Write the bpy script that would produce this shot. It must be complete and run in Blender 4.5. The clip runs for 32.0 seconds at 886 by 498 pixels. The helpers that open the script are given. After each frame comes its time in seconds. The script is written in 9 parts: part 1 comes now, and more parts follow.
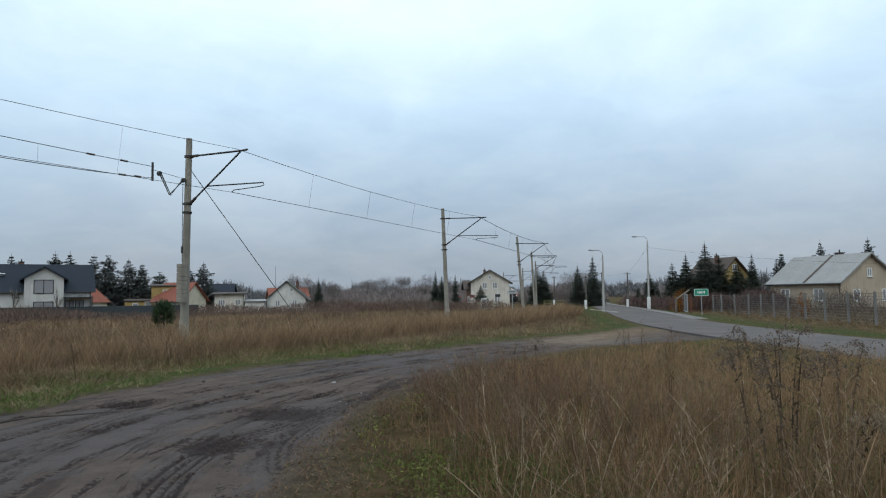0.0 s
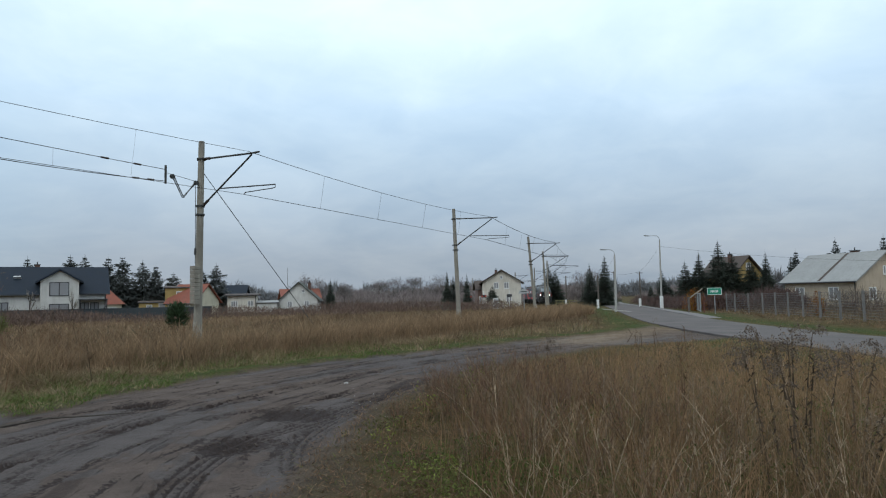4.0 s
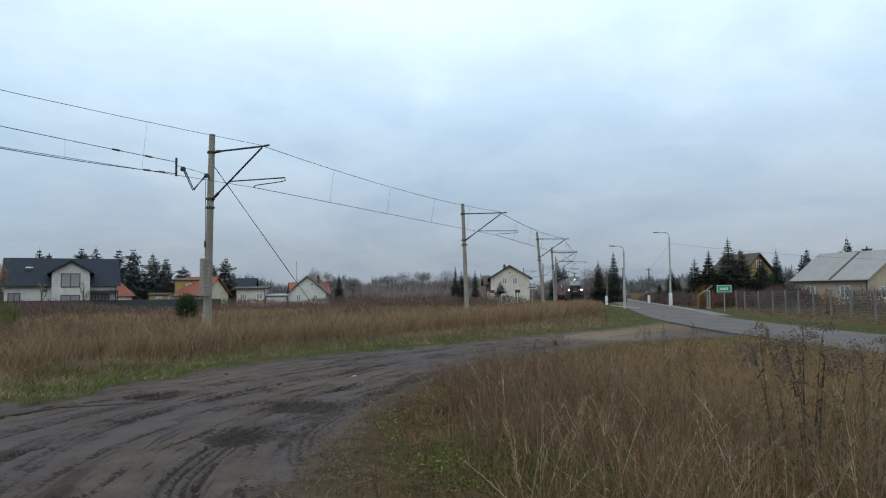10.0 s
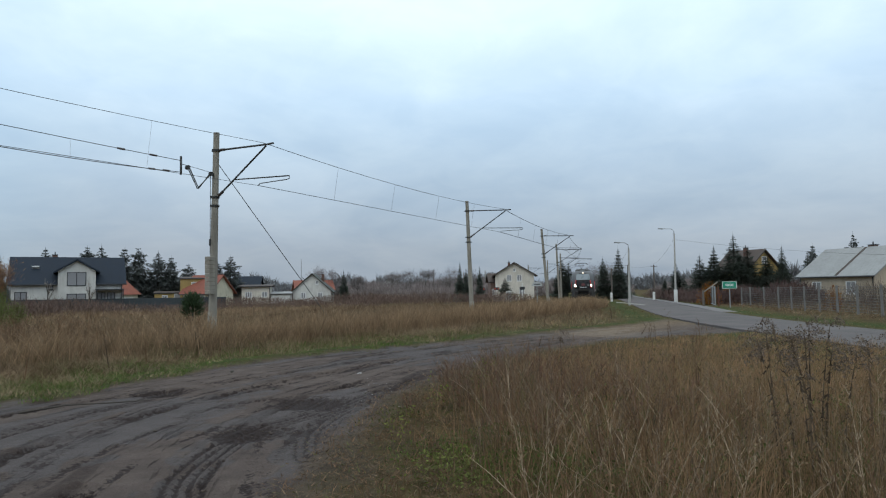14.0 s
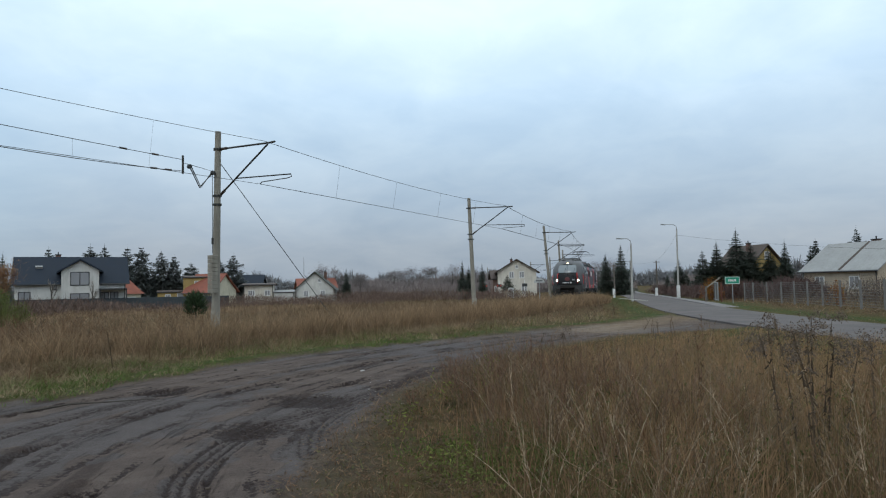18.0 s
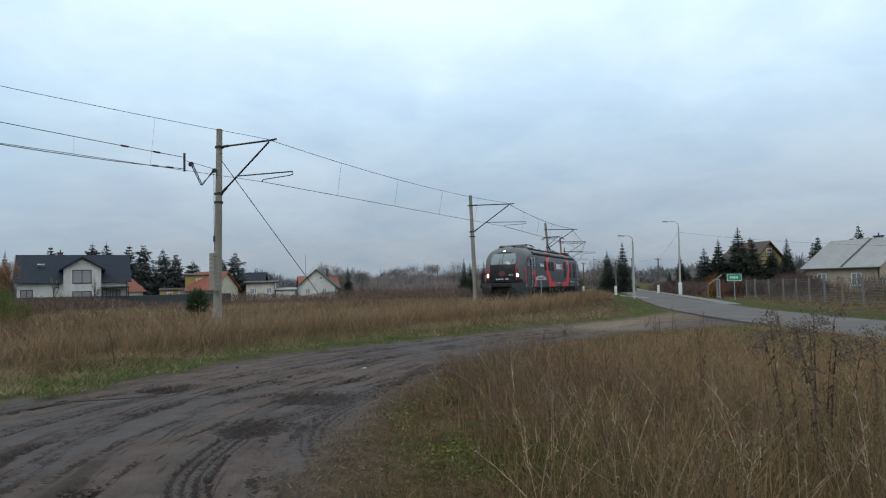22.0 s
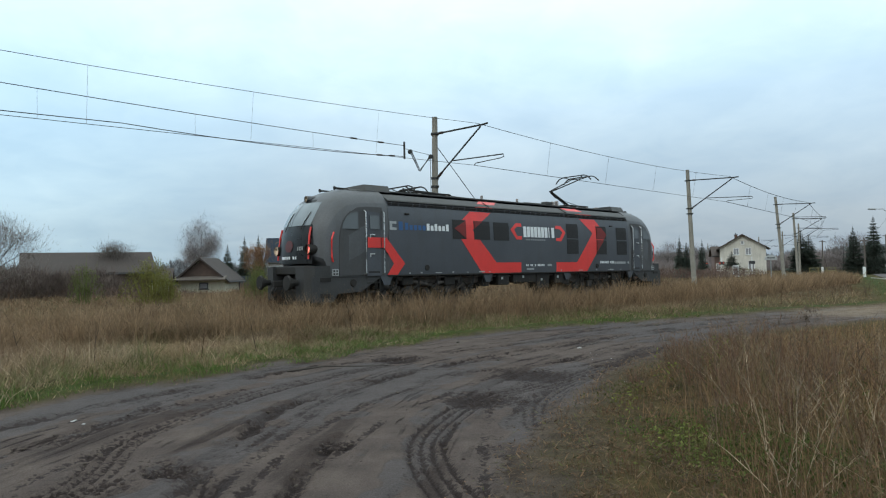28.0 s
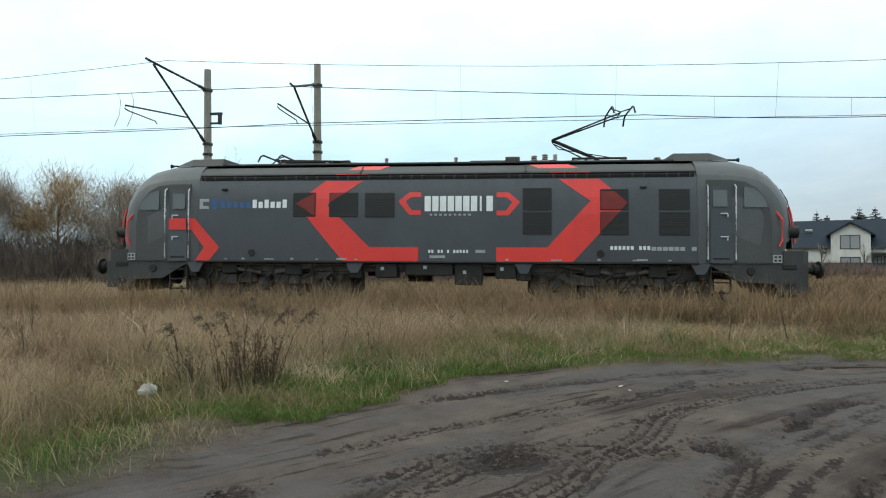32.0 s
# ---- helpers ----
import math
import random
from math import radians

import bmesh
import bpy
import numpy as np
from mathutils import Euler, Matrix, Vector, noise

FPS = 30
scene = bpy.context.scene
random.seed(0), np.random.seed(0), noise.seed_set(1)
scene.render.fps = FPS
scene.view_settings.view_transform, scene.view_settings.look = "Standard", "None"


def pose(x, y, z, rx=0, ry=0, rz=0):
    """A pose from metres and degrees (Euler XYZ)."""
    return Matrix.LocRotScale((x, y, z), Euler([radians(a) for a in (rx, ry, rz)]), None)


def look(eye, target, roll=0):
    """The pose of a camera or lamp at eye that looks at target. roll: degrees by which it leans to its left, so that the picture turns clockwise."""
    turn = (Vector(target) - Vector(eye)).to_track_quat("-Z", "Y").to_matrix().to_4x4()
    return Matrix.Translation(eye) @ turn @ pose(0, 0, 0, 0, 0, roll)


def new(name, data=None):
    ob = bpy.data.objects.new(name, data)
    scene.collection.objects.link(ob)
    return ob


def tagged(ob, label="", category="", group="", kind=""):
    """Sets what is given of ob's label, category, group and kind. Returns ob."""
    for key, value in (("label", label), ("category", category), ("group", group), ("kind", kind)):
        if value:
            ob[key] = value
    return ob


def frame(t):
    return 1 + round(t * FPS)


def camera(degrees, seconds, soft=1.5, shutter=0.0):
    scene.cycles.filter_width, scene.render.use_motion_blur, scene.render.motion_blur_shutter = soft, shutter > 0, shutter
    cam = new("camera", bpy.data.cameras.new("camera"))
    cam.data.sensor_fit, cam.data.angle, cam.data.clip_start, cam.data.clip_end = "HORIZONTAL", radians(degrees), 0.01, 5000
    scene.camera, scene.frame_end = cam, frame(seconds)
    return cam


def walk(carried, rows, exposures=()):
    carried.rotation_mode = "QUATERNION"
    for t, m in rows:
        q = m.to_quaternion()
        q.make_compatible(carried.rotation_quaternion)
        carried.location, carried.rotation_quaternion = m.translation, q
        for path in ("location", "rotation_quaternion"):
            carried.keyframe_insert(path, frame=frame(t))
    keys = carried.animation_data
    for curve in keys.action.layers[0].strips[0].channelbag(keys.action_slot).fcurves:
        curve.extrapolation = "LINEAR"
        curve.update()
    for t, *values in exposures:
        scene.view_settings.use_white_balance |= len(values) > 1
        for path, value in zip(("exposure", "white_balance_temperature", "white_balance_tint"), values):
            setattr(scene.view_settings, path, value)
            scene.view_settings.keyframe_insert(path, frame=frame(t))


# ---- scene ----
cam = camera(68.046, 32.0, soft=1.15)
EXPOSURES = [(0.0, 0.0, 6350, 10), (20.0, 0.0, 6350, 10), (25.0, 0.06, 6380, 8), (28.0, 0.22, 6450, 6), (30.0, 0.36, 6640, 5), (32.0, 0.48, 6760, 4)]
PATH = [
    (0.0, pose(0.000, 0.000, 1.600, 93.929, 0.894, -0.000)),
    (0.5, pose(0.002, -0.005, 1.606, 94.076, 1.016, 0.360)),
    (1.0, pose(0.006, -0.010, 1.611, 94.289, 1.170, 0.310)),
    (1.5, pose(0.010, -0.019, 1.608, 94.337, 1.297, 0.371)),
    (2.0, pose(0.007, -0.025, 1.610, 94.489, 1.196, 0.594)),
    (2.5, pose(0.004, -0.029, 1.611, 94.631, 1.092, 0.813)),
    (3.0, pose(0.008, -0.023, 1.610, 94.416, 1.191, 0.725)),
    (3.5, pose(0.004, -0.024, 1.609, 94.082, 1.234, 0.970)),
    (5.5, pose(0.006, -0.028, 1.603, 93.881, 1.079, 0.939)),
    (6.0, pose(0.005, -0.025, 1.605, 93.989, 0.952, 0.818)),
    (6.5, pose(0.004, -0.022, 1.601, 93.887, 0.807, 0.970)),
    (7.0, pose(0.004, -0.023, 1.599, 93.714, 0.809, 1.119)),
    (7.5, pose(0.003, -0.020, 1.601, 93.638, 0.865, 1.069)),
    (8.0, pose(0.006, -0.020, 1.597, 93.696, 0.885, 1.039)),
    (8.5, pose(0.000, -0.021, 1.595, 93.539, 0.777, 1.445)),
    (9.0, pose(0.001, -0.021, 1.595, 93.566, 0.826, 1.447)),
    (9.5, pose(-0.001, -0.022, 1.596, 93.549, 0.699, 1.609)),
    (10.0, pose(-0.003, -0.024, 1.592, 93.542, 0.642, 1.719)),
    (10.5, pose(-0.004, -0.020, 1.590, 93.611, 0.623, 1.930)),
    (11.0, pose(-0.003, -0.020, 1.590, 93.442, 0.678, 1.882)),
    (11.5, pose(-0.005, -0.024, 1.591, 93.511, 0.501, 1.958)),
    (12.0, pose(-0.002, -0.024, 1.590, 93.382, 0.495, 1.907)),
    (12.5, pose(-0.006, -0.026, 1.589, 93.440, 0.570, 2.281)),
    (13.0, pose(-0.009, -0.027, 1.584, 93.403, 0.688, 2.497)),
    (13.5, pose(-0.010, -0.022, 1.587, 93.262, 0.733, 2.386)),
    (14.0, pose(-0.005, -0.023, 1.586, 93.320, 0.854, 2.118)),
    (14.5, pose(-0.000, -0.023, 1.587, 93.234, 1.013, 2.097)),
    (16.5, pose(-0.001, -0.033, 1.583, 93.158, 1.024, 2.439)),
    (17.0, pose(0.000, -0.031, 1.584, 92.857, 1.031, 2.320)),
    (17.5, pose(0.002, -0.031, 1.584, 92.842, 1.067, 2.269)),
    (18.0, pose(0.000, -0.032, 1.583, 93.086, 1.226, 2.338)),
    (18.5, pose(0.002, -0.033, 1.581, 93.248, 1.326, 2.337)),
    (19.0, pose(0.004, -0.030, 1.582, 93.246, 1.427, 2.492)),
    (19.5, pose(-0.001, -0.027, 1.582, 93.128, 1.460, 2.413)),
    (20.0, pose(0.000, -0.026, 1.580, 92.949, 1.420, 2.412)),
    (20.5, pose(-0.001, -0.027, 1.578, 92.838, 1.372, 2.447)),
    (21.0, pose(0.002, -0.026, 1.578, 92.935, 1.428, 2.291)),
    (21.5, pose(0.003, -0.024, 1.580, 92.989, 1.349, 2.489)),
    (22.0, pose(-0.001, -0.023, 1.578, 92.870, 1.303, 2.480)),
    (22.5, pose(-0.005, -0.021, 1.579, 92.772, 1.258, 2.574)),
    (23.0, pose(-0.005, -0.017, 1.577, 92.472, 1.187, 2.796)),
    (23.5, pose(-0.008, -0.019, 1.576, 92.530, 1.082, 3.040)),
    (24.0, pose(-0.008, -0.020, 1.577, 92.594, 1.043, 3.054)),
    (24.5, pose(-0.013, -0.023, 1.575, 92.760, 1.058, 3.380)),
    (26.5, pose(-0.036, -0.206, 1.605, 92.261, 1.148, 10.478)),
    (27.0, pose(-0.067, -0.154, 1.583, 92.172, 1.394, 13.624)),
    (27.5, pose(-0.091, -0.162, 1.585, 91.752, 1.382, 16.791)),
    (28.0, pose(-0.113, -0.168, 1.583, 91.509, 1.184, 20.411)),
    (28.5, pose(-0.148, -0.180, 1.580, 91.217, 0.854, 23.608)),
    (29.0, pose(-0.203, -0.202, 1.586, 91.069, 0.483, 28.648)),
    (29.5, pose(-0.208, -0.221, 1.577, 91.234, 0.822, 34.054)),
    (30.0, pose(-0.199, -0.267, 1.571, 91.434, 1.127, 39.181)),
    (30.5, pose(-0.201, -0.318, 1.568, 91.200, 1.003, 44.911)),
    (31.0, pose(-0.233, -0.362, 1.568, 90.889, 0.805, 51.187)),
    (31.5, pose(-0.263, -0.392, 1.561, 91.206, 0.454, 57.453)),
    (32.0, pose(-0.296, -0.404, 1.547, 90.800, 0.280, 62.806)),
]
walk(cam, PATH, EXPOSURES)


# ---------------------------------------------------------------- sky and light
def link(nt, a, b):
    nt.links.new(a, b)


def make_world():
    w = bpy.data.worlds.new("overcast_sky")
    scene.world = w
    w.use_nodes = True
    nt = w.node_tree
    nt.nodes.clear()
    N = nt.nodes.new
    out, bg = N("ShaderNodeOutputWorld"), N("ShaderNodeBackground")
    sky = N("ShaderNodeTexSky")
    sky.sky_type, sky.sun_disc = "NISHITA", False
    sky.sun_elevation, sky.sun_rotation = radians(24), radians(200)
    sky.air_density, sky.dust_density = 1.0, 2.0
    dim = N("ShaderNodeMix")
    dim.data_type, dim.blend_type = "RGBA", "MULTIPLY"
    dim.inputs[0].default_value = 1.0
    dim.inputs[7].default_value = (0.09, 0.09, 0.09, 1)
    link(nt, sky.outputs[0], dim.inputs[6])
    co, sep = N("ShaderNodeTexCoord"), N("ShaderNodeSeparateXYZ")
    link(nt, co.outputs["Generated"], sep.inputs[0])
    # cloud base: height over the horizon gives the tone
    ramp = N("ShaderNodeValToRGB")
    e = ramp.color_ramp.elements
    e[0].position, e[0].color = 0.0, (0.365, 0.422, 0.485, 1)
    e[1].position, e[1].color = 1.0, (1.25, 1.38, 1.4, 1)
    for pos, col in ((0.06, (0.41, 0.475, 0.55, 1)), (0.15, (0.52, 0.635, 0.745, 1)), (0.27, (0.70, 0.885, 1.04, 1)), (0.40, (0.91, 1.10, 1.23, 1)), (0.6, (1.10, 1.26, 1.34, 1))):
        n = e.new(pos)
        n.color = col
    link(nt, sep.outputs[2], ramp.inputs[0])
    # a flat cloud layer: the direction divided by its height
    add = N("ShaderNodeMath")
    add.operation, add.inputs[1].default_value = "ADD", 0.3
    link(nt, sep.outputs[2], add.inputs[0])
    div = N("ShaderNodeVectorMath")
    div.operation = "DIVIDE"
    comb = N("ShaderNodeCombineXYZ")
    for k in range(3):
        link(nt, add.outputs[0], comb.inputs[k])
    link(nt, co.outputs["Generated"], div.inputs[0])
    link(nt, comb.outputs[0], div.inputs[1])
    tones = []
    for scale, detail, lo, hi in ((1.25, 5, 0.36, 0.66), (4.5, 7, 0.38, 0.70)):
        t = N("ShaderNodeTexNoise")
        t.inputs["Scale"].default_value, t.inputs["Detail"].default_value, t.inputs["Roughness"].default_value = scale, detail, 0.55
        t.inputs["Distortion"].default_value = 0.5
        link(nt, div.outputs[0], t.inputs["Vector"])
        r = N("ShaderNodeMapRange")
        r.inputs[1].default_value, r.inputs[2].default_value = lo, hi
        link(nt, t.outputs[0], r.inputs[0])
        tones.append(r)
    m1 = N("ShaderNodeMix")
    m1.data_type, m1.blend_type = "RGBA", "MULTIPLY"
    dark = N("ShaderNodeValToRGB")
    dark.color_ramp.elements[0].color = (0.85, 0.88, 0.91, 1)
    dark.color_ramp.elements[1].color = (1.09, 1.07, 1.05, 1)
    link(nt, tones[0].outputs[0], dark.inputs[0])
    m1.inputs[0].default_value = 0.85
    link(nt, ramp.outputs[0], m1.inputs[6])
    link(nt, dark.outputs[0], m1.inputs[7])
    m2 = N("ShaderNodeMix")
    m2.data_type, m2.blend_type = "RGBA", "MULTIPLY"
    dark2 = N("ShaderNodeValToRGB")
    dark2.color_ramp.elements[0].color = (0.91, 0.94, 0.97, 1)
    dark2.color_ramp.elements[1].color = (1.06, 1.05, 1.03, 1)
    link(nt, tones[1].outputs[0], dark2.inputs[0])
    m2.inputs[0].default_value = 0.7
    link(nt, m1.outputs[2], m2.inputs[6])
    link(nt, dark2.outputs[0], m2.inputs[7])
    mix = N("ShaderNodeMix")
    mix.data_type = "RGBA"
    mix.inputs[0].default_value = 0.92
    link(nt, dim.outputs[2], mix.inputs[6])
    link(nt, m2.outputs[2], mix.inputs[7])
    # the cloud is thinner towards the veiled sun, low on the left
    dot = N("ShaderNodeVectorMath")
    dot.operation = "DOT_PRODUCT"
    dot.inputs[1].default_value = (-0.966, 0.259, 0.0)
    link(nt, co.outputs["Generated"], dot.inputs[0])
    thin = N("ShaderNodeMapRange")
    thin.interpolation_type = "SMOOTHSTEP"
    thin.inputs[1].default_value, thin.inputs[2].default_value, thin.inputs[3].default_value, thin.inputs[4].default_value = 0.66, 1.0, 0.0, 0.45
    link(nt, dot.outputs["Value"], thin.inputs[0])
    lowsky = N("ShaderNodeMapRange")
    lowsky.inputs[1].default_value, lowsky.inputs[2].default_value, lowsky.inputs[3].default_value, lowsky.inputs[4].default_value = 0.0, 0.35, 1.0, 0.0
    link(nt, sep.outputs[2], lowsky.inputs[0])
    both, hue, gain = N("ShaderNodeMath"), N("ShaderNodeVectorMath"), N("ShaderNodeVectorMath")
    both.operation, hue.operation, gain.operation = "MULTIPLY", "SCALE", "ADD"
    hue.inputs[0].default_value, gain.inputs[1].default_value = (0.52, 0.95, 1.02), (1, 1, 1)
    link(nt, thin.outputs[0], both.inputs[0])
    link(nt, lowsky.outputs[0], both.inputs[1])
    link(nt, both.outputs[0], hue.inputs["Scale"])
    link(nt, hue.outputs[0], gain.inputs[0])
    up_ = N("ShaderNodeVectorMath")
    up_.operation = "MULTIPLY"
    link(nt, mix.outputs[2], up_.inputs[0])
    link(nt, gain.outputs[0], up_.inputs[1])
    link(nt, up_.outputs[0], bg.inputs[0])
    bg.inputs[1].default_value = 1.0
    link(nt, bg.outputs[0], out.inputs[0])


make_world()
sun = new("sun", bpy.data.lights.new("sun", "SUN"))
sun.data.energy, sun.data.angle, sun.data.color = 0.5, radians(25), (1.0, 0.96, 0.9)
sun.matrix_world = look((0, 0, 60), (0 - 20 * math.sin(radians(200)), -20 * math.cos(radians(200)), 60 - 20 * math.tan(radians(42))))

# ---------------------------------------------------------------- materials
MATS = {}


def mat(name, col, rough=0.8, metal=0.0, var=0.25, scale=3.0, fine=40.0, bump=0.15, tint=None, stain=0.0, spec=0.5, random_hue=0.0, trans=0.0, emit=None, coat=0.0, attr=None, island=0.0):
    """A surface with blotches and grain in its colour, roughness and relief."""
    if name in MATS:
        return MATS[name]
    m = bpy.data.materials.new(name)
    m.use_nodes = True
    nt = m.node_tree
    b = nt.nodes["Principled BSDF"]
    N = nt.nodes.new
    co = N("ShaderNodeTexCoord")
    big, small = N("ShaderNodeTexNoise"), N("ShaderNodeTexNoise")
    big.inputs["Scale"].default_value, big.inputs["Detail"].default_value = scale, 5
    small.inputs["Scale"].default_value, small.inputs["Detail"].default_value = fine, 4
    for n in (big, small):
        link(nt, co.outputs["Object"], n.inputs["Vector"])
    ramp = N("ShaderNodeValToRGB")
    t = tint or [c * (1 - var) for c in col]
    ramp.color_ramp.elements[0].position, ramp.color_ramp.elements[1].position = 0.3, 0.7
    ramp.color_ramp.elements[0].color = (*t, 1)
    ramp.color_ramp.elements[1].color = (*col, 1)
    link(nt, big.outputs[0], ramp.inputs[0])
    grain = N("ShaderNodeMix")
    grain.data_type, grain.blend_type = "RGBA", "MULTIPLY"
    grain.inputs[0].default_value = min(1.0, var * 1.6 + 0.1)
    gr = N("ShaderNodeValToRGB")
    gr.color_ramp.elements[0].position, gr.color_ramp.elements[1].position = 0.25, 0.75
    gr.color_ramp.elements[0].color, gr.color_ramp.elements[1].color = (0.62, 0.62, 0.62, 1), (1.12, 1.12, 1.12, 1)
    link(nt, small.outputs[0], gr.inputs[0])
    link(nt, ramp.outputs[0], grain.inputs[6])
    link(nt, gr.outputs[0], grain.inputs[7])
    last = grain.outputs[2]
    if stain:
        wv = N("ShaderNodeTexNoise")
        mp = N("ShaderNodeMapping")
        mp.inputs["Scale"].default_value = (2.2, 2.2, 0.35)
        link(nt, co.outputs["Object"], mp.inputs[0])
        link(nt, mp.outputs[0], wv.inputs["Vector"])
        wv.inputs["Scale"].default_value, wv.inputs["Detail"].default_value = 1.6, 7
        sr = N("ShaderNodeMapRange")
        sr.inputs[1].default_value, sr.inputs[2].default_value, sr.inputs[4].default_value = 0.48, 0.72, stain
        link(nt, wv.outputs[0], sr.inputs[0])
        sm = N("ShaderNodeMix")
        sm.data_type = "RGBA"
        sm.inputs[7].default_value = (col[0] * 0.42 + 0.02, col[1] * 0.40 + 0.017, col[2] * 0.36 + 0.012, 1)
        link(nt, sr.outputs[0], sm.inputs[0])
        link(nt, last, sm.inputs[6])
        last = sm.outputs[2]
    if random_hue or island:
        hs = N("ShaderNodeHueSaturation")
        if island:
            src = N("ShaderNodeNewGeometry").outputs["Random Per Island"]
        else:
            src = N("ShaderNodeObjectInfo").outputs["Random"]
        vr, hr = N("ShaderNodeMapRange"), N("ShaderNodeMapRange")
        k = random_hue or island
        vr.inputs[3].default_value, vr.inputs[4].default_value = 1 - k, 1 + k
        hr.inputs[3].default_value, hr.inputs[4].default_value = 0.5 - k * 0.07, 0.5 + k * 0.05
        link(nt, src, vr.inputs[0])
        link(nt, src, hr.inputs[0])
        link(nt, vr.outputs[0], hs.inputs["Value"])
        link(nt, hr.outputs[0], hs.inputs["Hue"])
        link(nt, last, hs.inputs["Color"])
        last = hs.outputs[0]
    if attr:
        at = N("ShaderNodeAttribute")
        at.attribute_name = attr
        am = N("ShaderNodeMix")
        am.data_type, am.blend_type = "RGBA", "MULTIPLY"
        am.inputs[0].default_value = 1.0
        link(nt, at.outputs["Color"], am.inputs[6])
        link(nt, last, am.inputs[7])
        last = am.outputs[2]
    link(nt, last, b.inputs["Base Color"])
    b.inputs["Roughness"].default_value, b.inputs["Metallic"].default_value = rough, metal
    if rough > 0.12:
        rr = N("ShaderNodeMapRange")
        rr.inputs[3].default_value, rr.inputs[4].default_value = max(0.03, rough - 0.12), min(1.0, rough + 0.12)
        link(nt, big.outputs[0], rr.inputs[0])
        link(nt, rr.outputs[0], b.inputs["Roughness"])
    b.inputs["Specular IOR Level"].default_value = spec
    b.inputs["Coat Weight"].default_value = coat
    if bump:
        bp = N("ShaderNodeBump")
        bp.inputs["Strength"].default_value, bp.inputs["Distance"].default_value = bump, 0.01
        link(nt, small.outputs[0], bp.inputs["Height"])
        link(nt, bp.outputs[0], b.inputs["Normal"])
    if trans:
        ts, ms = N("ShaderNodeBsdfTranslucent"), N("ShaderNodeMixShader")
        link(nt, last, ts.inputs[0])
        ms.inputs[0].default_value = trans
        link(nt, b.outputs[0], ms.inputs[1])
        link(nt, ts.outputs[0], ms.inputs[2])
        link(nt, ms.outputs[0], nt.nodes["Material Output"].inputs[0])
    if emit:
        b.inputs["Emission Color"].default_value, b.inputs["Emission Strength"].default_value = (*emit[0], 1), emit[1]
    MATS[name] = m
    return m


def glass(name, tint=(0.03, 0.035, 0.04), rough=0.06, alpha=0.75):
    """Window glass: glossy, partly see-through, its colour given by tint."""
    if name in MATS:
        return MATS[name]
    m = bpy.data.materials.new(name)
    m.use_nodes = True
    nt = m.node_tree
    b = nt.nodes["Principled BSDF"]
    b.inputs["Base Color"].default_value = (*tint, 1)
    b.inputs["Roughness"].default_value = rough
    b.inputs["Specular IOR Level"].default_value = 0.6
    b.inputs["Alpha"].default_value = alpha
    MATS[name] = m
    return m


# ---------------------------------------------------------------- mesh helpers
def box(bm, c, s, rot=(0, 0, 0), bevel=0.0):
    """A box by centre and full size, turned by degrees, its edges rounded."""
    m = pose(*c, *rot) @ Matrix.Diagonal((*s, 1))
    g = bmesh.ops.create_cube(bm, size=1, matrix=m)
    if bevel:
        es = list({e for v in g["verts"] for e in v.link_edges})
        bmesh.ops.bevel(bm, geom=es, offset=bevel, segments=1, affect="EDGES", profile=0.5)


def rod(bm, a, b, r0, r1=None, n=8, caps=True):
    """A round bar from a to b, tapered from r0 to r1."""
    a, b = Vector(a), Vector(b)
    d = b - a
    m = Matrix.Translation((a + b) / 2) @ d.to_track_quat("Z", "Y").to_matrix().to_4x4()
    bmesh.ops.create_cone(bm, cap_ends=caps, segments=n, radius1=r0, radius2=r0 if r1 is None else r1, depth=d.length, matrix=m)


def tube(bm, pts, r, n=5, r1=None):
    """A bar along a line of points."""
    pts = [Vector(p) for p in pts]
    rings = []
    for i, p in enumerate(pts):
        d = (pts[min(i + 1, len(pts) - 1)] - pts[max(i - 1, 0)]).normalized()
        u = d.cross(Vector((0, 0, 1)))
        if u.length < 1e-3:
            u = d.cross(Vector((0, 1, 0)))
        u.normalize()
        v = u.cross(d)
        rr = r if r1 is None else r + (r1 - r) * i / (len(pts) - 1)
        rings.append([bm.verts.new(p + (u * math.cos(k * 2 * math.pi / n) + v * math.sin(k * 2 * math.pi / n)) * rr) for k in range(n)])
    for a, b in zip(rings, rings[1:]):
        for k in range(n):
            bm.faces.new((a[k], a[(k + 1) % n], b[(k + 1) % n], b[k]))
    bm.faces.new(rings[0][::-1])
    bm.faces.new(rings[-1])


def plate(bm, pts, normal, thick):
    """A flat plate of any outline, extruded along normal."""
    n = Vector(normal).normalized() * thick
    a = [bm.verts.new(p) for p in pts]
    b = [bm.verts.new(Vector(p) + n) for p in pts]
    bm.faces.new(a[::-1])
    bm.faces.new(b)
    k = len(a)
    for i in range(k):
        bm.faces.new((a[i], a[(i + 1) % k], b[(i + 1) % k], b[i]))


def loft(bm, rings, closed=True, caps=True):
    """Skin between rings with equal numbers of points."""
    vs = [[bm.verts.new(p) for p in ring] for ring in rings]
    n = len(vs[0])
    for a, b in zip(vs, vs[1:]):
        for k in range(n if closed else n - 1):
            bm.faces.new((a[k], a[(k + 1) % n], b[(k + 1) % n], b[k]))
    if caps:
        bm.faces.new(vs[0][::-1])
        bm.faces.new(vs[-1])


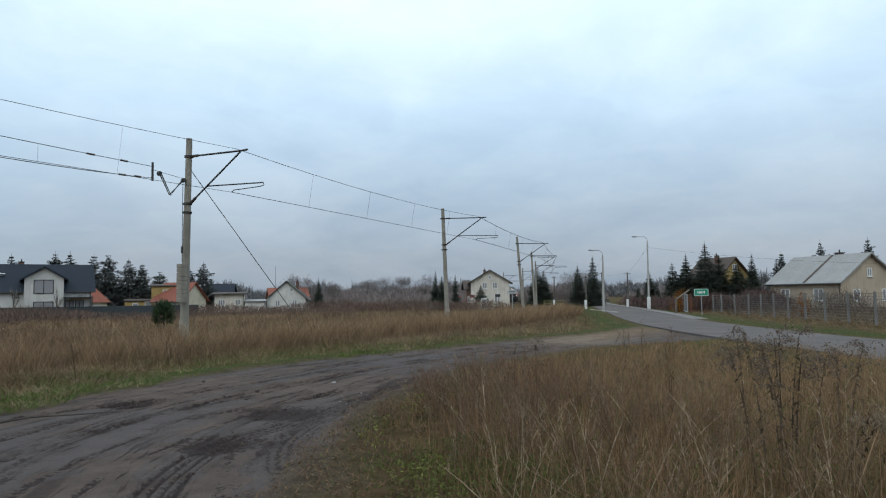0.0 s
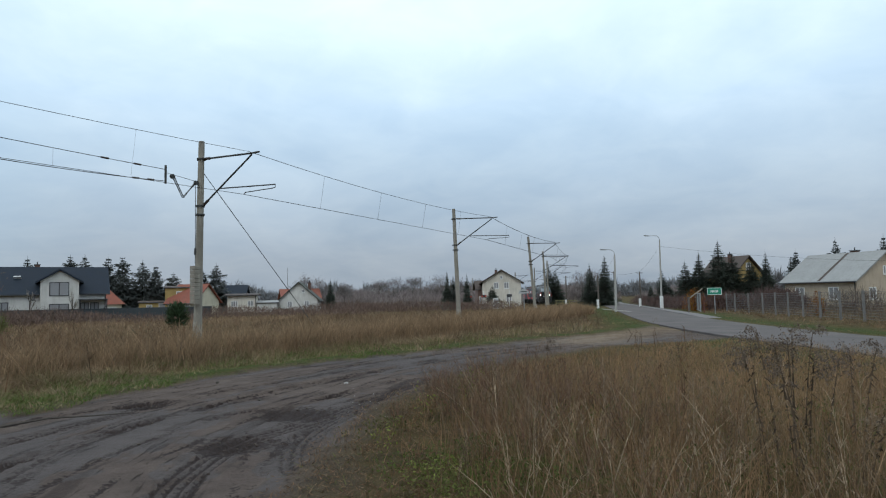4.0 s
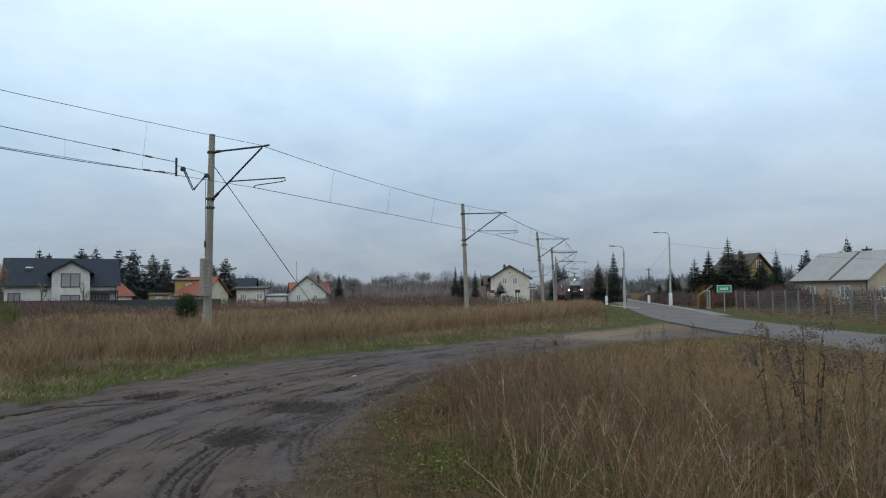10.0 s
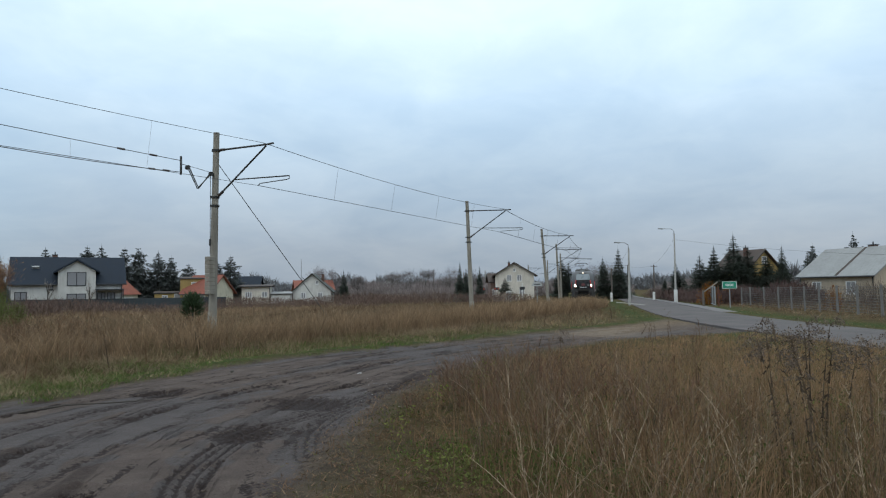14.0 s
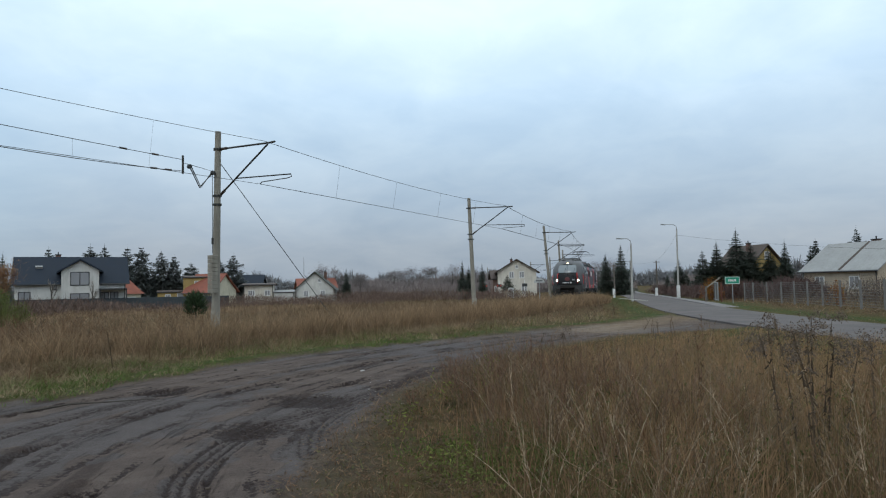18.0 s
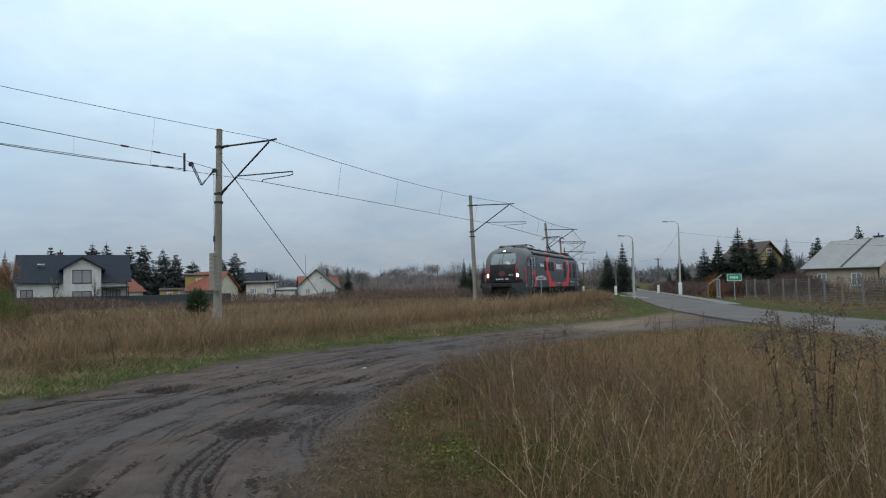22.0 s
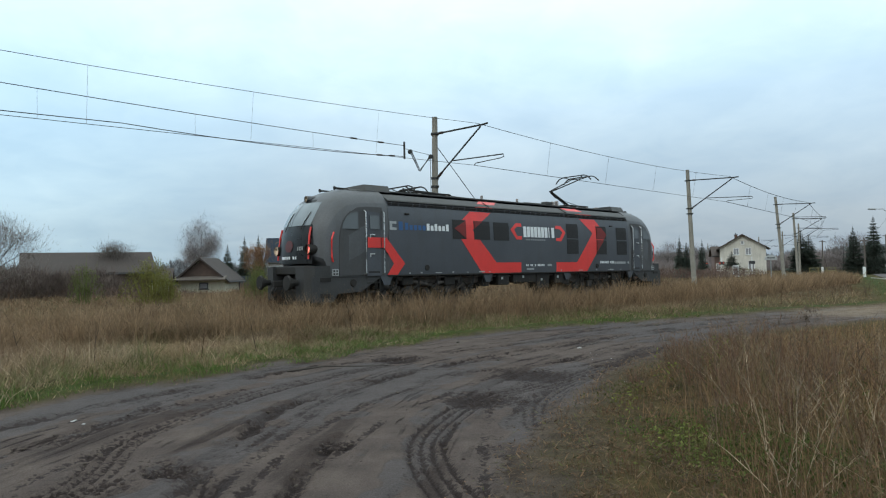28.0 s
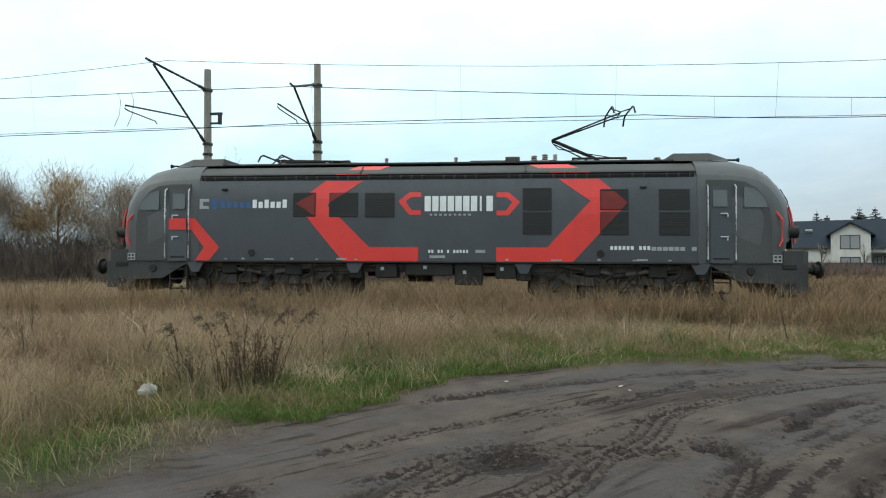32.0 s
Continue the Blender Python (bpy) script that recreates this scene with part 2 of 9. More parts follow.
def part(name, bm, material, parent=None, label="", smooth=False, fix=True):
    """Links a bmesh as one mesh object under a thing or a part."""
    me = bpy.data.meshes.new(name)
    if fix:
        bmesh.ops.recalc_face_normals(bm, faces=bm.faces[:])
    bm.to_mesh(me)
    bm.free()
    me.materials.append(material)
    if smooth:
        me.shade_smooth()
        me.set_sharp_from_angle(angle=radians(38))
    ob = new(name, me)
    ob.parent = parent
    if label:
        ob["label"] = label
    return ob


def thing(name, m, label, category, group="", kind=""):
    ob = new(name)
    ob.matrix_basis = m
    return tagged(ob, label, category, group, kind)


def quick(name, material, parent, boxes=(), rods=(), label="", bevel=0.0, smooth=False):
    """A part out of boxes (centre, size[, turn]) and rods (a, b, r[, r1])."""
    bm = bmesh.new()
    for b in boxes:
        box(bm, b[0], b[1], b[2] if len(b) > 2 else (0, 0, 0), bevel)
    for r in rods:
        rod(bm, *r)
    return part(name, bm, material, parent, label, smooth)


def raw_mesh(name, verts, counts, loops, material, colors=None):
    """A mesh straight from arrays, for what nobody could count."""
    me = bpy.data.meshes.new(name)
    me.vertices.add(len(verts))
    me.vertices.foreach_set("co", np.asarray(verts, np.float32).ravel())
    me.loops.add(len(loops))
    me.loops.foreach_set("vertex_index", np.asarray(loops, np.int32))
    me.polygons.add(len(counts))
    starts = np.concatenate([[0], np.cumsum(counts)[:-1]])
    me.polygons.foreach_set("loop_start", starts.astype(np.int32))
    me.update(calc_edges=True)
    if colors is not None:
        at = me.color_attributes.new("tone", "FLOAT_COLOR", "POINT")
        at.data.foreach_set("color", np.asarray(colors, np.float32).ravel())
    me.materials.append(material)
    return new(name, me)


rng = np.random.default_rng(7)


# ---------------------------------------------------------------- plan
def ground_z(x, y):
    """The lie of the land: level round the camera, falling gently ahead."""
    return -0.0085 * np.clip(np.asarray(y, float) - 6.0, 0.0, 140.0)


KNOT_S = np.array([-6, 6, 18, 32, 48, 64, 80, 100, 130, 170.0])
KNOT_H = np.radians([235.36, 238.18, 241.2, 244.29, 248.8, 253.33, 257.65, 262.32, 269.25, 278.78])


def build_track_line():
    s = np.arange(-60, 330, 0.25)
    h = np.interp(s, KNOT_S, KNOT_H)
    slope0, slope1 = np.radians(0.235), np.radians(0.238)
    h = np.where(s < -6, KNOT_H[0] + slope0 * (s + 6), h)
    h = np.where(s > 170, KNOT_H[-1] + slope1 * 0.5 * (s - 170), h)
    k = np.ones(41) / 41
    hs = np.convolve(np.pad(h, 20, mode="reflect", reflect_type="odd"), k, "valid")
    i0 = int(np.argmin(abs(s)))
    dx, dy = -np.cos(hs) * 0.25, -np.sin(hs) * 0.25
    x = np.concatenate([[0], np.cumsum((dx[1:] + dx[:-1]) / 2)])
    y = np.concatenate([[0], np.cumsum((dy[1:] + dy[:-1]) / 2)])
    return s, x - x[i0] - 17.332, y - y[i0] + 8.350, hs


LINE_S, LINE_X, LINE_Y, LINE_H = build_track_line()


def rail(s, off=0.0, up=0.0):
    """A point of the railway: s metres back along the line, off metres to the left of travel, up metres over the rail."""
    h = float(np.interp(s, LINE_S, LINE_H))
    x, y = float(np.interp(s, LINE_S, LINE_X)), float(np.interp(s, LINE_S, LINE_Y))
    z = 0.222 - 0.0088 * min(max(s, -60), 150)
    return Vector((x - math.sin(h) * off, y + math.cos(h) * off, z + up)), h


def rail_offset(px, py):
    """Distance of plan points from the railway's centre line."""
    k = slice(None, None, 4)
    lx, ly = LINE_X[k], LINE_Y[k]
    out = np.full(px.shape, 1e9)
    for x, y in zip(lx, ly):
        np.minimum(out, (px - x) ** 2 + (py - y) ** 2, out=out)
    return np.sqrt(out)


# dirt track: its two edges in plan, and the asphalt road's centre line
DIRT = np.array([(-1.3, 3.6), (-1.5, 5.5), (-1.55, 7.5), (-1.45, 9.5), (-1.0, 11.6), (-0.2, 14.2), (1.4, 17.4), (4.5, 21.5), (10.5, 24.5), (10.5, 35.0), (6.5, 29.0), (3.2, 25.4), (1.0, 22.9), (-1.2, 20.6), (-3.7, 17.4), (-5.6, 14.2), (-6.4, 11.2), (-7.2, 8.0), (-7.95, 5.4), (-7.95, 3.6), (-7.1, 1.95), (-6.45, 0.65), (-5.75, -0.3), (-5.2, -1.4), (-4.2, -4.0), (-3.6, -9.0), (2.2, -9.0), (1.2, -3.0), (0.2, 1.0)])
ROAD = [(12.3, -60), (12.3, -20), (12.2, 5), (12.25, 18), (12.4, 27), (13.45, 38), (15.9, 52), (19.1, 68), (22.2, 84), (25.7, 102), (30.2, 126), (36.8, 160), (46, 210), (60, 300)]
ROAD_HALF = 2.2


def poly_dist(px, py, poly):
    """Signed distance to a closed outline: below zero inside."""
    d = np.full(px.shape, 1e9)
    inside = np.zeros(px.shape, bool)
    n = len(poly)
    for i in range(n):
        ax, ay = poly[i]
        bx, by = poly[(i + 1) % n]
        t = np.clip(((px - ax) * (bx - ax) + (py - ay) * (by - ay)) / ((bx - ax) ** 2 + (by - ay) ** 2), 0, 1)
        d = np.minimum(d, np.hypot(px - ax - t * (bx - ax), py - ay - t * (by - ay)))
        hit = ((ay > py) != (by > py)) & (px < (bx - ax) * (py - ay) / (by - ay + 1e-12) + ax)
        inside ^= hit
    return np.where(inside, -d, d)


def line_dist(px, py, line):
    """Distance to an open line, and the length along it."""
    d, along, run = np.full(px.shape, 1e9), np.zeros(px.shape), 0.0
    for (ax, ay), (bx, by) in zip(line, line[1:]):
        L = math.hypot(bx - ax, by - ay)
        t = np.clip(((px - ax) * (bx - ax) + (py - ay) * (by - ay)) / L ** 2, 0, 1)
        q = np.hypot(px - ax - t * (bx - ax), py - ay - t * (by - ay))
        near = q < d
        along = np.where(near, run + t * L, along)
        d = np.where(near, q, d)
        run += L
    return d, along


def smooth_line(pts, steps=8):
    """A rounded line through points."""
    P = [Vector((*p, 0)) if len(p) == 2 else Vector(p) for p in pts]
    out = []
    for i in range(len(P) - 1):
        a, b, c, d = P[max(i - 1, 0)], P[i], P[i + 1], P[min(i + 2, len(P) - 1)]
        for k in range(steps):
            t = k / steps
            out.append(0.5 * ((2 * b) + (c - a) * t + (2 * a - 5 * b + 4 * c - d) * t * t + (3 * b - a - 3 * c + d) * t ** 3))
    out.append(P[-1])
    return out


def fbm(x, y, seed, scale):
    """Cheap smooth noise in plan, about -1 to 1."""
    r = np.random.default_rng(seed)
    out, amp, tot = np.zeros(np.shape(x)), 1.0, 0.0
    f = 1.0 / scale
    for o in range(4):
        for k in range(4):
            a, ph, j = r.uniform(0, 2 * math.pi), r.uniform(0, 6.28), r.uniform(0.7, 1.4)
            out = out + amp * 0.5 * np.sin((x * math.cos(a) + y * math.sin(a)) * f * j * 6.28 + ph)
        tot += amp
        amp *= 0.55
        f *= 2.1
    return out / tot


# ---------------------------------------------------------------- ground
RUTS = [  # wheel ruts: line, half width, depth, tread
    ([(-0.9, 3.0), (-1.67, 4.2), (-2.09, 4.82), (-2.45, 5.59), (-2.6, 6.6), (-2.51, 7.82), (-2.12, 8.6), (-1.5, 10.4), (-0.6, 13.0), (0.8, 16.0), (3.0, 19.5)], 0.24, 0.055, 1),
    ([(-0.94, 4.74), (-1.28, 5.77), (-1.63, 6.71), (-1.81, 7.9), (-1.6, 9.4), (-1.0, 11.4)], 0.18, 0.035, 1),
    ([(-3.32, 5.5), (-3.22, 5.15), (-3.06, 4.51), (-2.82, 3.85), (-2.45, 2.9), (-2.2, 1.4)], 0.13, 0.085, 0),
    ([(-4.0, 4.5), (-4.2, 5.0), (-4.42, 5.7), (-4.65, 6.6), (-4.6, 7.8), (-4.3, 9.2), (-3.7, 11.2), (-2.4, 14.2), (-0.2, 17.6), (3.0, 21.6)], 0.15, 0.075, 0),
    ([(-3.8, 1.9), (-4.02, 2.5), (-4.45, 3.14), (-4.66, 3.83), (-5.26, 4.8), (-5.5, 6.4), (-5.4, 8.2), (-4.7, 11.0)], 0.2, 0.03, 1),
    ([(-6.3, 8.6), (-6.04, 9.53), (-5.4, 10.6), (-4.7, 11.6), (-3.7, 13.4), (-1.9, 16.8)], 0.16, 0.065, 0),
    ([(-3.7, 8.6), (-3.41, 9.51), (-2.81, 10.2), (-2.1, 11.4), (-1.3, 13.3), (0.0, 16.2), (2.0, 19.4), (5.0, 22.8)], 0.17, 0.07, 0),
    ([(-3.9, 10.8), (-3.4, 12.1), (-2.5, 14.0), (-1.2, 16.6), (0.8, 20.0), (4.0, 23.4)], 0.16, 0.07, 0),
    ([(-3.0, 16.0), (-1.54, 18.31), (0.38, 21.0), (1.8, 22.4), (5.0, 25.2)], 0.2, 0.07, 0),
    ([(-6.9, 2.2), (-7.0, 5.0), (-6.7, 7.4), (-6.2, 9.0)], 0.2, 0.04, 0),
    ([(-4.31, 1.14), (-4.9, 2.0), (-4.8, 2.9), (-4.3, 3.6)], 0.26, 0.03, 1),
    ([(-4.3, 4.3), (-3.75, 4.0), (-3.4, 3.45), (-2.9, 2.5)], 0.17, 0.04, 1),
    ([(-5.6, 1.2), (-5.9, 3.2), (-6.1, 5.4), (-5.9, 7.4)], 0.14, 0.03, 1),
]
CENTRE = [(-2.5, -6), (-2.7, 0), (-3.7, 4), (-4.2, 7.5), (-3.8, 10.5), (-2.6, 14), (-0.7, 17.5), (2, 21.5), (6, 26), (9.5, 29)]
HOLES = [(-4.15, 4.1, 0.16, 0.12), (-3.2, 5.15, 0.16, 0.06), (-4.72, 2.45, 0.34, 0.06), (-2.55, 7.6, 0.42, 0.05), (-2.3, 9.6, 0.5, 0.05), (-5.1, 10.7, 0.4, 0.05), (-4.92, 0.35, 0.14, 0.06)]
SLICKS = [(-4.72, 2.45, 0.38), (-2.5, 7.7, 0.45), (-4.75, 7.6, 0.55), (-4.8, 9.6, 0.5)]


def grid_lines(spans):
    """Grid lines with a step of its own for each span."""
    out = []
    for a, b, step in spans:
        out += list(np.arange(a, b - 1e-6, step))
    out.append(spans[-1][1])
    return np.array(out)


def make_ground():
    xs = grid_lines([(-2600, -600, 400), (-600, -160, 55), (-160, -50, 8), (-50, -14, 1.2), (-14, -8.4, 0.22), (-8.4, -6.2, 0.06), (-6.2, -5.0, 0.035), (-5.0, -1.2, 0.025), (-1.2, -0.6, 0.05), (-0.6, 8, 0.2), (8, 20, 0.5), (20, 60, 3), (60, 160, 12), (160, 600, 55), (600, 2600, 400)])
    ys = grid_lines([(-2600, -600, 400), (-600, -100, 60), (-100, -12, 8), (-12, -2, 0.4), (-2, 1.0, 0.1), (1.0, 2, 0.05), (2, 8.6, 0.033), (8.6, 14, 0.055), (14, 18, 0.1), (18, 34, 0.3), (34, 70, 1.0), (70, 180, 4), (180, 600, 40), (600, 2600, 400)])
    X, Y = np.meshgrid(xs, ys)
    Z = ground_z(X, Y)
    dirt = poly_dist(X, Y, DIRT) + 0.28 * fbm(X, Y, 3, 2.2) + 0.12 * fbm(X, Y, 4, 0.6)
    mud = np.clip(0.5 - dirt / 0.5, 0, 1)
    side = (X > (Y - 14) * 0.42 - 1.8) & (X < 10) & (Y > -3) & (Y < 24)
    soil = np.where(side, np.clip(0.5 - (dirt - 0.45) / 1.0, 0, 1), mud)
    near = np.hypot(X, Y) < 90
    rd, _ = line_dist(X, Y, [(p.x, p.y) for p in smooth_line(ROAD, 5)])
    Z = Z + np.where(near, 0.05 * fbm(X, Y, 5, 7.0) * (1 - mud) * np.clip((rd - 2.8) / 2, 0, 1) + 0.012 * fbm(X, Y, 6, 1.1) * (1 - 0.7 * mud), 0)
    churn = np.clip(0.35 + 0.9 * fbm(X, Y, 14, 2.4), 0, 1)
    Z = Z + mud * (-0.05 + 0.006 * fbm(X, Y, 8, 1.3) + churn * (0.004 * fbm(X, Y, 9, 0.2) + 0.006 * np.abs(fbm(X, Y, 10, 0.11))))
    # wet mud, and also the shade painted into tread grooves
    wet = np.zeros(X.shape)
    ruts = [(l, w * 0.9, d * 0.85, t) for l, w, d, t in RUTS]
    rr = np.random.default_rng(77)
    for o in np.linspace(-2.8, 3.0, 13):
        o += rr.uniform(-0.15, 0.15)
        pts = smooth_line(CENTRE, 3)
        line = []
        for i, p in enumerate(pts):
            d = (pts[min(i + 1, len(pts) - 1)] - pts[max(i - 1, 0)]).normalized()
            w = o * (1.0 if p.y < 14 else 0.8) + 0.22 * math.sin(p.y * 0.55 + o * 3) + rr.normal() * 0.03
            line.append((p.x - d.y * -w, p.y + d.x * -w))
        a = int(rr.integers(0, 7))
        ruts.append((line[a:len(line) - int(rr.integers(0, 6))], rr.uniform(0.04, 0.09), rr.uniform(0.010, 0.022), 0))
    for line, half, depth, tread in ruts:
        L = [(p.x, p.y) for p in smooth_line(line, 6)]
        bx = (min(p[0] for p in L) - 1, max(p[0] for p in L) + 1, min(p[1] for p in L) - 1, max(p[1] for p in L) + 1)
        sel = (X > bx[0]) & (X < bx[1]) & (Y > bx[2]) & (Y < bx[3])
        d, along = line_dist(X[sel], Y[sel], L)
        if not tread:
            half = half * 0.7
            d = np.abs(d + half * (0.45 * fbm(X[sel], Y[sel], 25, 0.35) + 0.3 * fbm(X[sel], Y[sel], 26, 0.12)))
        broken = np.clip(0.62 + 0.95 * fbm(X[sel], Y[sel], 21, 2.2), 0.08, 1.1)
        prof = np.exp(-(d / half) ** 4) * (broken if not tread else 0.9)
        rim = np.exp(-((d - half * 1.45) / (half * 0.38)) ** 2) * (0.6 + 0.8 * fbm(X[sel], Y[sel], 22, 0.5))
        dz = -depth * prof + depth * 0.3 * rim
        if tread:
            flat = np.exp(-(d / half / 1.1) ** 8)
            dz = dz + 0.016 * flat * np.cos(d * 2 * math.pi / 0.105)
            dz = dz + 0.004 * flat * np.sin(along * 2 * math.pi / 0.13 + d * 20)
        clod = np.exp(-(d / (1.7 * half)) ** 2) * np.clip(fbm(X[sel], Y[sel], 23, 0.8) + 0.2, 0, 1)
        dz = dz + clod * (0.022 * np.abs(fbm(X[sel], Y[sel], 24, 0.13)) - 0.008) * (0.25 if tread else 1.0)
        Z[sel] += dz * mud[sel]
        soak_shade = prof * np.clip(0.95 + 0.5 * fbm(X[sel], Y[sel], 27, 0.5), 0.4, 1.1) * (1.0 if depth > 0.03 else 0.75) + clod * 0.35
        # groove bottoms darkened: painted relief shade on top of the damp
        if tread:
            soak_shade = 0.25 * prof + 0.85 * flat * np.clip(-1.8 * np.cos(d * 2 * math.pi / 0.105), 0, 1) * (1.0 if depth > 0.04 else 0.7)
        wet[sel] = np.maximum(wet[sel], np.clip(soak_shade, 0, 1) * mud[sel])
    for hx, hy, r, depth in HOLES:
        q = ((X - hx) ** 2 + (Y - hy) ** 2) / r ** 2
        w = np.exp(-q * (1 + 0.3 * fbm(X, Y, 31, 0.4)))
        Z -= depth * w + 0.03 * w * np.clip(fbm(X, Y, 32, 0.12), -1, 1)
        Z += 0.22 * depth * np.exp(-((np.sqrt(q) - 1.4) / 0.3) ** 2)
        wet = np.maximum(wet, np.clip(w * 1.6, 0, 1))
    wet = np.clip(wet + 0.35 * np.clip(soil - mud, 0, 1), 0, 1)
    # smooth damp lanes drawn out along the way, and standing wet in the hollows
    d, along = line_dist(X, Y, [(p.x, p.y) for p in smooth_line(CENTRE, 4)])
    across = d * np.sign(X - np.interp(Y, [c[1] for c in CENTRE], [c[0] for c in CENTRE]))
    slick = np.clip(0.45 + 1.5 * fbm(across, along * 0.22, 33, 1.9) + 0.35 * fbm(X, Y, 35, 0.5), 0, 1) * mud
    for hx, hy, r in SLICKS:
        slick = np.maximum(slick, np.clip(1.6 * np.exp(-((X - hx) ** 2 + (Y - hy) ** 2) / r ** 2 * (1 + 0.6 * fbm(X, Y, 36, 0.4))), 0, 1) * mud)
    off = rail_offset(X, Y)
    Z = Z + 0.10 * np.clip((2.6 - off) / 1.2, 0, 1)
    Z = np.where(rd < 2.15, Z - 0.07, Z)
    # the land rises softly towards the far gardens
    green = np.clip(1 - np.abs(dirt - 0.55) / 0.75, 0, 1) * (dirt > 0)
    green = green * np.where((X > (Y - 14) * 0.42 - 1.6) & (X < 10) & (Y > 0) & (Y < 27), 0.12, 1.0)
    green = np.maximum(green, np.clip(1 - abs(rd - 3.6) / 1.6, 0, 1))
    n, m = X.shape
    verts = np.stack([X, Y, Z], -1).reshape(-1, 3)
    i = np.arange(n * m).reshape(n, m)
    quads = np.stack([i[:-1, :-1], i[:-1, 1:], i[1:, 1:], i[1:, :-1]], -1).reshape(-1, 4)
    col = np.stack([np.maximum(mud, soil), wet, green, slick], -1).reshape(-1, 4)
    ob = raw_mesh("ground", verts, np.full(len(quads), 4), quads.ravel(), ground_material(), col)
    ob.data.shade_smooth()
    # how far across and along the wheel tracks each point lies
    lane = ob.data.color_attributes.new("lane", "FLOAT_COLOR", "POINT")
    lane.data.foreach_set("color", np.stack([across, along, np.exp(-(line_dist(X, Y, [(4.6, 24.2), (8.0, 29.8), (12.2, 34.5)])[0] / 1.7) ** 2), 1 + 0 * d], -1).astype(np.float32).ravel())
    return tagged(ob, "uneven ground of rutted wet mud and dry autumn turf", "ground", kind="structure")


def ground_material():
    m = bpy.data.materials.new("soil")
    m.use_nodes = True
    nt = m.node_tree
    b = nt.nodes["Principled BSDF"]
    N = nt.nodes.new
    co = N("ShaderNodeTexCoord")
    at, sep = N("ShaderNodeAttribute"), N("ShaderNodeSeparateColor")
    at.attribute_name = "tone"
    link(nt, at.outputs["Color"], sep.inputs[0])
    noises = []
    for sc, det in ((0.35, 6), (2.2, 7), (18.0, 9), (80.0, 5)):
        t = N("ShaderNodeTexNoise")
        t.inputs["Scale"].default_value, t.inputs["Detail"].default_value, t.inputs["Roughness"].default_value = sc, det, 0.62
        link(nt, co.outputs["Object"], t.inputs["Vector"])
        noises.append(t)

    def ramp(src, stops):
        r = N("ShaderNodeValToRGB")
        e = r.color_ramp.elements
        e[0].position, e[0].color = stops[0][0], (*stops[0][1], 1)
        e[1].position, e[1].color = stops[-1][0], (*stops[-1][1], 1)
        for p, c in stops[1:-1]:
            k = e.new(p)
            k.color = (*c, 1)
        link(nt, src, r.inputs[0])
        return r.outputs[0]

    def mixc(f, a, c, mode="MIX"):
        x = N("ShaderNodeMix")
        x.data_type, x.blend_type = "RGBA", mode
        if isinstance(f, float):
            x.inputs[0].default_value = f
        else:
            link(nt, f, x.inputs[0])
        link(nt, a, x.inputs[6])
        link(nt, c, x.inputs[7])
        return x.outputs[2]

    turf = ramp(noises[1].outputs[0], [(0.3, (0.045, 0.036, 0.018)), (0.5, (0.085, 0.066, 0.033)), (0.7, (0.12, 0.092, 0.045))])
    verge = ramp(noises[2].outputs[0], [(0.3, (0.028, 0.042, 0.010)), (0.7, (0.06, 0.085, 0.02))])
    far = ramp(noises[0].outputs[0], [(0.35, (0.85, 0.75, 0.6)), (0.65, (1.15, 1.12, 1.05))])
    turf = mixc(1.0, turf, far, "MULTIPLY")
    turf = mixc(sep.outputs[2], turf, verge)
    dry = ramp(noises[1].outputs[0], [(0.30, (0.082, 0.065, 0.058)), (0.5, (0.110, 0.087, 0.077)), (0.70, (0.144, 0.115, 0.098))])
    moist = ramp(noises[1].outputs[0], [(0.32, (0.063, 0.053, 0.051)), (0.68, (0.088, 0.073, 0.069))])
    damp = ramp(noises[2].outputs[0], [(0.3, (0.021, 0.0155, 0.0145)), (0.7, (0.046, 0.034, 0.031))])

    def calc(op, a, c, clamp=False):
        x = N("ShaderNodeMath")
        x.operation, x.use_clamp = op, clamp
        for i, v in enumerate((a, c)):
            if isinstance(v, float):
                x.inputs[i].default_value = v
            else:
                link(nt, v, x.inputs[i])
        return x.outputs[0]

    def span(src, lo, hi, to0=0.0, to1=1.0):
        x = N("ShaderNodeMapRange")
        x.interpolation_type = "SMOOTHSTEP"
        x.inputs[1].default_value, x.inputs[2].default_value, x.inputs[3].default_value, x.inputs[4].default_value = lo, hi, to0, to1
        link(nt, src, x.inputs[0])
        return x.outputs[0]

    # dark where churned and wet, plus painted groove shade; the grain breaks its edge
    grainy = span(noises[2].outputs[0], 0.35, 0.65, -0.34, 0.36)
    wet = span(calc("ADD", sep.outputs[1], grainy), 0.28, 0.72)
    slick = span(calc("ADD", at.outputs["Alpha"], span(noises[1].outputs[0], 0.35, 0.65, -0.25, 0.25)), 0.3, 0.75)
    # thin broken scores drawn out along the wheel tracks
    la = N("ShaderNodeAttribute")
    la.attribute_name = "lane"
    scores = []
    for sx, sy, lo, hi in ((2.6, 0.28, 0.52, 0.66), (9.0, 0.7, 0.57, 0.64)):
        mp, st = N("ShaderNodeMapping"), N("ShaderNodeTexNoise")
        mp.inputs["Scale"].default_value = (sx, sy, 1.0)
        link(nt, la.outputs["Vector"], mp.inputs[0])
        link(nt, mp.outputs[0], st.inputs["Vector"])
        st.inputs["Scale"].default_value, st.inputs["Detail"].default_value, st.inputs["Distortion"].default_value = 1.0, 6, 0.5
        scores.append(span(st.outputs[0], lo, hi))
    streak = calc("MULTIPLY", scores[0], 0.55)
    fine = calc("MULTIPLY", calc("MULTIPLY", scores[1], 0.75), span(noises[0].outputs[0], 0.42, 0.6))
    dark = calc("MAXIMUM", wet, calc("ADD", streak, fine, True))
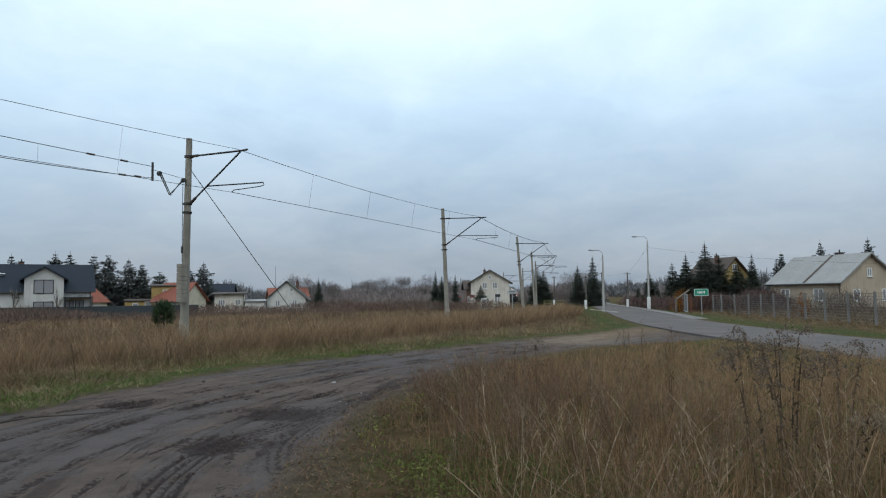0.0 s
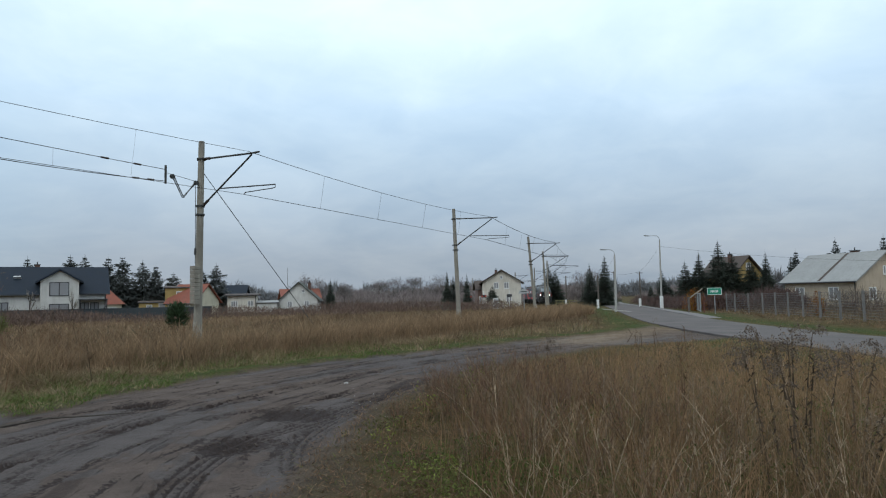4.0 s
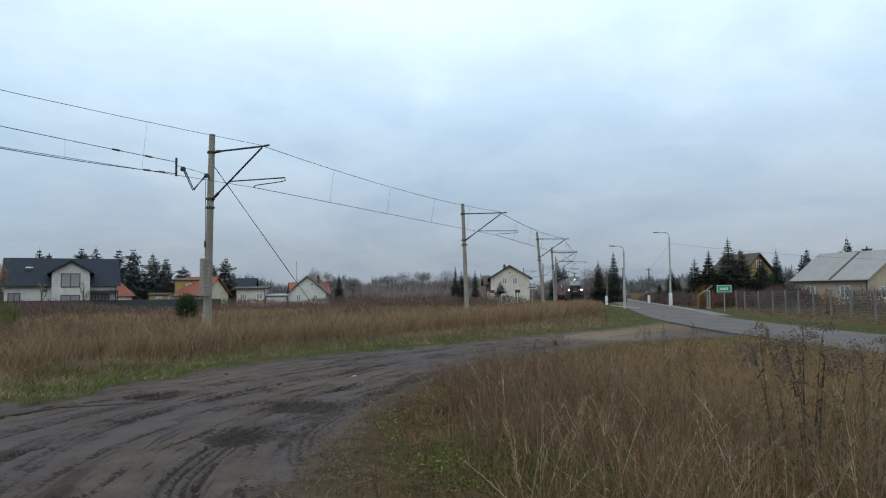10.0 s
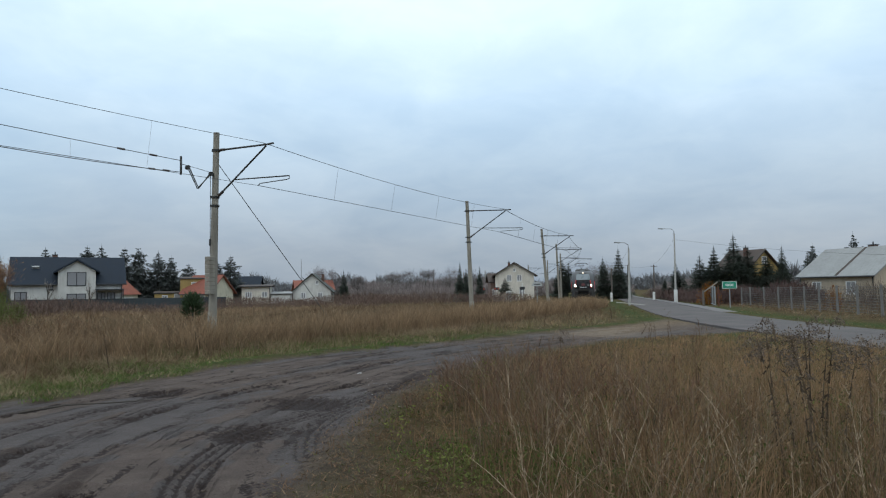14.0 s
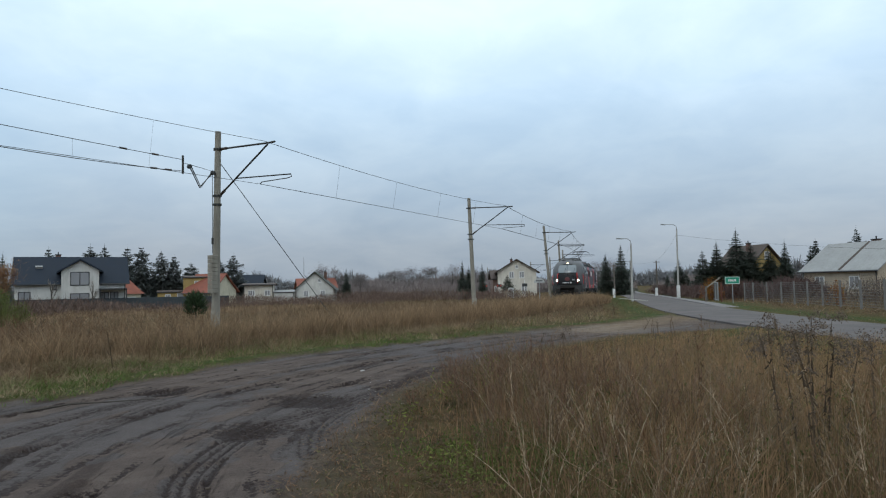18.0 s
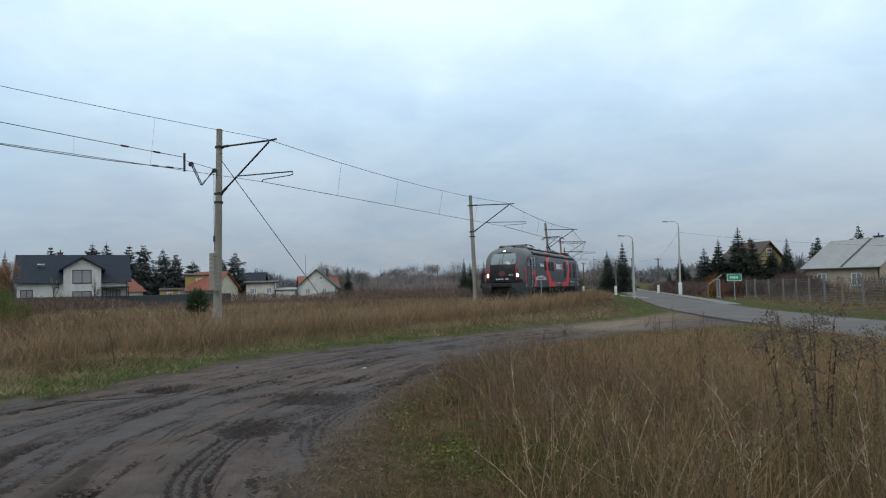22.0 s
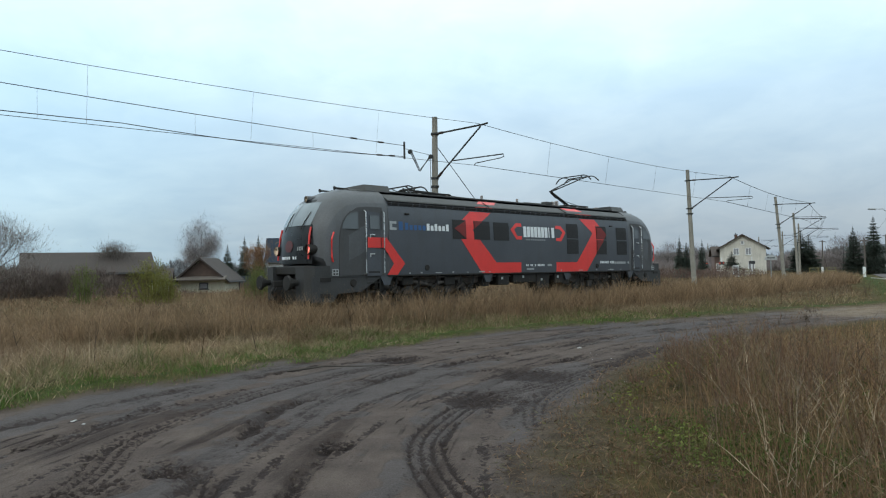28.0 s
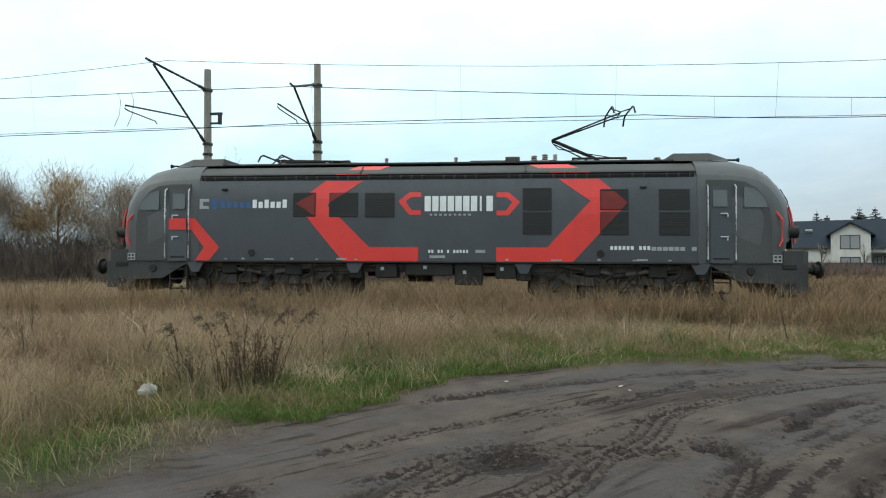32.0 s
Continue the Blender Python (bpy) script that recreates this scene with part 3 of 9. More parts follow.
    mudc = mixc(dark, mixc(slick, dry, moist), damp)
    ls = N("ShaderNodeSeparateXYZ")
    link(nt, la.outputs["Vector"], ls.inputs[0])
    sandc = ramp(noises[1].outputs[0], [(0.3, (0.12, 0.086, 0.060)), (0.7, (0.21, 0.155, 0.108))])
    mudc = mixc(ls.outputs[2], mudc, sandc)
    grit = ramp(noises[3].outputs[0], [(0.3, (0.6, 0.6, 0.6)), (0.7, (1.24, 1.22, 1.2))])
    base = mixc(sep.outputs[0], turf, mudc)
    base = mixc(0.8, base, grit, "MULTIPLY")
    link(nt, base, b.inputs["Base Color"])
    wetness = calc("MULTIPLY", calc("MAXIMUM", calc("MULTIPLY", slick, 0.85), calc("MULTIPLY", wet, 0.55)), sep.outputs[0])
    link(nt, span(wetness, 0.0, 1.0, 0.98, 0.76), b.inputs["Roughness"])
    link(nt, span(wetness, 0.0, 1.0, 0.08, 0.13), b.inputs["Specular IOR Level"])
    h = calc("ADD", noises[2].outputs[0], calc("MULTIPLY", noises[3].outputs[0], 0.35))
    h = calc("MULTIPLY", calc("SUBTRACT", h, calc("MULTIPLY", fine, 1.3)), span(slick, 0.0, 1.0, 1.0, 0.5))
    bp = N("ShaderNodeBump")
    bp.inputs["Strength"].default_value, bp.inputs["Distance"].default_value = 1.0, 0.036
    link(nt, h, bp.inputs["Height"])
    link(nt, bp.outputs[0], b.inputs["Normal"])
    return m


make_ground()


def make_clods():
    """Kicked-up lumps of mud along the ruts and round the holes."""
    r_ = np.random.default_rng(11)
    P, S = [], []
    for line, half, depth, tread in RUTS:
        L = np.array([(p.x, p.y) for p in smooth_line(line, 10)])
        n = 150
        k = r_.integers(0, len(L), n)
        P.append(L[k] + r_.normal(size=(n, 2)) * 0.10 + r_.choice([-1, 1], (n, 1)) * half * r_.uniform(0.8, 1.3, (n, 1)) * np.array([[1.0, 0.15]]))
        S.append(r_.gamma(2.0, 0.0022, n) + 0.002)
    for hx, hy, r, depth in HOLES:
        n = 60
        P.append(np.array([[hx, hy]]) + r_.normal(size=(n, 2)) * r * 0.75)
        S.append(r_.gamma(2.0, 0.0026, n) + 0.002)
    n = 900
    P.append(np.stack([r_.uniform(-8, -1, n), r_.uniform(0, 14, n)], 1))
    S.append(r_.gamma(2.0, 0.0025, n) + 0.002)
    P, S = np.concatenate(P), np.clip(np.concatenate(S), 0.004, 0.045)
    ok = poly_dist(P[:, 0], P[:, 1], DIRT) < -0.3
    P, S = P[ok], S[ok]
    a = (1 + 5 ** 0.5) / 2
    ico = np.array([(-1, a, 0), (1, a, 0), (-1, -a, 0), (1, -a, 0), (0, -1, a), (0, 1, a), (0, -1, -a), (0, 1, -a), (a, 0, -1), (a, 0, 1), (-a, 0, -1), (-a, 0, 1)]) / 1.9
    tri = np.array([(0, 11, 5), (0, 5, 1), (0, 1, 7), (0, 7, 10), (0, 10, 11), (1, 5, 9), (5, 11, 4), (11, 10, 2), (10, 7, 6), (7, 1, 8), (3, 9, 4), (3, 4, 2), (3, 2, 6), (3, 6, 8), (3, 8, 9), (4, 9, 5), (2, 4, 11), (6, 2, 10), (8, 6, 7), (9, 8, 1)])
    n = len(P)
    v = ico[None] * S[:, None, None] * r_.uniform(0.55, 1.4, (n, 12, 1)) * np.array([1.3, 1.3, 0.7])
    v[:, :, 0] += P[:, 0:1]
    v[:, :, 1] += P[:, 1:2]
    v[:, :, 2] += ground_z(P[:, 0], P[:, 1])[:, None] - 0.055
    f = (tri[None] + (np.arange(n) * 12)[:, None, None]).reshape(-1, 3)
    m = mat("clod_soil", (0.078, 0.058, 0.048), 0.85, var=0.3, scale=6, fine=60, bump=0.5, island=0.35, spec=0.25)
    tagged(raw_mesh("mud_clods", v.reshape(-1, 3), np.full(len(f), 3), f.ravel(), m), "dark clods of churned mud beside the ruts", "mud", kind="stuff")


make_clods()


def make_road():
    asphalt = mat("asphalt", (0.15, 0.131, 0.126), 0.92, var=0.22, scale=0.5, fine=60, bump=0.25, tint=(0.10, 0.089, 0.087), spec=0.1)
    bm = bmesh.new()
    L = smooth_line(ROAD, 8)
    rings = []
    for i, p in enumerate(L):
        d = (L[min(i + 1, len(L) - 1)] - L[max(i - 1, 0)]).normalized()
        n = Vector((-d.y, d.x, 0))
        ring = []
        for o, up in ((ROAD_HALF, -0.3), (ROAD_HALF, 0.02), (1.1, 0.04), (0, 0.05), (-1.1, 0.04), (-ROAD_HALF, 0.02), (-ROAD_HALF, -0.3)):
            q = p + n * o
            ring.append((q.x, q.y, float(ground_z(q.x, q.y)) + up))
        rings.append(ring)
    loft(bm, rings, closed=False, caps=False)
    tagged(part("road", bm, asphalt, smooth=True), "damp grey asphalt village road", "road", kind="structure")
    # raised pavement on the far side
    bm = bmesh.new()
    paving = mat("paving", (0.17, 0.15, 0.145), 0.8, var=0.3, scale=2, fine=30, bump=0.3)
    rings = []
    for i, p in enumerate(L):
        if not 44 < p.y < 170:
            continue
        d = (L[min(i + 1, len(L) - 1)] - L[max(i - 1, 0)]).normalized()
        n = Vector((d.y, -d.x, 0))
        rings.append([((p + n * o).x, (p + n * o).y, float(ground_z(p.x, p.y)) + up) for o, up in ((2.22, -0.2), (2.22, 0.07 * min(1, (p.y - 44) / 10)), (2.35, 0.08 * min(1, (p.y - 44) / 10)), (3.3, 0.08 * min(1, (p.y - 44) / 10)), (3.3, -0.2))])
    loft(bm, rings, closed=False, caps=False)
    tagged(part("pavement", bm, paving), "raised concrete pavement with kerb beside the road", "pavement", kind="structure")


make_road()


def make_track():
    steel = mat("rail_steel", (0.11, 0.075, 0.055), 0.55, 0.6, var=0.35, scale=6, fine=50)
    wood = mat("sleeper_wood", (0.09, 0.075, 0.062), 0.85, var=0.35, scale=5, fine=40, random_hue=0.25)
    stone = mat("ballast_stone", (0.19, 0.165, 0.145), 0.9, var=0.4, scale=8, fine=30, bump=0.5, island=0.35)
    track = thing("railway_track", Matrix.Identity(4), "single curved railway track half hidden in dry grass", "track", kind="structure")
    prof = [(-0.06, -0.17), (0.06, -0.17), (0.06, -0.155), (0.012, -0.13), (0.012, -0.045), (0.035, -0.035), (0.035, 0), (-0.035, 0), (-0.035, -0.035), (-0.012, -0.045), (-0.012, -0.13), (-0.06, -0.155)]
    for side in (0.7525, -0.7525):
        bm = bmesh.new()
        loft(bm, [[rail(s, side + a, b)[0] for a, b in prof] for s in np.arange(-58, 200, 1.5)])
        part("rail", bm, steel, track, "rusty steel rail with a worn head")
    bm = bmesh.new()
    rings = []
    for s in np.arange(-58, 200, 2.0):
        rings.append([rail(s, o, u)[0] for o, u in ((2.3, -0.52), (1.75, -0.2), (0.9, -0.16), (0, -0.17), (-0.9, -0.16), (-1.75, -0.2), (-2.3, -0.52))])
    loft(bm, rings, closed=False, caps=False)
    part("ballast", bm, stone, track, "grey stone ballast")
    bm = bmesh.new()
    box(bm, (0, 0, 0), (0.24, 2.5, 0.15), bevel=0.015)
    me = bpy.data.meshes.new("sleeper")
    bm.to_mesh(me)
    bm.free()
    me.materials.append(wood)
    for s in np.arange(-24, 130, 0.62):
        p, h = rail(s, 0, -0.245)
        ob = new("sleeper", me)
        ob.parent = track
        ob.matrix_basis = Matrix.Translation(p) @ pose(0, 0, 0, 0, 0, math.degrees(h))


make_track()


# ---------------------------------------------------------------- locomotive
def loco_section(w, top, bottom=1.2):
    """Cross-section of the body, counter-clockwise from the left sill: half width w at the waist, roof height top."""
    k = (top - bottom) / 2.78
    z = lambda h: bottom + (h - 1.2) * k
    half = [(w * 0.992, z(1.2)), (w, z(1.3)), (w, z(2.5)), (w * 0.985, z(2.95)), (w * 0.945, z(3.42)), (w * 0.93, z(3.46)), (w * 0.90, z(3.52)), (w * 0.84, z(3.66)), (w * 0.66, z(3.84)), (w * 0.36, z(3.94)), (0, z(3.98))]
    return half + [(-a, b) for a, b in half[-2::-1]]


def make_loco():
    grey = mat("loco_grey", (0.078, 0.083, 0.095), 0.48, var=0.22, scale=0.9, fine=22, bump=0.03, stain=0.3, spec=0.35)
    cabgrey = mat("loco_cab_grey", (0.098, 0.099, 0.104), 0.45, var=0.2, scale=1.2, fine=22, bump=0.03, stain=0.35, spec=0.4)
    roofgrey = mat("loco_roof_grey", (0.058, 0.056, 0.054), 0.6, var=0.3, scale=1.5, fine=20, bump=0.1, stain=0.5)
    darkgrey = mat("loco_dark_grey", (0.060, 0.059, 0.059), 0.65, var=0.25, scale=1.5, fine=25, bump=0.05, stain=0.4, spec=0.2)
    panelgrey = mat("loco_panel_grey", (0.074, 0.072, 0.073), 0.5, var=0.22, scale=1.2, fine=22, bump=0.03, stain=0.3, spec=0.35)
    red = mat("loco_red", (0.74, 0.036, 0.028), 0.42, var=0.12, scale=1.2, fine=25, bump=0.03, stain=0.15, coat=0.15)
    white = mat("loco_white", (0.75, 0.76, 0.76), 0.5, var=0.12, scale=6, fine=40, bump=0.02)
    blue = mat("loco_blue", (0.022, 0.085, 0.22), 0.5, var=0.12, scale=6, fine=40, bump=0.02)
    dull = mat("loco_dull", (0.36, 0.37, 0.37), 0.55, var=0.2, scale=6, fine=40, bump=0.02)
    black = mat("loco_black", (0.034, 0.031, 0.028), 0.65, var=0.35, scale=3, fine=30, bump=0.1, spec=0.2)
    grille = mat("loco_grille", (0.027, 0.026, 0.026), 0.8, var=0.2, scale=5, fine=60, bump=0.2)
    grille_red = mat("loco_grille_red", (0.20, 0.018, 0.016), 0.7, var=0.25, scale=5, fine=60, bump=0.2)
    running = mat("running_gear", (0.15, 0.128, 0.11), 0.75, 0.1, var=0.45, scale=3.5, fine=25, bump=0.25, tint=(0.045, 0.038, 0.034))
    gearbox = mat("gear_iron", (0.06, 0.052, 0.046), 0.7, 0.1, var=0.45, scale=4, fine=25, bump=0.25, tint=(0.022, 0.019, 0.017))
    bright = mat("bright_steel", (0.62, 0.63, 0.63), 0.28, 0.9, var=0.12, scale=5, fine=40, bump=0.02)
    tyre = mat("wheel_steel", (0.16, 0.13, 0.11), 0.5, 0.7, var=0.4, scale=5, fine=30)
    # pale pane tints: reflected sky painted into the glass colour
    pane = glass("cab_glass", (0.22, 0.25, 0.265), 0.04, 0.9)
    side_pane = glass("cab_side_glass", (0.11, 0.12, 0.125), 0.06, 0.9)
    gloss = mat("loco_gloss_black", (0.014, 0.014, 0.015), 0.3, var=0.2, scale=3, fine=30, bump=0.02, spec=0.25)
    badge_red = mat("loco_badge_red", (0.10, 0.014, 0.013), 0.5, var=0.2, scale=4, fine=30, bump=0.02)
    ceramic = mat("ceramic", (0.25, 0.20, 0.17), 0.35, var=0.2, scale=9, fine=30, bump=0.05)
    lamp_on = mat("lamp_glow", (0.9, 0.85, 0.7), 0.3, var=0.05, bump=0.0, emit=((1.0, 0.88, 0.68), 30.0))
    lamp_soft = mat("lamp_soft_glow", (0.9, 0.85, 0.7), 0.3, var=0.05, bump=0.0, emit=((1.0, 0.82, 0.55), 5.0))

    loco = thing("locomotive", Matrix.Identity(4), "dark grey electric locomotive with red chevrons rolling on the track", "locomotive")
    P = lambda name, bm, m, parent=loco, label="", smooth=False: part(name, bm, m, parent, label, smooth)

    # body between the cabs
    bm = bmesh.new()
    loft(bm, [[(x, a, b) for a, b in loco_section(1.5, 3.98)] for x in (-6.75, -3.4, 0, 3.4, 6.75)])
    body = P("body", bm, grey, label="dark grey steel body shell", smooth=True)
    bm = bmesh.new()
    for sy in (1, -1):
        box(bm, (0, 1.51 * sy, 1.215), (13.6, 0.03, 0.05), bevel=0.008)
    P("sill_strip", bm, black, body)
    # air intake slot under the roof edge, with its ribs
    for sy in (1, -1):
        bm = bmesh.new()
        box(bm, (0, 1.385 * sy, 3.525), (13.4, 0.06, 0.09), (-24 * sy, 0, 0))
        P("intake_slot", bm, grille, body, "black air slot under the roof edge")
        for i in range(46):
            if i % 5 == 3 or i % 11 == 6:
                continue
            bm = bmesh.new()
            box(bm, (-6.6 + i * 13.2 / 45, 1.405 * sy, 3.53), (0.05, 0.06, 0.085), (-24 * sy, 0, 0))
            P("slot_rib", bm, grey, body)
        bm = bmesh.new()
        loft(bm, [[(x, a * sy, b) for a, b in ((1.372, 3.60), (1.405, 3.615), (1.38, 3.66), (1.02, 3.87), (0.98, 3.86))] for x in (-6.74, 6.74)])
        P("roof_panel", bm, roofgrey, body, "dusty grey roof side panel", False)
        # panel joints in the roof side
        for x in (2.15, -2.35):
            bm = bmesh.new()
            box(bm, (x, 1.21 * sy, 3.765), (0.04, 0.48, 0.03), (-29 * sy, 0, 0))
            P("roof_joint", bm, black, body)

    # cabs
    prof = [(6.75, 3.98, 1.50), (6.77, 4.09, 1.47), (7.1, 4.08, 1.47), (7.8, 4.03, 1.475), (8.3, 3.90, 1.475), (8.75, 3.65, 1.465), (9.06, 3.34, 1.44), (9.29, 2.98, 1.41), (9.41, 2.58, 1.38), (9.46, 2.12, 1.36), (9.48, 1.75, 1.35)]
    for end in (1, -1):
        bm = bmesh.new()
        rings = []
        for x, top, w in prof:
            sec = loco_section(w, max(top, 1.9), 1.2)
            # the nose narrows to a blunt prow
            pinch = max(0.0, (x - 8.3) / 1.42)
            ring = []
            for a, b in sec:
                f = abs(a) / w
                ring.append(((x - 0.62 * pinch * f ** 2.6) * end, a, b))
            rings.append(ring)
        loft(bm, rings)
        cab = P("cab", bm, cabgrey, label="rounded grey driver's cab", smooth=True)
        # roof unit on the cab
        bm = bmesh.new()
        loft(bm, [[(x * end, a * s, b) for a, b in ((0.98, 3.95), (0.84, 4.17), (-0.84, 4.17), (-0.98, 3.95))] for x, s in ((6.3, 1.0), (6.38, 1.01), (7.25, 0.98))] + [[(7.75 * end, a, b) for a, b in ((0.8, 3.93), (0.6, 4.05), (-0.6, 4.05), (-0.8, 3.93))]])
        P("cab_roof_box", bm, roofgrey, cab, "weathered roof housing over the cab")
        for sy in (0.45, -0.45):
            bm = bmesh.new()
            rod(bm, (7.75 * end, sy, 4.03), (8.05 * end, sy, 4.03), 0.025, 0.03)
            rod(bm, (8.05 * end, sy, 4.03), (8.13 * end, sy, 4.03), 0.035, 0.065)
            rod(bm, (7.8 * end, sy, 3.9), (7.8 * end, sy, 4.03), 0.03, 0.03)
            P("horn", bm, black, cab)
        def front_x(y, z, lift=0.0):
            """How far forward the nose reaches at a height and width."""
            f = abs(y) / 1.4
            ze = z + 0.16 * (f / 0.66) ** 2
            tops, xs_ = [p_[1] for p_ in prof[::-1]], [p_[0] for p_ in prof[::-1]]
            x = float(np.interp(ze, tops[:-1], xs_[:-1]))
            pinch = max(0.0, (x - 8.3) / 1.42)
            return (x - 0.62 * pinch * f ** 2.6 + lift) * end

        def sheet(name, outline, m, lift, label="", nx=9, nz=7, parent=cab, smooth=True):
            """A skin on the nose between two heights, its half width given at each height."""
            bm = bmesh.new()
            rings = []
            for k in range(nz + 1):
                t = k / nz
                z = outline[0][0] + (outline[-1][0] - outline[0][0]) * t
                lo = float(np.interp(z, [o[0] for o in outline], [o[1] for o in outline]))
                hi = float(np.interp(z, [o[0] for o in outline], [o[2] for o in outline]))
                rings.append([(front_x(lo + (hi - lo) * i / nx, z, lift), lo + (hi - lo) * i / nx, z) for i in range(nx + 1)])
            loft(bm, rings, closed=False, caps=False)
            return P(name, bm, m, parent, label, smooth)

        sheet("front_mask", [(1.62, -1.02, 1.02), (2.2, -1.04, 1.04), (2.5, -0.98, 0.98), (2.75, -0.92, 0.92), (3.3, -0.92, 0.92), (3.62, -0.82, 0.82)], gloss, 0.02, "glossy black front mask", 12, 12)
        for sy in (1, -1):
            o = [(2.78, 0.02, 0.86), (3.2, 0.02, 0.86), (3.52, 0.02, 0.76)]
            sheet("windscreen", [(z_, l_ * sy, h_ * sy) for z_, l_, h_ in o], pane, 0.04, "large raked windscreen pane")
        for sy in (0.55, -0.3):
            bm = bmesh.new()
            tube(bm, [(front_x(sy, 2.62, 0.06), sy, 2.62), (front_x(sy + 0.1, 2.9, 0.07), sy + 0.1, 2.9), (front_x(sy + 0.15, 3.2, 0.07), sy + 0.15, 3.2)], 0.014, 5)
            P("wiper", bm, black, cab)
        for sy in (1, -1):
            bm = bmesh.new()
            tube(bm, [(front_x(0.9, z, 0.05), 0.9 * sy + 0.05 * sy * (2.9 - z), z) for z in (2.72, 2.5, 2.2, 1.75)], 0.03, 6)
            P("front_bar", bm, red, cab, "red upright bar")
        sheet("front_badge", [(1.98, -0.12, 0.12), (2.1, -0.24, 0.24), (2.25, -0.22, 0.22), (2.34, -0.08, 0.08)], badge_red, 0.035, "dull red emblem")
        for i in range(8):
            if i != 5:
                bm = bmesh.new()
                y = -0.40 + i * 0.115
                box(bm, (front_x(y, 1.80, 0.03), y, 1.80), (0.012, 0.07, 0.085))
                P("front_marking", bm, white, cab)
        for i in range(3):
            bm = bmesh.new()
            y = (0.50 + i * 0.09) * end
            box(bm, (front_x(y, 2.08, 0.03), y, 2.08), (0.012, 0.06, 0.12))
            P("front_marking", bm, dull, cab)
        # lamps
        for sy in (1, -1):
            x0 = abs(front_x(0.98, 2.04)) + 0.04
            bm = bmesh.new()
            rod(bm, ((x0 - 0.25) * end, 0.98 * sy, 2.04), ((x0 + 0.13) * end, 0.98 * sy, 2.04), 0.155, 0.15, 16, False)
            hl = P("headlight", bm, black, cab, "round headlight in a dark housing", True)
            bm = bmesh.new()
            rod(bm, ((x0 - 0.04) * end, 0.98 * sy, 2.04), ((x0 - 0.015) * end, 0.98 * sy, 2.04), 0.112, 0.108, 14)
            P("lens", bm, lamp_on if end > 0 else dull, hl, "lit headlight lens" if end > 0 else "unlit lens")
        x0 = abs(front_x(0, 3.66)) - 0.06
        bm = bmesh.new()
        rod(bm, ((x0 - 0.2) * end, 0, 3.66), ((x0 + 0.22) * end, 0, 3.66), 0.12, 0.105, 14, False)
        tl = P("top_light", bm, cabgrey, cab, "lamp housing over the windscreen")
        bm = bmesh.new()
        rod(bm, ((x0 + 0.04) * end, 0, 3.66), ((x0 + 0.06) * end, 0, 3.66), 0.09, 0.09, 14)
        P("lens", bm, lamp_soft if end > 0 else dull, tl)
        # side window, door, rails, per side
        for sy in (1, -1):
            def side(pts, out=0.008):
                return [((x) * end, sy * (1.5 + out - max(0, z - 2.5) * 0.06 - 0.33 * max(0.0, (x - 8.3) / 1.42) ** 1 * 0.25), z) for x, z in pts]
            bm = bmesh.new()
            arch = [(7.0, 1.24), (8.6, 1.24), (8.6, 2.2), (8.56, 2.6), (8.44, 2.93), (8.22, 3.18), (7.95, 3.33), (7.6, 3.38), (7.0, 3.38)]
            plate(bm, side(arch, -0.03), (0, sy, 0), 0.03)
            P("side_panel", bm, panelgrey, cab, "dark arched side panel of the cab")
            bm = bmesh.new()
            plate(bm, side([(7.92, 2.66), (8.5, 2.66), (8.46, 2.84), (8.36, 3.0), (8.2, 3.14), (7.92, 3.2)], -0.002), (0, sy, 0), 0.014)
            P("side_window", bm, side_pane, cab, "curved cab side window")
            bm = bmesh.new()
            plate(bm, side([(7.08, 1.22), (7.62, 1.22), (7.62, 3.24), (7.08, 3.2)], 0.0), (0, sy, 0), 0.022)
            door = P("door", bm, grey, cab, "grey cab door")
            bm = bmesh.new()
            plate(bm, side([(7.14, 2.68), (7.5, 2.68), (7.5, 3.12), (7.14, 3.1)], 0.024), (0, sy, 0), 0.01)
            P("door_window", bm, side_pane, door)
            if end * sy > 0:
                bm = bmesh.new()
                plate(bm, side([(7.1, 2.1), (7.6, 2.1), (7.6, 2.42), (7.1, 2.42)], 0.024), (0, sy, 0), 0.006)
                P("door_stripe", bm, red, door)
            for z in (2.5, 1.9):
                bm = bmesh.new()
                box(bm, (7.42 * end, sy * 1.535, z), (0.2, 0.03, 0.035), bevel=0.01)
                box(bm, (7.5 * end, sy * 1.535, z - 0.05), (0.04, 0.03, 0.1), bevel=0.01)
                P("door_handle", bm, bright, door, "bright handle")
            for x in (7.0, 7.69):
                bm = bmesh.new()
                tube(bm, [(x * end, sy * 1.47, 3.25), (x * end, sy * 1.57, 3.2), (x * end, sy * 1.585, 2.4), (x * end, sy * 1.585, 1.32), (x * end, sy * 1.5, 1.27)], 0.021, 7)
                P("handrail", bm, bright, cab, "bright steel grab rail")
            bm = bmesh.new()
            tube(bm, [(8.74 * end, sy * 1.40, 2.55), (8.86 * end, sy * 1.47, 2.35), (8.86 * end, sy * 1.475, 1.8), (8.80 * end, sy * 1.45, 1.66)], 0.028, 6)
            P("red_grab_rail", bm, red, cab, "red grab rail beside the nose")
            bm = bmesh.new()
            box(bm, (7.35 * end, sy * 1.505, 1.33), (0.46, 0.03, 0.1), bevel=0.02)
            P("step_recess", bm, black, cab)
            bm = bmesh.new()
            box(bm, (8.74 * end, sy * 1.47, 1.34), (0.22, 0.03, 0.2))
            pl = P("symbol_plate", bm, dull, cab)
            for dx, dz in ((-0.05, 0.045), (0.05, 0.045), (-0.05, -0.045), (0.05, -0.045)):
                bm = bmesh.new()
                box(bm, ((8.74 + dx) * end, sy * 1.486, 1.34 + dz), (0.06, 0.01, 0.05))
                P("symbol", bm, black, pl)
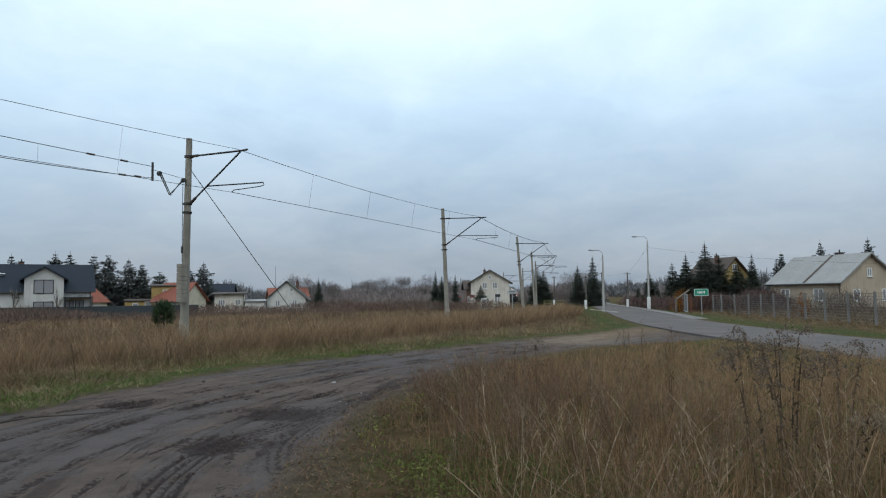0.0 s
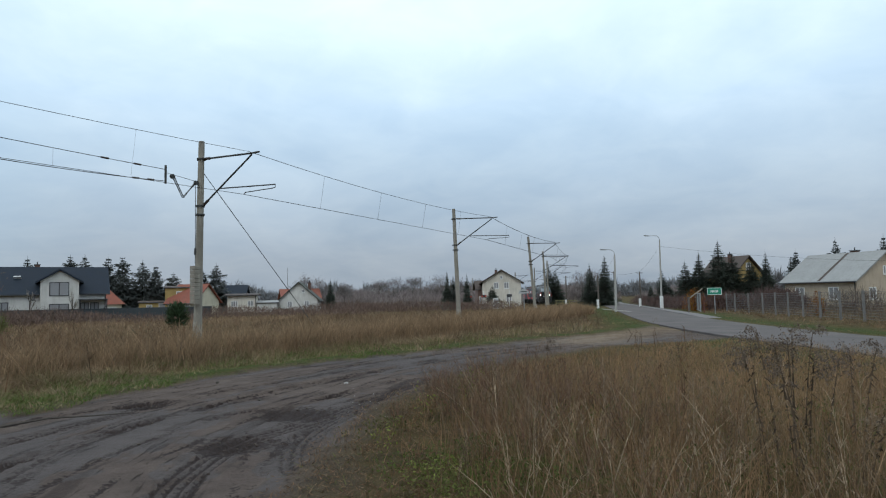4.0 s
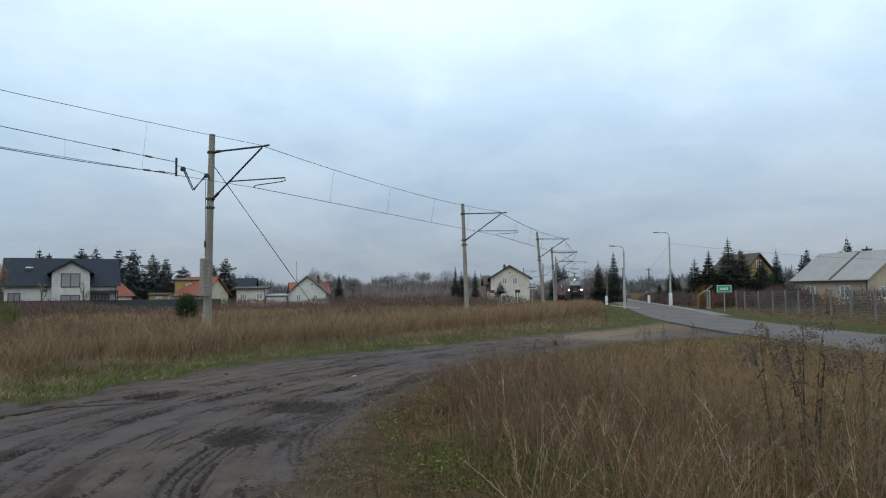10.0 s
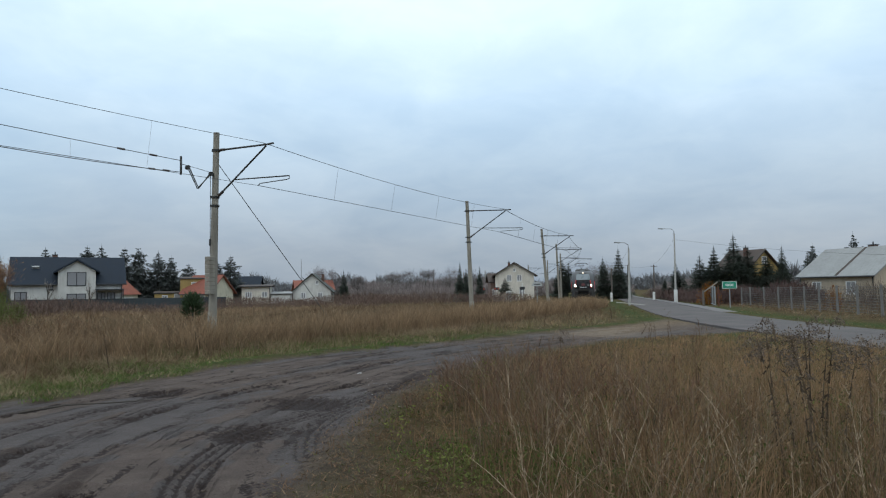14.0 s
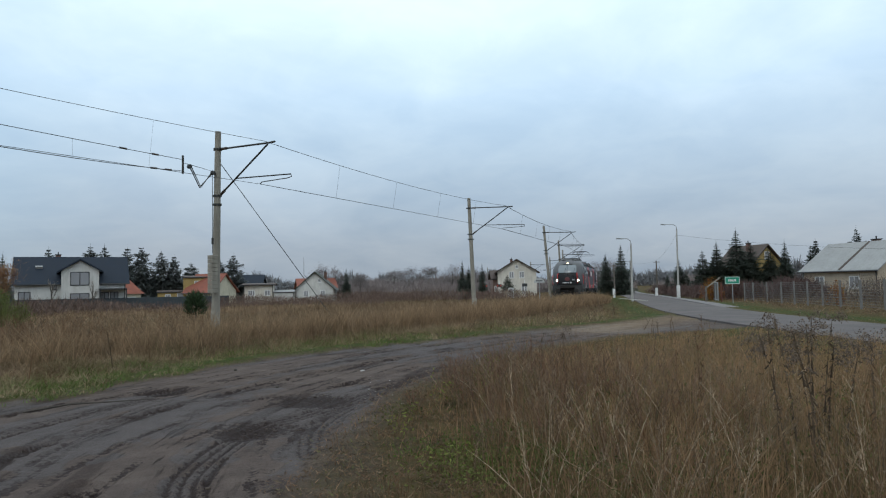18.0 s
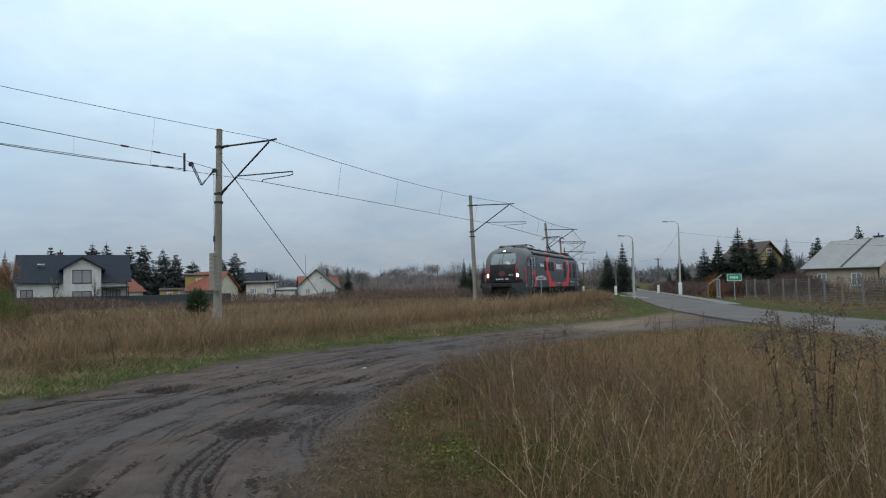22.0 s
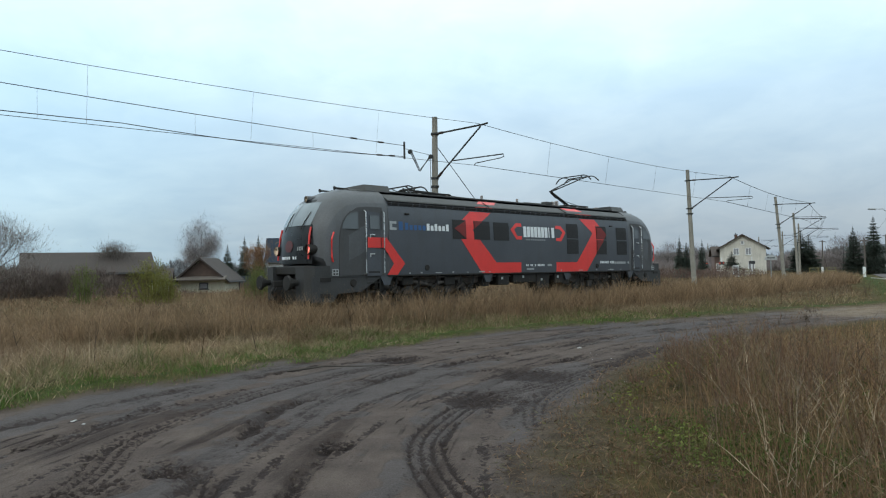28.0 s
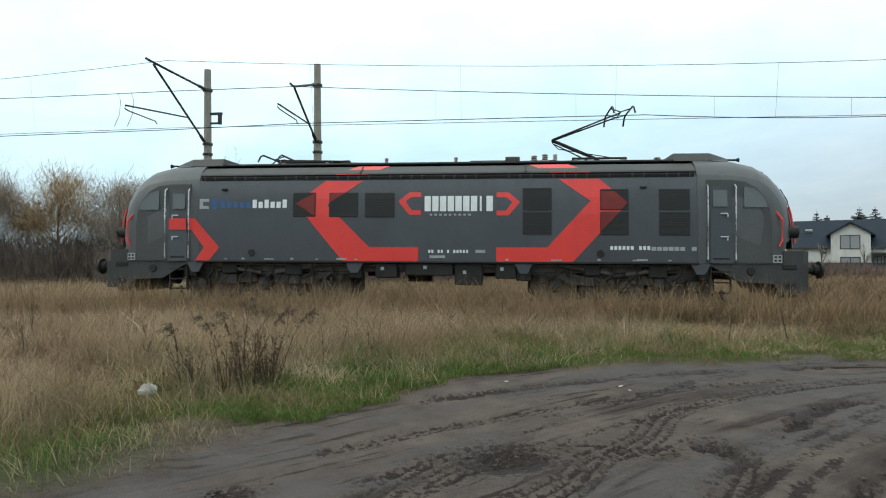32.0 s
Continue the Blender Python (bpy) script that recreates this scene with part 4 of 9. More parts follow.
        # skirt, bumper beam and coupler
        for sy in (1, -1):
            bm = bmesh.new()
            plate(bm, [(6.9 * end, sy * 1.42, 1.22), (9.5 * end, sy * 1.36, 1.22), (9.5 * end, sy * 1.36, 0.46), (8.8 * end, sy * 1.40, 0.46), (8.65 * end, sy * 1.41, 0.70), (7.8 * end, sy * 1.42, 0.74), (7.45 * end, sy * 1.42, 0.96), (7.2 * end, sy * 1.42, 1.1)], (0, sy, 0), 0.05)
            P("skirt", bm, darkgrey, cab, "dark grey skirt under the cab")
        bm = bmesh.new()
        box(bm, (9.42 * end, 0, 1.42), (0.3, 2.3, 0.26), bevel=0.03)
        bumper = P("bumper_beam", bm, black, cab, "black bumper beam")
        for sy in (1, -1):
            bm = bmesh.new()
            pts = [(9.66, 0.72), (9.62, 1.16), (9.40, 1.40), (8.9, 1.425)]
            loft(bm, [[(x * end, y * sy, z) for x, y in pts] + [(8.9 * end, 0.72 * sy, z)] for z in (0.52, 0.6, 1.5, 1.54)])
            P("crash_block", bm, darkgrey, bumper, "grey crash block with slots")
        for sy in (1, -1):
            for z in (1.13, 0.66):
                bm = bmesh.new()
                box(bm, (9.05 * end, sy * 1.437, z), (0.36, 0.04, 0.13), bevel=0.012)
                P("beam_slot", bm, black, bumper)
        for sy in (1, -1):
            bm = bmesh.new()
            rod(bm, (9.7 * end, 0.88 * sy, 1.05), (9.98 * end, 0.88 * sy, 1.05), 0.10, 0.10, 12)
            rod(bm, (9.85 * end, 0.88 * sy, 1.05), (10.0 * end, 0.88 * sy, 1.05), 0.14, 0.14, 12)
            rod(bm, (9.98 * end, 0.88 * sy, 1.05), (10.05 * end, 0.88 * sy, 1.05), 0.23, 0.21, 16)
            P("buffer", bm, black, bumper, "black round buffer")
        bm = bmesh.new()
        box(bm, (9.85 * end, 0, 1.02), (0.35, 0.12, 0.18), bevel=0.02)
        tube(bm, [(9.95 * end, 0, 0.98), (10.05 * end, 0.02, 0.8), (9.98 * end, 0, 0.6)], 0.04, 6)
        for y in (-0.4, -0.22, 0.25, 0.42):
            tube(bm, [(9.72 * end, y, 1.0), (9.86 * end, y, 0.75), (9.74 * end, y * 1.1, 0.5)], 0.025, 6)
        box(bm, (9.15 * end, 0, 0.58), (0.5, 2.2, 0.5), (0, 0, 0), 0.05)
        P("coupler", bm, black, bumper, "screw coupling with hoses and rail guard")
        # steps below the door
        for sy in (1, -1):
            bm = bmesh.new()
            for z in (1.0, 0.72, 0.45):
                box(bm, (7.35 * end, sy * 1.36, z), (0.5, 0.22, 0.035))
            for x in (7.1, 7.6):
                box(bm, (x * end, sy * 1.40, 0.8), (0.03, 0.12, 0.8))
            P("cab_steps", bm, black, cab)
            bm = bmesh.new()
            rod(bm, (8.1 * end, sy * 1.46, 1.02), (8.1 * end, sy * 1.50, 1.02), 0.12, 0.1, 12)
            P("filler_cap", bm, black, cab)

    # livery on both sides: thin painted sheets, the chevrons run over the roof edge
    def wall_y(z):
        return 1.5 if z <= 2.5 else (1.5 - (z - 2.5) * 0.05 if z <= 2.95 else 1.4775 - (z - 2.95) * 0.1277)

    def painted(name, pts, m, sy, lift, label=""):
        bm = bmesh.new()
        flip = sy < 0
        cuts = (2.5, 2.95)
        bands = [(-9, 2.5), (2.5, 2.95), (2.95, 9)]
        for lo, hi in bands:
            poly = [Vector((x, z, 0)) for x, z in pts]
            for lim, sgn in ((lo, 1), (hi, -1)):
                out = []
                for i, a in enumerate(poly):
                    b = poly[(i + 1) % len(poly)]
                    ia, ib = (a.y - lim) * sgn >= 0, (b.y - lim) * sgn >= 0
                    if ia:
                        out.append(a)
                    if ia != ib:
                        out.append(a.lerp(b, (lim - a.y) / (b.y - a.y)))
                poly = out
                if len(poly) < 3:
                    break
            if len(poly) >= 3:
                vs = [bm.verts.new(((-p.x if flip else p.x), sy * (wall_y(min(max(p.y, lo), hi)) + lift), p.y)) for p in poly]
                try:
                    bm.faces.new(vs)
                except ValueError:
                    pass
        ext = bmesh.ops.extrude_face_region(bm, geom=bm.faces[:])
        bmesh.ops.translate(bm, vec=(0, sy * 0.004, 0), verts=[v for v in ext["geom"] if isinstance(v, bmesh.types.BMVert)])
        bmesh.ops.triangulate(bm, faces=bm.faces[:])
        return P(name, bm, m, body, label)

    rect = lambda x0, x1, z0, z1: [(x0, z0), (x1, z0), (x1, z1), (x0, z1)]
    for sy in (1, -1):
        painted("red_chevron", [(3.12, 3.44), (2.06, 3.44), (3.06, 2.78), (1.88, 1.62), (0.53, 1.62), (0.53, 1.23), (2.61, 1.23), (3.95, 2.82)], red, sy, 0.004, "broad red painted chevron")
        painted("red_chevron", [(-3.21, 3.44), (-4.27, 3.44), (-5.01, 2.8), (-3.58, 1.23), (-1.57, 1.23), (-1.57, 1.62), (-2.92, 1.62), (-4.04, 2.85)], red, sy, 0.004, "broad red painted chevron")
        painted("red_arrow", [(7.06, 2.42), (6.86, 2.42), (6.13, 1.6), (6.44, 1.23), (6.84, 1.23), (6.58, 1.6), (6.95, 2.1), (7.06, 2.1)], red, sy, 0.004, "red arrow beside the cab door")
        painted("bracket", [(1.08, 2.86), (0.77, 3.11), (0.46, 3.11), (0.46, 2.98), (0.71, 2.98), (0.88, 2.86), (0.71, 2.62), (0.46, 2.62), (0.46, 2.49), (0.77, 2.49)], red, sy, 0.004, "red angular bracket")
        painted("bracket", [(-2.2, 2.83), (-1.9, 3.09), (-1.58, 3.09), (-1.58, 2.96), (-1.83, 2.96), (-2.0, 2.83), (-1.83, 2.60), (-1.58, 2.60), (-1.58, 2.47), (-1.9, 2.47)], red, sy, 0.004, "red angular bracket")
        for i in range(9):
            x = 0.36 - i * 0.2085
            painted("logo_block", rect(x - 0.17 + (0.09 if i == 7 else 0), x - (0.03 if i == 7 else 0), 2.59, 3.0), white, sy, 0.004)
        for i in range(9):
            painted("tag_block", rect(0.22 - i * 0.13 - 0.07, 0.22 - i * 0.13, 2.47, 2.52), dull, sy, 0.004)
        for i in range(5):
            x = 6.1 - i * 0.185
            painted("logo_block", rect(x - 0.13, x, 2.70, 2.86 if i else 2.93), blue, sy, 0.004)
        for i in range(6):
            x = 5.18 - i * 0.172
            painted("logo_block", rect(x - 0.12, x, 2.70, 2.93 if i in (0, 2, 5) else 2.87), white, sy, 0.004)
        painted("logo_mark", [(6.72, 2.68), (6.45, 2.68), (6.45, 2.76), (6.62, 2.76), (6.62, 2.88), (6.45, 2.88), (6.45, 2.96), (6.72, 2.96)], dull, sy, 0.004)
        painted("logo_mark", rect(6.2, 6.36, 2.68, 2.96), blue, sy, 0.004)
        for i in range(13):
            if i not in (2, 5, 7):
                painted("number_bar", rect(0.2 - i * 0.085, 0.255 - i * 0.085, 1.47, 1.55), white, sy, 0.004)
        for a, b, z0, z1 in ((-1.02, -1.28, 1.47, 1.55), (0.22, -0.2, 1.33, 1.40)):
            painted("number_bar", rect(b, a, z0, z1), dull, sy, 0.004)
        for i in range(10):
            if i != 6:
                painted("type_bar", rect(-4.62 - i * 0.105, -4.55 - i * 0.105, 1.56, 1.66), white, sy, 0.004)
        for i in range(8):
            if i != 6:
                painted("name_bar", rect(-5.72 - i * 0.145, -5.60 - i * 0.145, 1.54, 1.64), dull, sy, 0.004)
        for i, x in enumerate((5.9, 5.4, 4.55, 4.0, 3.3, 2.5, 2.2, -1.9, -3.3, -4.3, -5.2, -5.5, -6.1)):
            painted("stencil", rect(x, x + 0.08 + 0.2 * (i % 3 == 2), 1.27, 1.30 + 0.02 * (i % 2)), dull, sy, 0.009)
        # dark ventilation grilles let into the wall, with louvres
        for x0, x1, z0, z1, tint in ((4.02, 3.38, 2.45, 3.12, 0), (3.0, 2.19, 2.44, 3.11, 1), (2.0, 1.18, 2.43, 3.10, 0), (-2.27, -3.03, 2.60, 3.20, 0), (-2.27, -3.03, 1.96, 2.56, 0), (-4.29, -5.02, 2.60, 3.16, 1), (-4.29, -5.02, 1.95, 2.56, 0), (-5.79, -6.57, 2.60, 3.15, 0), (-5.79, -6.57, 1.94, 2.55, 0)):
            gp = painted("grille", rect(x1, x0, z0, z1), grille, sy, 0.009, "dark ventilation grille")
            for k in range(10):
                bm = bmesh.new()
                z = z0 + (k + 0.5) * (z1 - z0) / 10
                xa = (x0 + x1) / 2 * (1 if sy > 0 else -1)
                box(bm, (xa, sy * (wall_y(z) + 0.018), z), (abs(x0 - x1) - 0.04, 0.006, 0.016), (8 * sy, 0, 0))
                part("louvre", bm, grille, gp)
        # the red seen through the mesh of two grilles
        painted("grille_tint", [(3.95, 2.82), (3.4, 3.1), (3.4, 2.47)], grille_red, sy, 0.030)
        painted("grille_tint", [(2.98, 2.83), (2.98, 3.1), (2.56, 3.1)], grille_red, sy, 0.030)
        painted("grille_tint", [(-4.31, 3.10), (-4.31, 2.62), (-4.83, 2.62), (-5.0, 2.8), (-4.66, 3.1)], grille_red, sy, 0.030)
        painted("grille_tint", [(-4.31, 2.54), (-4.31, 2.05), (-4.78, 2.54)], grille_red, sy, 0.030)
        # red over the roof edge
        for x0, x1, d in ((2.85, 1.95, -0.55), (-3.0, -4.05, 0.55)):
            bm = bmesh.new()
            f = 1 if sy > 0 else -1
            a = [(x0 * f, sy * 1.412, 3.612), (x1 * f, sy * 1.412, 3.612), ((x1 + d) * f, sy * 1.02, 3.882), ((x0 + d) * f, sy * 1.02, 3.882)]
            plate(bm, a, (0, 0.5 * sy, 0.86), 0.006)
            P("red_roof_band", bm, red, body)
        for x, z in ((6.0, 3.22), (-5.4, 3.2)):
            bm = bmesh.new()
            box(bm, (x * (1 if sy > 0 else -1), sy * 1.47, z), (0.16, 0.08, 0.05), bevel=0.01)
            P("side_camera", bm, black, body)
        for x in (5.2, -4.3):
            bm = bmesh.new()
            xx = x * (1 if sy > 0 else -1)
            rod(bm, (xx, sy * 1.49, 1.46), (xx, sy * 1.535, 1.46), 0.1, 0.09, 12)
            P("socket", bm, black, body)

    # dark floor frame and its boxes between the sill and the wheels
    bm = bmesh.new()
    box(bm, (0, 0, 1.06), (15.6, 2.3, 0.26), bevel=0.03)
    P("underframe", bm, running, label="dirty dark underframe")
    for sy in (1, -1):
        for x, w, z0 in ((7.05, 0.5, 0.72), (5.9, 0.55, 0.82), (4.05, 0.6, 0.78), (2.3, 0.45, 0.7), (-2.3, 0.5, 0.66), (-4.1, 0.5, 0.8), (-5.8, 0.6, 0.76), (-7.0, 0.4, 0.7)):
            bm = bmesh.new()
            box(bm, (x, sy * 1.22, (z0 + 1.26) / 2), (w * 0.8, 0.3, 1.14 - z0), bevel=0.03)
            P("equipment_box", bm, black)
        for x in (6.35, 5.4, 4.6, 3.5, 2.9, -3.2, -4.7, -5.3, -6.4):
            bm = bmesh.new()
            tube(bm, [(x, sy * 1.34, 1.18), (x + 0.05, sy * 1.36, 0.9), (x + 0.25, sy * 1.3, 0.74)], 0.035, 6)
            P("hose", bm, black)
    # running gear: two three-axle bogies
    for end in (1, -1):
        bogie = new("bogie")
        bogie.parent = loco
        bogie["label"] = "three-axle bogie with dirty springs and rods"
        bm = bmesh.new()
        box(bm, (4.95 * end, 0, 0.62), (5.0, 1.2, 0.6), bevel=0.06)
        part("motor_casing", bm, black, bogie)
        for ax in (5.85, 4.05):
            for sy in (1, -1):
                bm = bmesh.new()
                box(bm, (ax * end, 0.98 * sy, 0.42), (0.5, 0.16, 0.3), bevel=0.04)
                box(bm, (ax * end, 0.98 * sy, 0.25), (0.9, 0.06, 0.07), bevel=0.015)
                part("brake_block", bm, gearbox, bogie)
        for ax in (6.75, 4.95, 3.15):
            for sy in (1, -1):
                bm = bmesh.new()
                rod(bm, (ax * end, 0.68 * sy, 0.59), (ax * end, 0.815 * sy, 0.59), 0.59, 0.585, 28)
                rod(bm, (ax * end, 0.65 * sy, 0.59), (ax * end, 0.69 * sy, 0.59), 0.625, 0.62, 28)
                w = part("wheel", bm, tyre, bogie, "steel wheel with a bright tread")
                bm = bmesh.new()
                box(bm, (ax * end, 1.06 * sy, 0.6), (0.34, 0.24, 0.36), bevel=0.05)
                rod(bm, (ax * end, 1.15 * sy, 0.6), (ax * end, 1.24 * sy, 0.6), 0.15, 0.13, 12)
                part("axle_box", bm, gearbox, bogie)
                for dx in (-0.36, 0.36):
                    bm = bmesh.new()
                    for k in range(5):
                        rod(bm, ((ax + dx) * end, 1.06 * sy, 0.66 + k * 0.07), ((ax + dx) * end, 1.06 * sy, 0.70 + k * 0.07), 0.10, 0.10, 10)
                    part("spring", bm, running, bogie)
            bm = bmesh.new()
            rod(bm, (ax * end, -0.7, 0.59), (ax * end, 0.7, 0.59), 0.09, 0.09, 10)
            part("axle", bm, running, bogie)
        for sy in (1, -1):
            bm = bmesh.new()
            pts = [(7.6, 0.95), (7.5, 1.05), (6.95, 1.1), (6.1, 0.86), (5.6, 0.86), (5.15, 1.08), (4.7, 1.08), (4.3, 0.86), (3.8, 0.86), (3.3, 1.1), (2.5, 1.02), (2.4, 0.9), (3.0, 0.86), (3.7, 0.62), (4.4, 0.62), (4.7, 0.84), (5.2, 0.84), (5.5, 0.62), (6.2, 0.62), (6.7, 0.86)]
            plate(bm, [(x * end, sy * 0.96, z) for x, z in pts], (0, sy, 0), 0.14)
            part("bogie_frame", bm, running, bogie)
            for a, b in (((6.4, 1.12), (5.0, 0.9)), ((3.4, 1.12), (4.6, 0.92))):
                bm = bmesh.new()
                tube(bm, [(a[0] * end, sy * 1.26, a[1]), (b[0] * end, sy * 1.26, b[1])], 0.055, 8)
                part("damper", bm, running, bogie)
            for x in (5.85, 4.05):
                bm = bmesh.new()
                box(bm, (x * end, sy * 1.2, 0.72), (0.28, 0.18, 0.3), bevel=0.03)
                tube(bm, [((x + 0.1) * end, sy * 1.25, 0.85), ((x + 0.35) * end, sy * 1.28, 0.6), ((x + 0.6) * end, sy * 1.24, 0.7)], 0.025, 6)
                part("brake_unit", bm, gearbox, bogie)
            for ax in (6.75, 4.95, 3.15):
                bm = bmesh.new()
                tube(bm, [((ax + 0.58 * math.cos(a)) * end, sy * 0.83, 0.59 + 0.58 * math.sin(a)) for a in np.linspace(0, 2 * math.pi, 25)[:-1]] + [((ax + 0.58) * end, sy * 0.83, 0.59)], 0.022, 5)
                part("wheel_rim", bm, tyre, bogie, "bright worn wheel rim")
                bm = bmesh.new()
                tube(bm, [((ax - 0.12) * end, sy * 1.2, 0.72), ((ax + 0.2) * end, sy * 1.27, 0.98), ((ax + 0.42) * end, sy * 1.28, 0.80), ((ax + 0.5) * end, sy * 1.24, 1.16)], 0.018, 5)
                tube(bm, [((ax + 0.1) * end, sy * 1.24, 0.58), ((ax - 0.3) * end, sy * 1.28, 0.50), ((ax - 0.55) * end, sy * 1.22, 0.85)], 0.016, 5)
                part("cable", bm, black, bogie)
                bm = bmesh.new()
                rod(bm, ((ax + 0.42) * end, sy * 1.2, 0.62), ((ax + 0.42) * end, sy * 1.2, 1.0), 0.045, 0.045, 8)
                rod(bm, ((ax + 0.42) * end, sy * 1.2, 0.98), ((ax + 0.42) * end, sy * 1.2, 1.14), 0.028, 0.028, 8)
                part("axle_damper", bm, running, bogie)
            bm = bmesh.new()
            tube(bm, [(7.5 * end, sy * 1.0, 0.5), (7.55 * end, sy * 0.8, 0.2)], 0.04, 6)
            part("sand_pipe", bm, running, bogie)
    # boxes under the frame
    for sy in (1, -1):
        f = 1 if sy > 0 else -1
        for x0, x1, z0, z1 in ((1.72, 1.12, 0.78, 1.2), (-0.45, -1.2, 0.6, 1.2), (-1.55, -2.1, 0.78, 1.2), (0.9, -0.4, 0.85, 1.2)):
            bm = bmesh.new()
            box(bm, ((x0 + x1) / 2 * f, sy * 1.18, (z0 + z1) / 2), (abs(x0 - x1), 0.5, z1 - z0), bevel=0.03)
            bx = P("equipment_box", bm, black, label="black underframe box")
            bm = bmesh.new()
            box(bm, ((x0 + x1) / 2 * f + 0.1, sy * 1.437, (z0 + z1) / 2 + 0.05), (0.09, 0.012, 0.09))
            part("box_label", bm, dull, bx)
        for x in (6.85, 2.3, -2.3, -6.85):
            bm = bmesh.new()
            plate(bm, [((x - 0.25) * f, sy * 1.40, 1.2), ((x + 0.25) * f, sy * 1.40, 1.2), ((x + 0.1) * f, sy * 1.40, 0.92), ((x - 0.1) * f, sy * 1.40, 0.92)], (0, sy, 0), 0.08)
            P("jack_bracket", bm, grey)
        bm = bmesh.new()
        tube(bm, [(2.2 * f, sy * 1.3, 1.12), (-2.4 * f, sy * 1.3, 1.12)], 0.035, 6)
        tube(bm, [(6.6 * f, sy * 1.34, 1.14), (2.4 * f, sy * 1.34, 1.14)], 0.025, 6)
        tube(bm, [(-2.4 * f, sy * 1.34, 1.14), (-6.6 * f, sy * 1.34, 1.14)], 0.025, 6)
        P("brake_pipe", bm, running)
    bm = bmesh.new()
    box(bm, (0, 0, 1.08), (18.4, 2.0, 0.3))
    P("underframe", bm, black)

    # roof: folded pantograph in front, raised one behind, insulators
    bm = bmesh.new()
    box(bm, (0, 0, 3.99), (13.2, 1.7, 0.05), bevel=0.01)
    P("roof_deck", bm, roofgrey, label="grimy roof deck")
    for x, raised in ((4.0, False), (-4.4, True)):
        pan = new("pantograph")
        pan.parent = loco
        pan["label"] = "raised pantograph touching the wire" if raised else "folded pantograph on the roof"
        bm = bmesh.new()
        for sy in (0.45, -0.45):
            box(bm, (x, sy, 4.12), (1.5, 0.06, 0.06), bevel=0.01)
        for dx in (-0.7, 0, 0.7):
            box(bm, (x + dx, 0, 4.12), (0.06, 1.0, 0.06), bevel=0.01)
        part("base_frame", bm, black, pan)
        for dx in (-0.65, 0.65):
            for sy in (0.45, -0.45):
                bm = bmesh.new()
                for k in range(3):
                    rod(bm, (x + dx, sy, 4.0 + k * 0.035), (x + dx, sy, 4.025 + k * 0.035), 0.07, 0.055, 10)
                part("insulator", bm, ceramic, pan)
        if raised:
            kx, kz, hx, hz = -3.12, 4.72, -5.0, 5.42
        else:
            kx, kz, hx, hz = x - 1.2, 4.17, x + 0.95, 4.2
        bm = bmesh.new()
        tube(bm, [(x, 0.0, 4.16), (kx, 0.0, kz)], 0.05, 8)
        part("lower_arm", bm, black, pan)
        bm = bmesh.new()
        tube(bm, [(x + 0.3, 0.1, 4.12), (kx - 0.05, 0.05, kz - 0.12)], 0.02, 6)
        part("coupling_rod", bm, black, pan)
        bm = bmesh.new()
        for sy in (1, -1):
            tube(bm, [(kx, 0.06 * sy, kz), ((kx + hx) / 2, 0.2 * sy, (kz + hz) / 2), (hx, 0.3 * sy, hz)], 0.03, 7, 0.02)
        tube(bm, [(hx, -0.4, hz), (hx, 0.4, hz)], 0.02, 6)
        part("upper_arm", bm, black, pan)
        bm = bmesh.new()
        for dx in (-0.28, 0.28):
            tube(bm, [(hx + dx, -0.98, hz - 0.14), (hx + dx, -0.8, hz + 0.03), (hx + dx, -0.6, hz + 0.10), (hx + dx, 0.6, hz + 0.10), (hx + dx, 0.8, hz + 0.03), (hx + dx, 0.98, hz - 0.14)], 0.026, 6)
        for sy in (0.4, -0.4):
            tube(bm, [(hx - 0.28, sy, hz + 0.09), (hx, sy, hz), (hx + 0.28, sy, hz + 0.09)], 0.018, 5)
        part("collector_head", bm, black, pan)
        if raised:
            bm = bmesh.new()
            tube(bm, [(x - 0.8, 0.2, 4.1), (-3.3, 0.1, 4.45), (-3.12, 0, 4.65)], 0.014, 5)
            part("jumper", bm, black, pan)
    bm = bmesh.new()
    tube(bm, [(3.0, 0.3, 4.1), (0.5, 0.3, 4.06), (-2.0, 0.3, 4.08), (-3.2, 0.3, 4.1)], 0.016, 6)
    P("roof_busbar", bm, black)
    for x, y, r, h in ((-2.6, 0.5, 0.09, 0.22), (-2.9, 0.5, 0.09, 0.26), (-3.2, 0.2, 0.07, 0.3), (1.6, 0.5, 0.06, 0.2), (-6.0, 0.3, 0.1, 0.16), (-0.4, 0.5, 0.06, 0.2)):
        bm = bmesh.new()
        for k in range(5):
            rod(bm, (x, y, 4.0 + k * h / 5), (x, y, 4.0 + (k + 0.7) * h / 5), r, r * 0.75, 10)
        P("insulator", bm, ceramic)
    for x, y, sx, sy_, h in ((-1.4, 0.2, 1.2, 0.8, 0.08), (-2.0, 0.7, 0.4, 0.3, 0.14), (0.9, -0.3, 1.4, 0.9, 0.07), (-5.9, -0.4, 0.5, 0.5, 0.12)):
        bm = bmesh.new()
        box(bm, (x, y, 4.0 + h / 2), (sx, sy_, h), bevel=0.02)
        P("roof_hatch", bm, roofgrey)
    for k in range(6):
        bm = bmesh.new()
        tube(bm, [(5.0 - k * 0.18, -0.5, 4.05), (5.0 - k * 0.18, 0, 4.28 - 0.02 * k), (5.0 - k * 0.18, 0.5, 4.05)], 0.02, 5)
        P("cooling_pipe", bm, black)
    return loco


LOCO = make_loco()


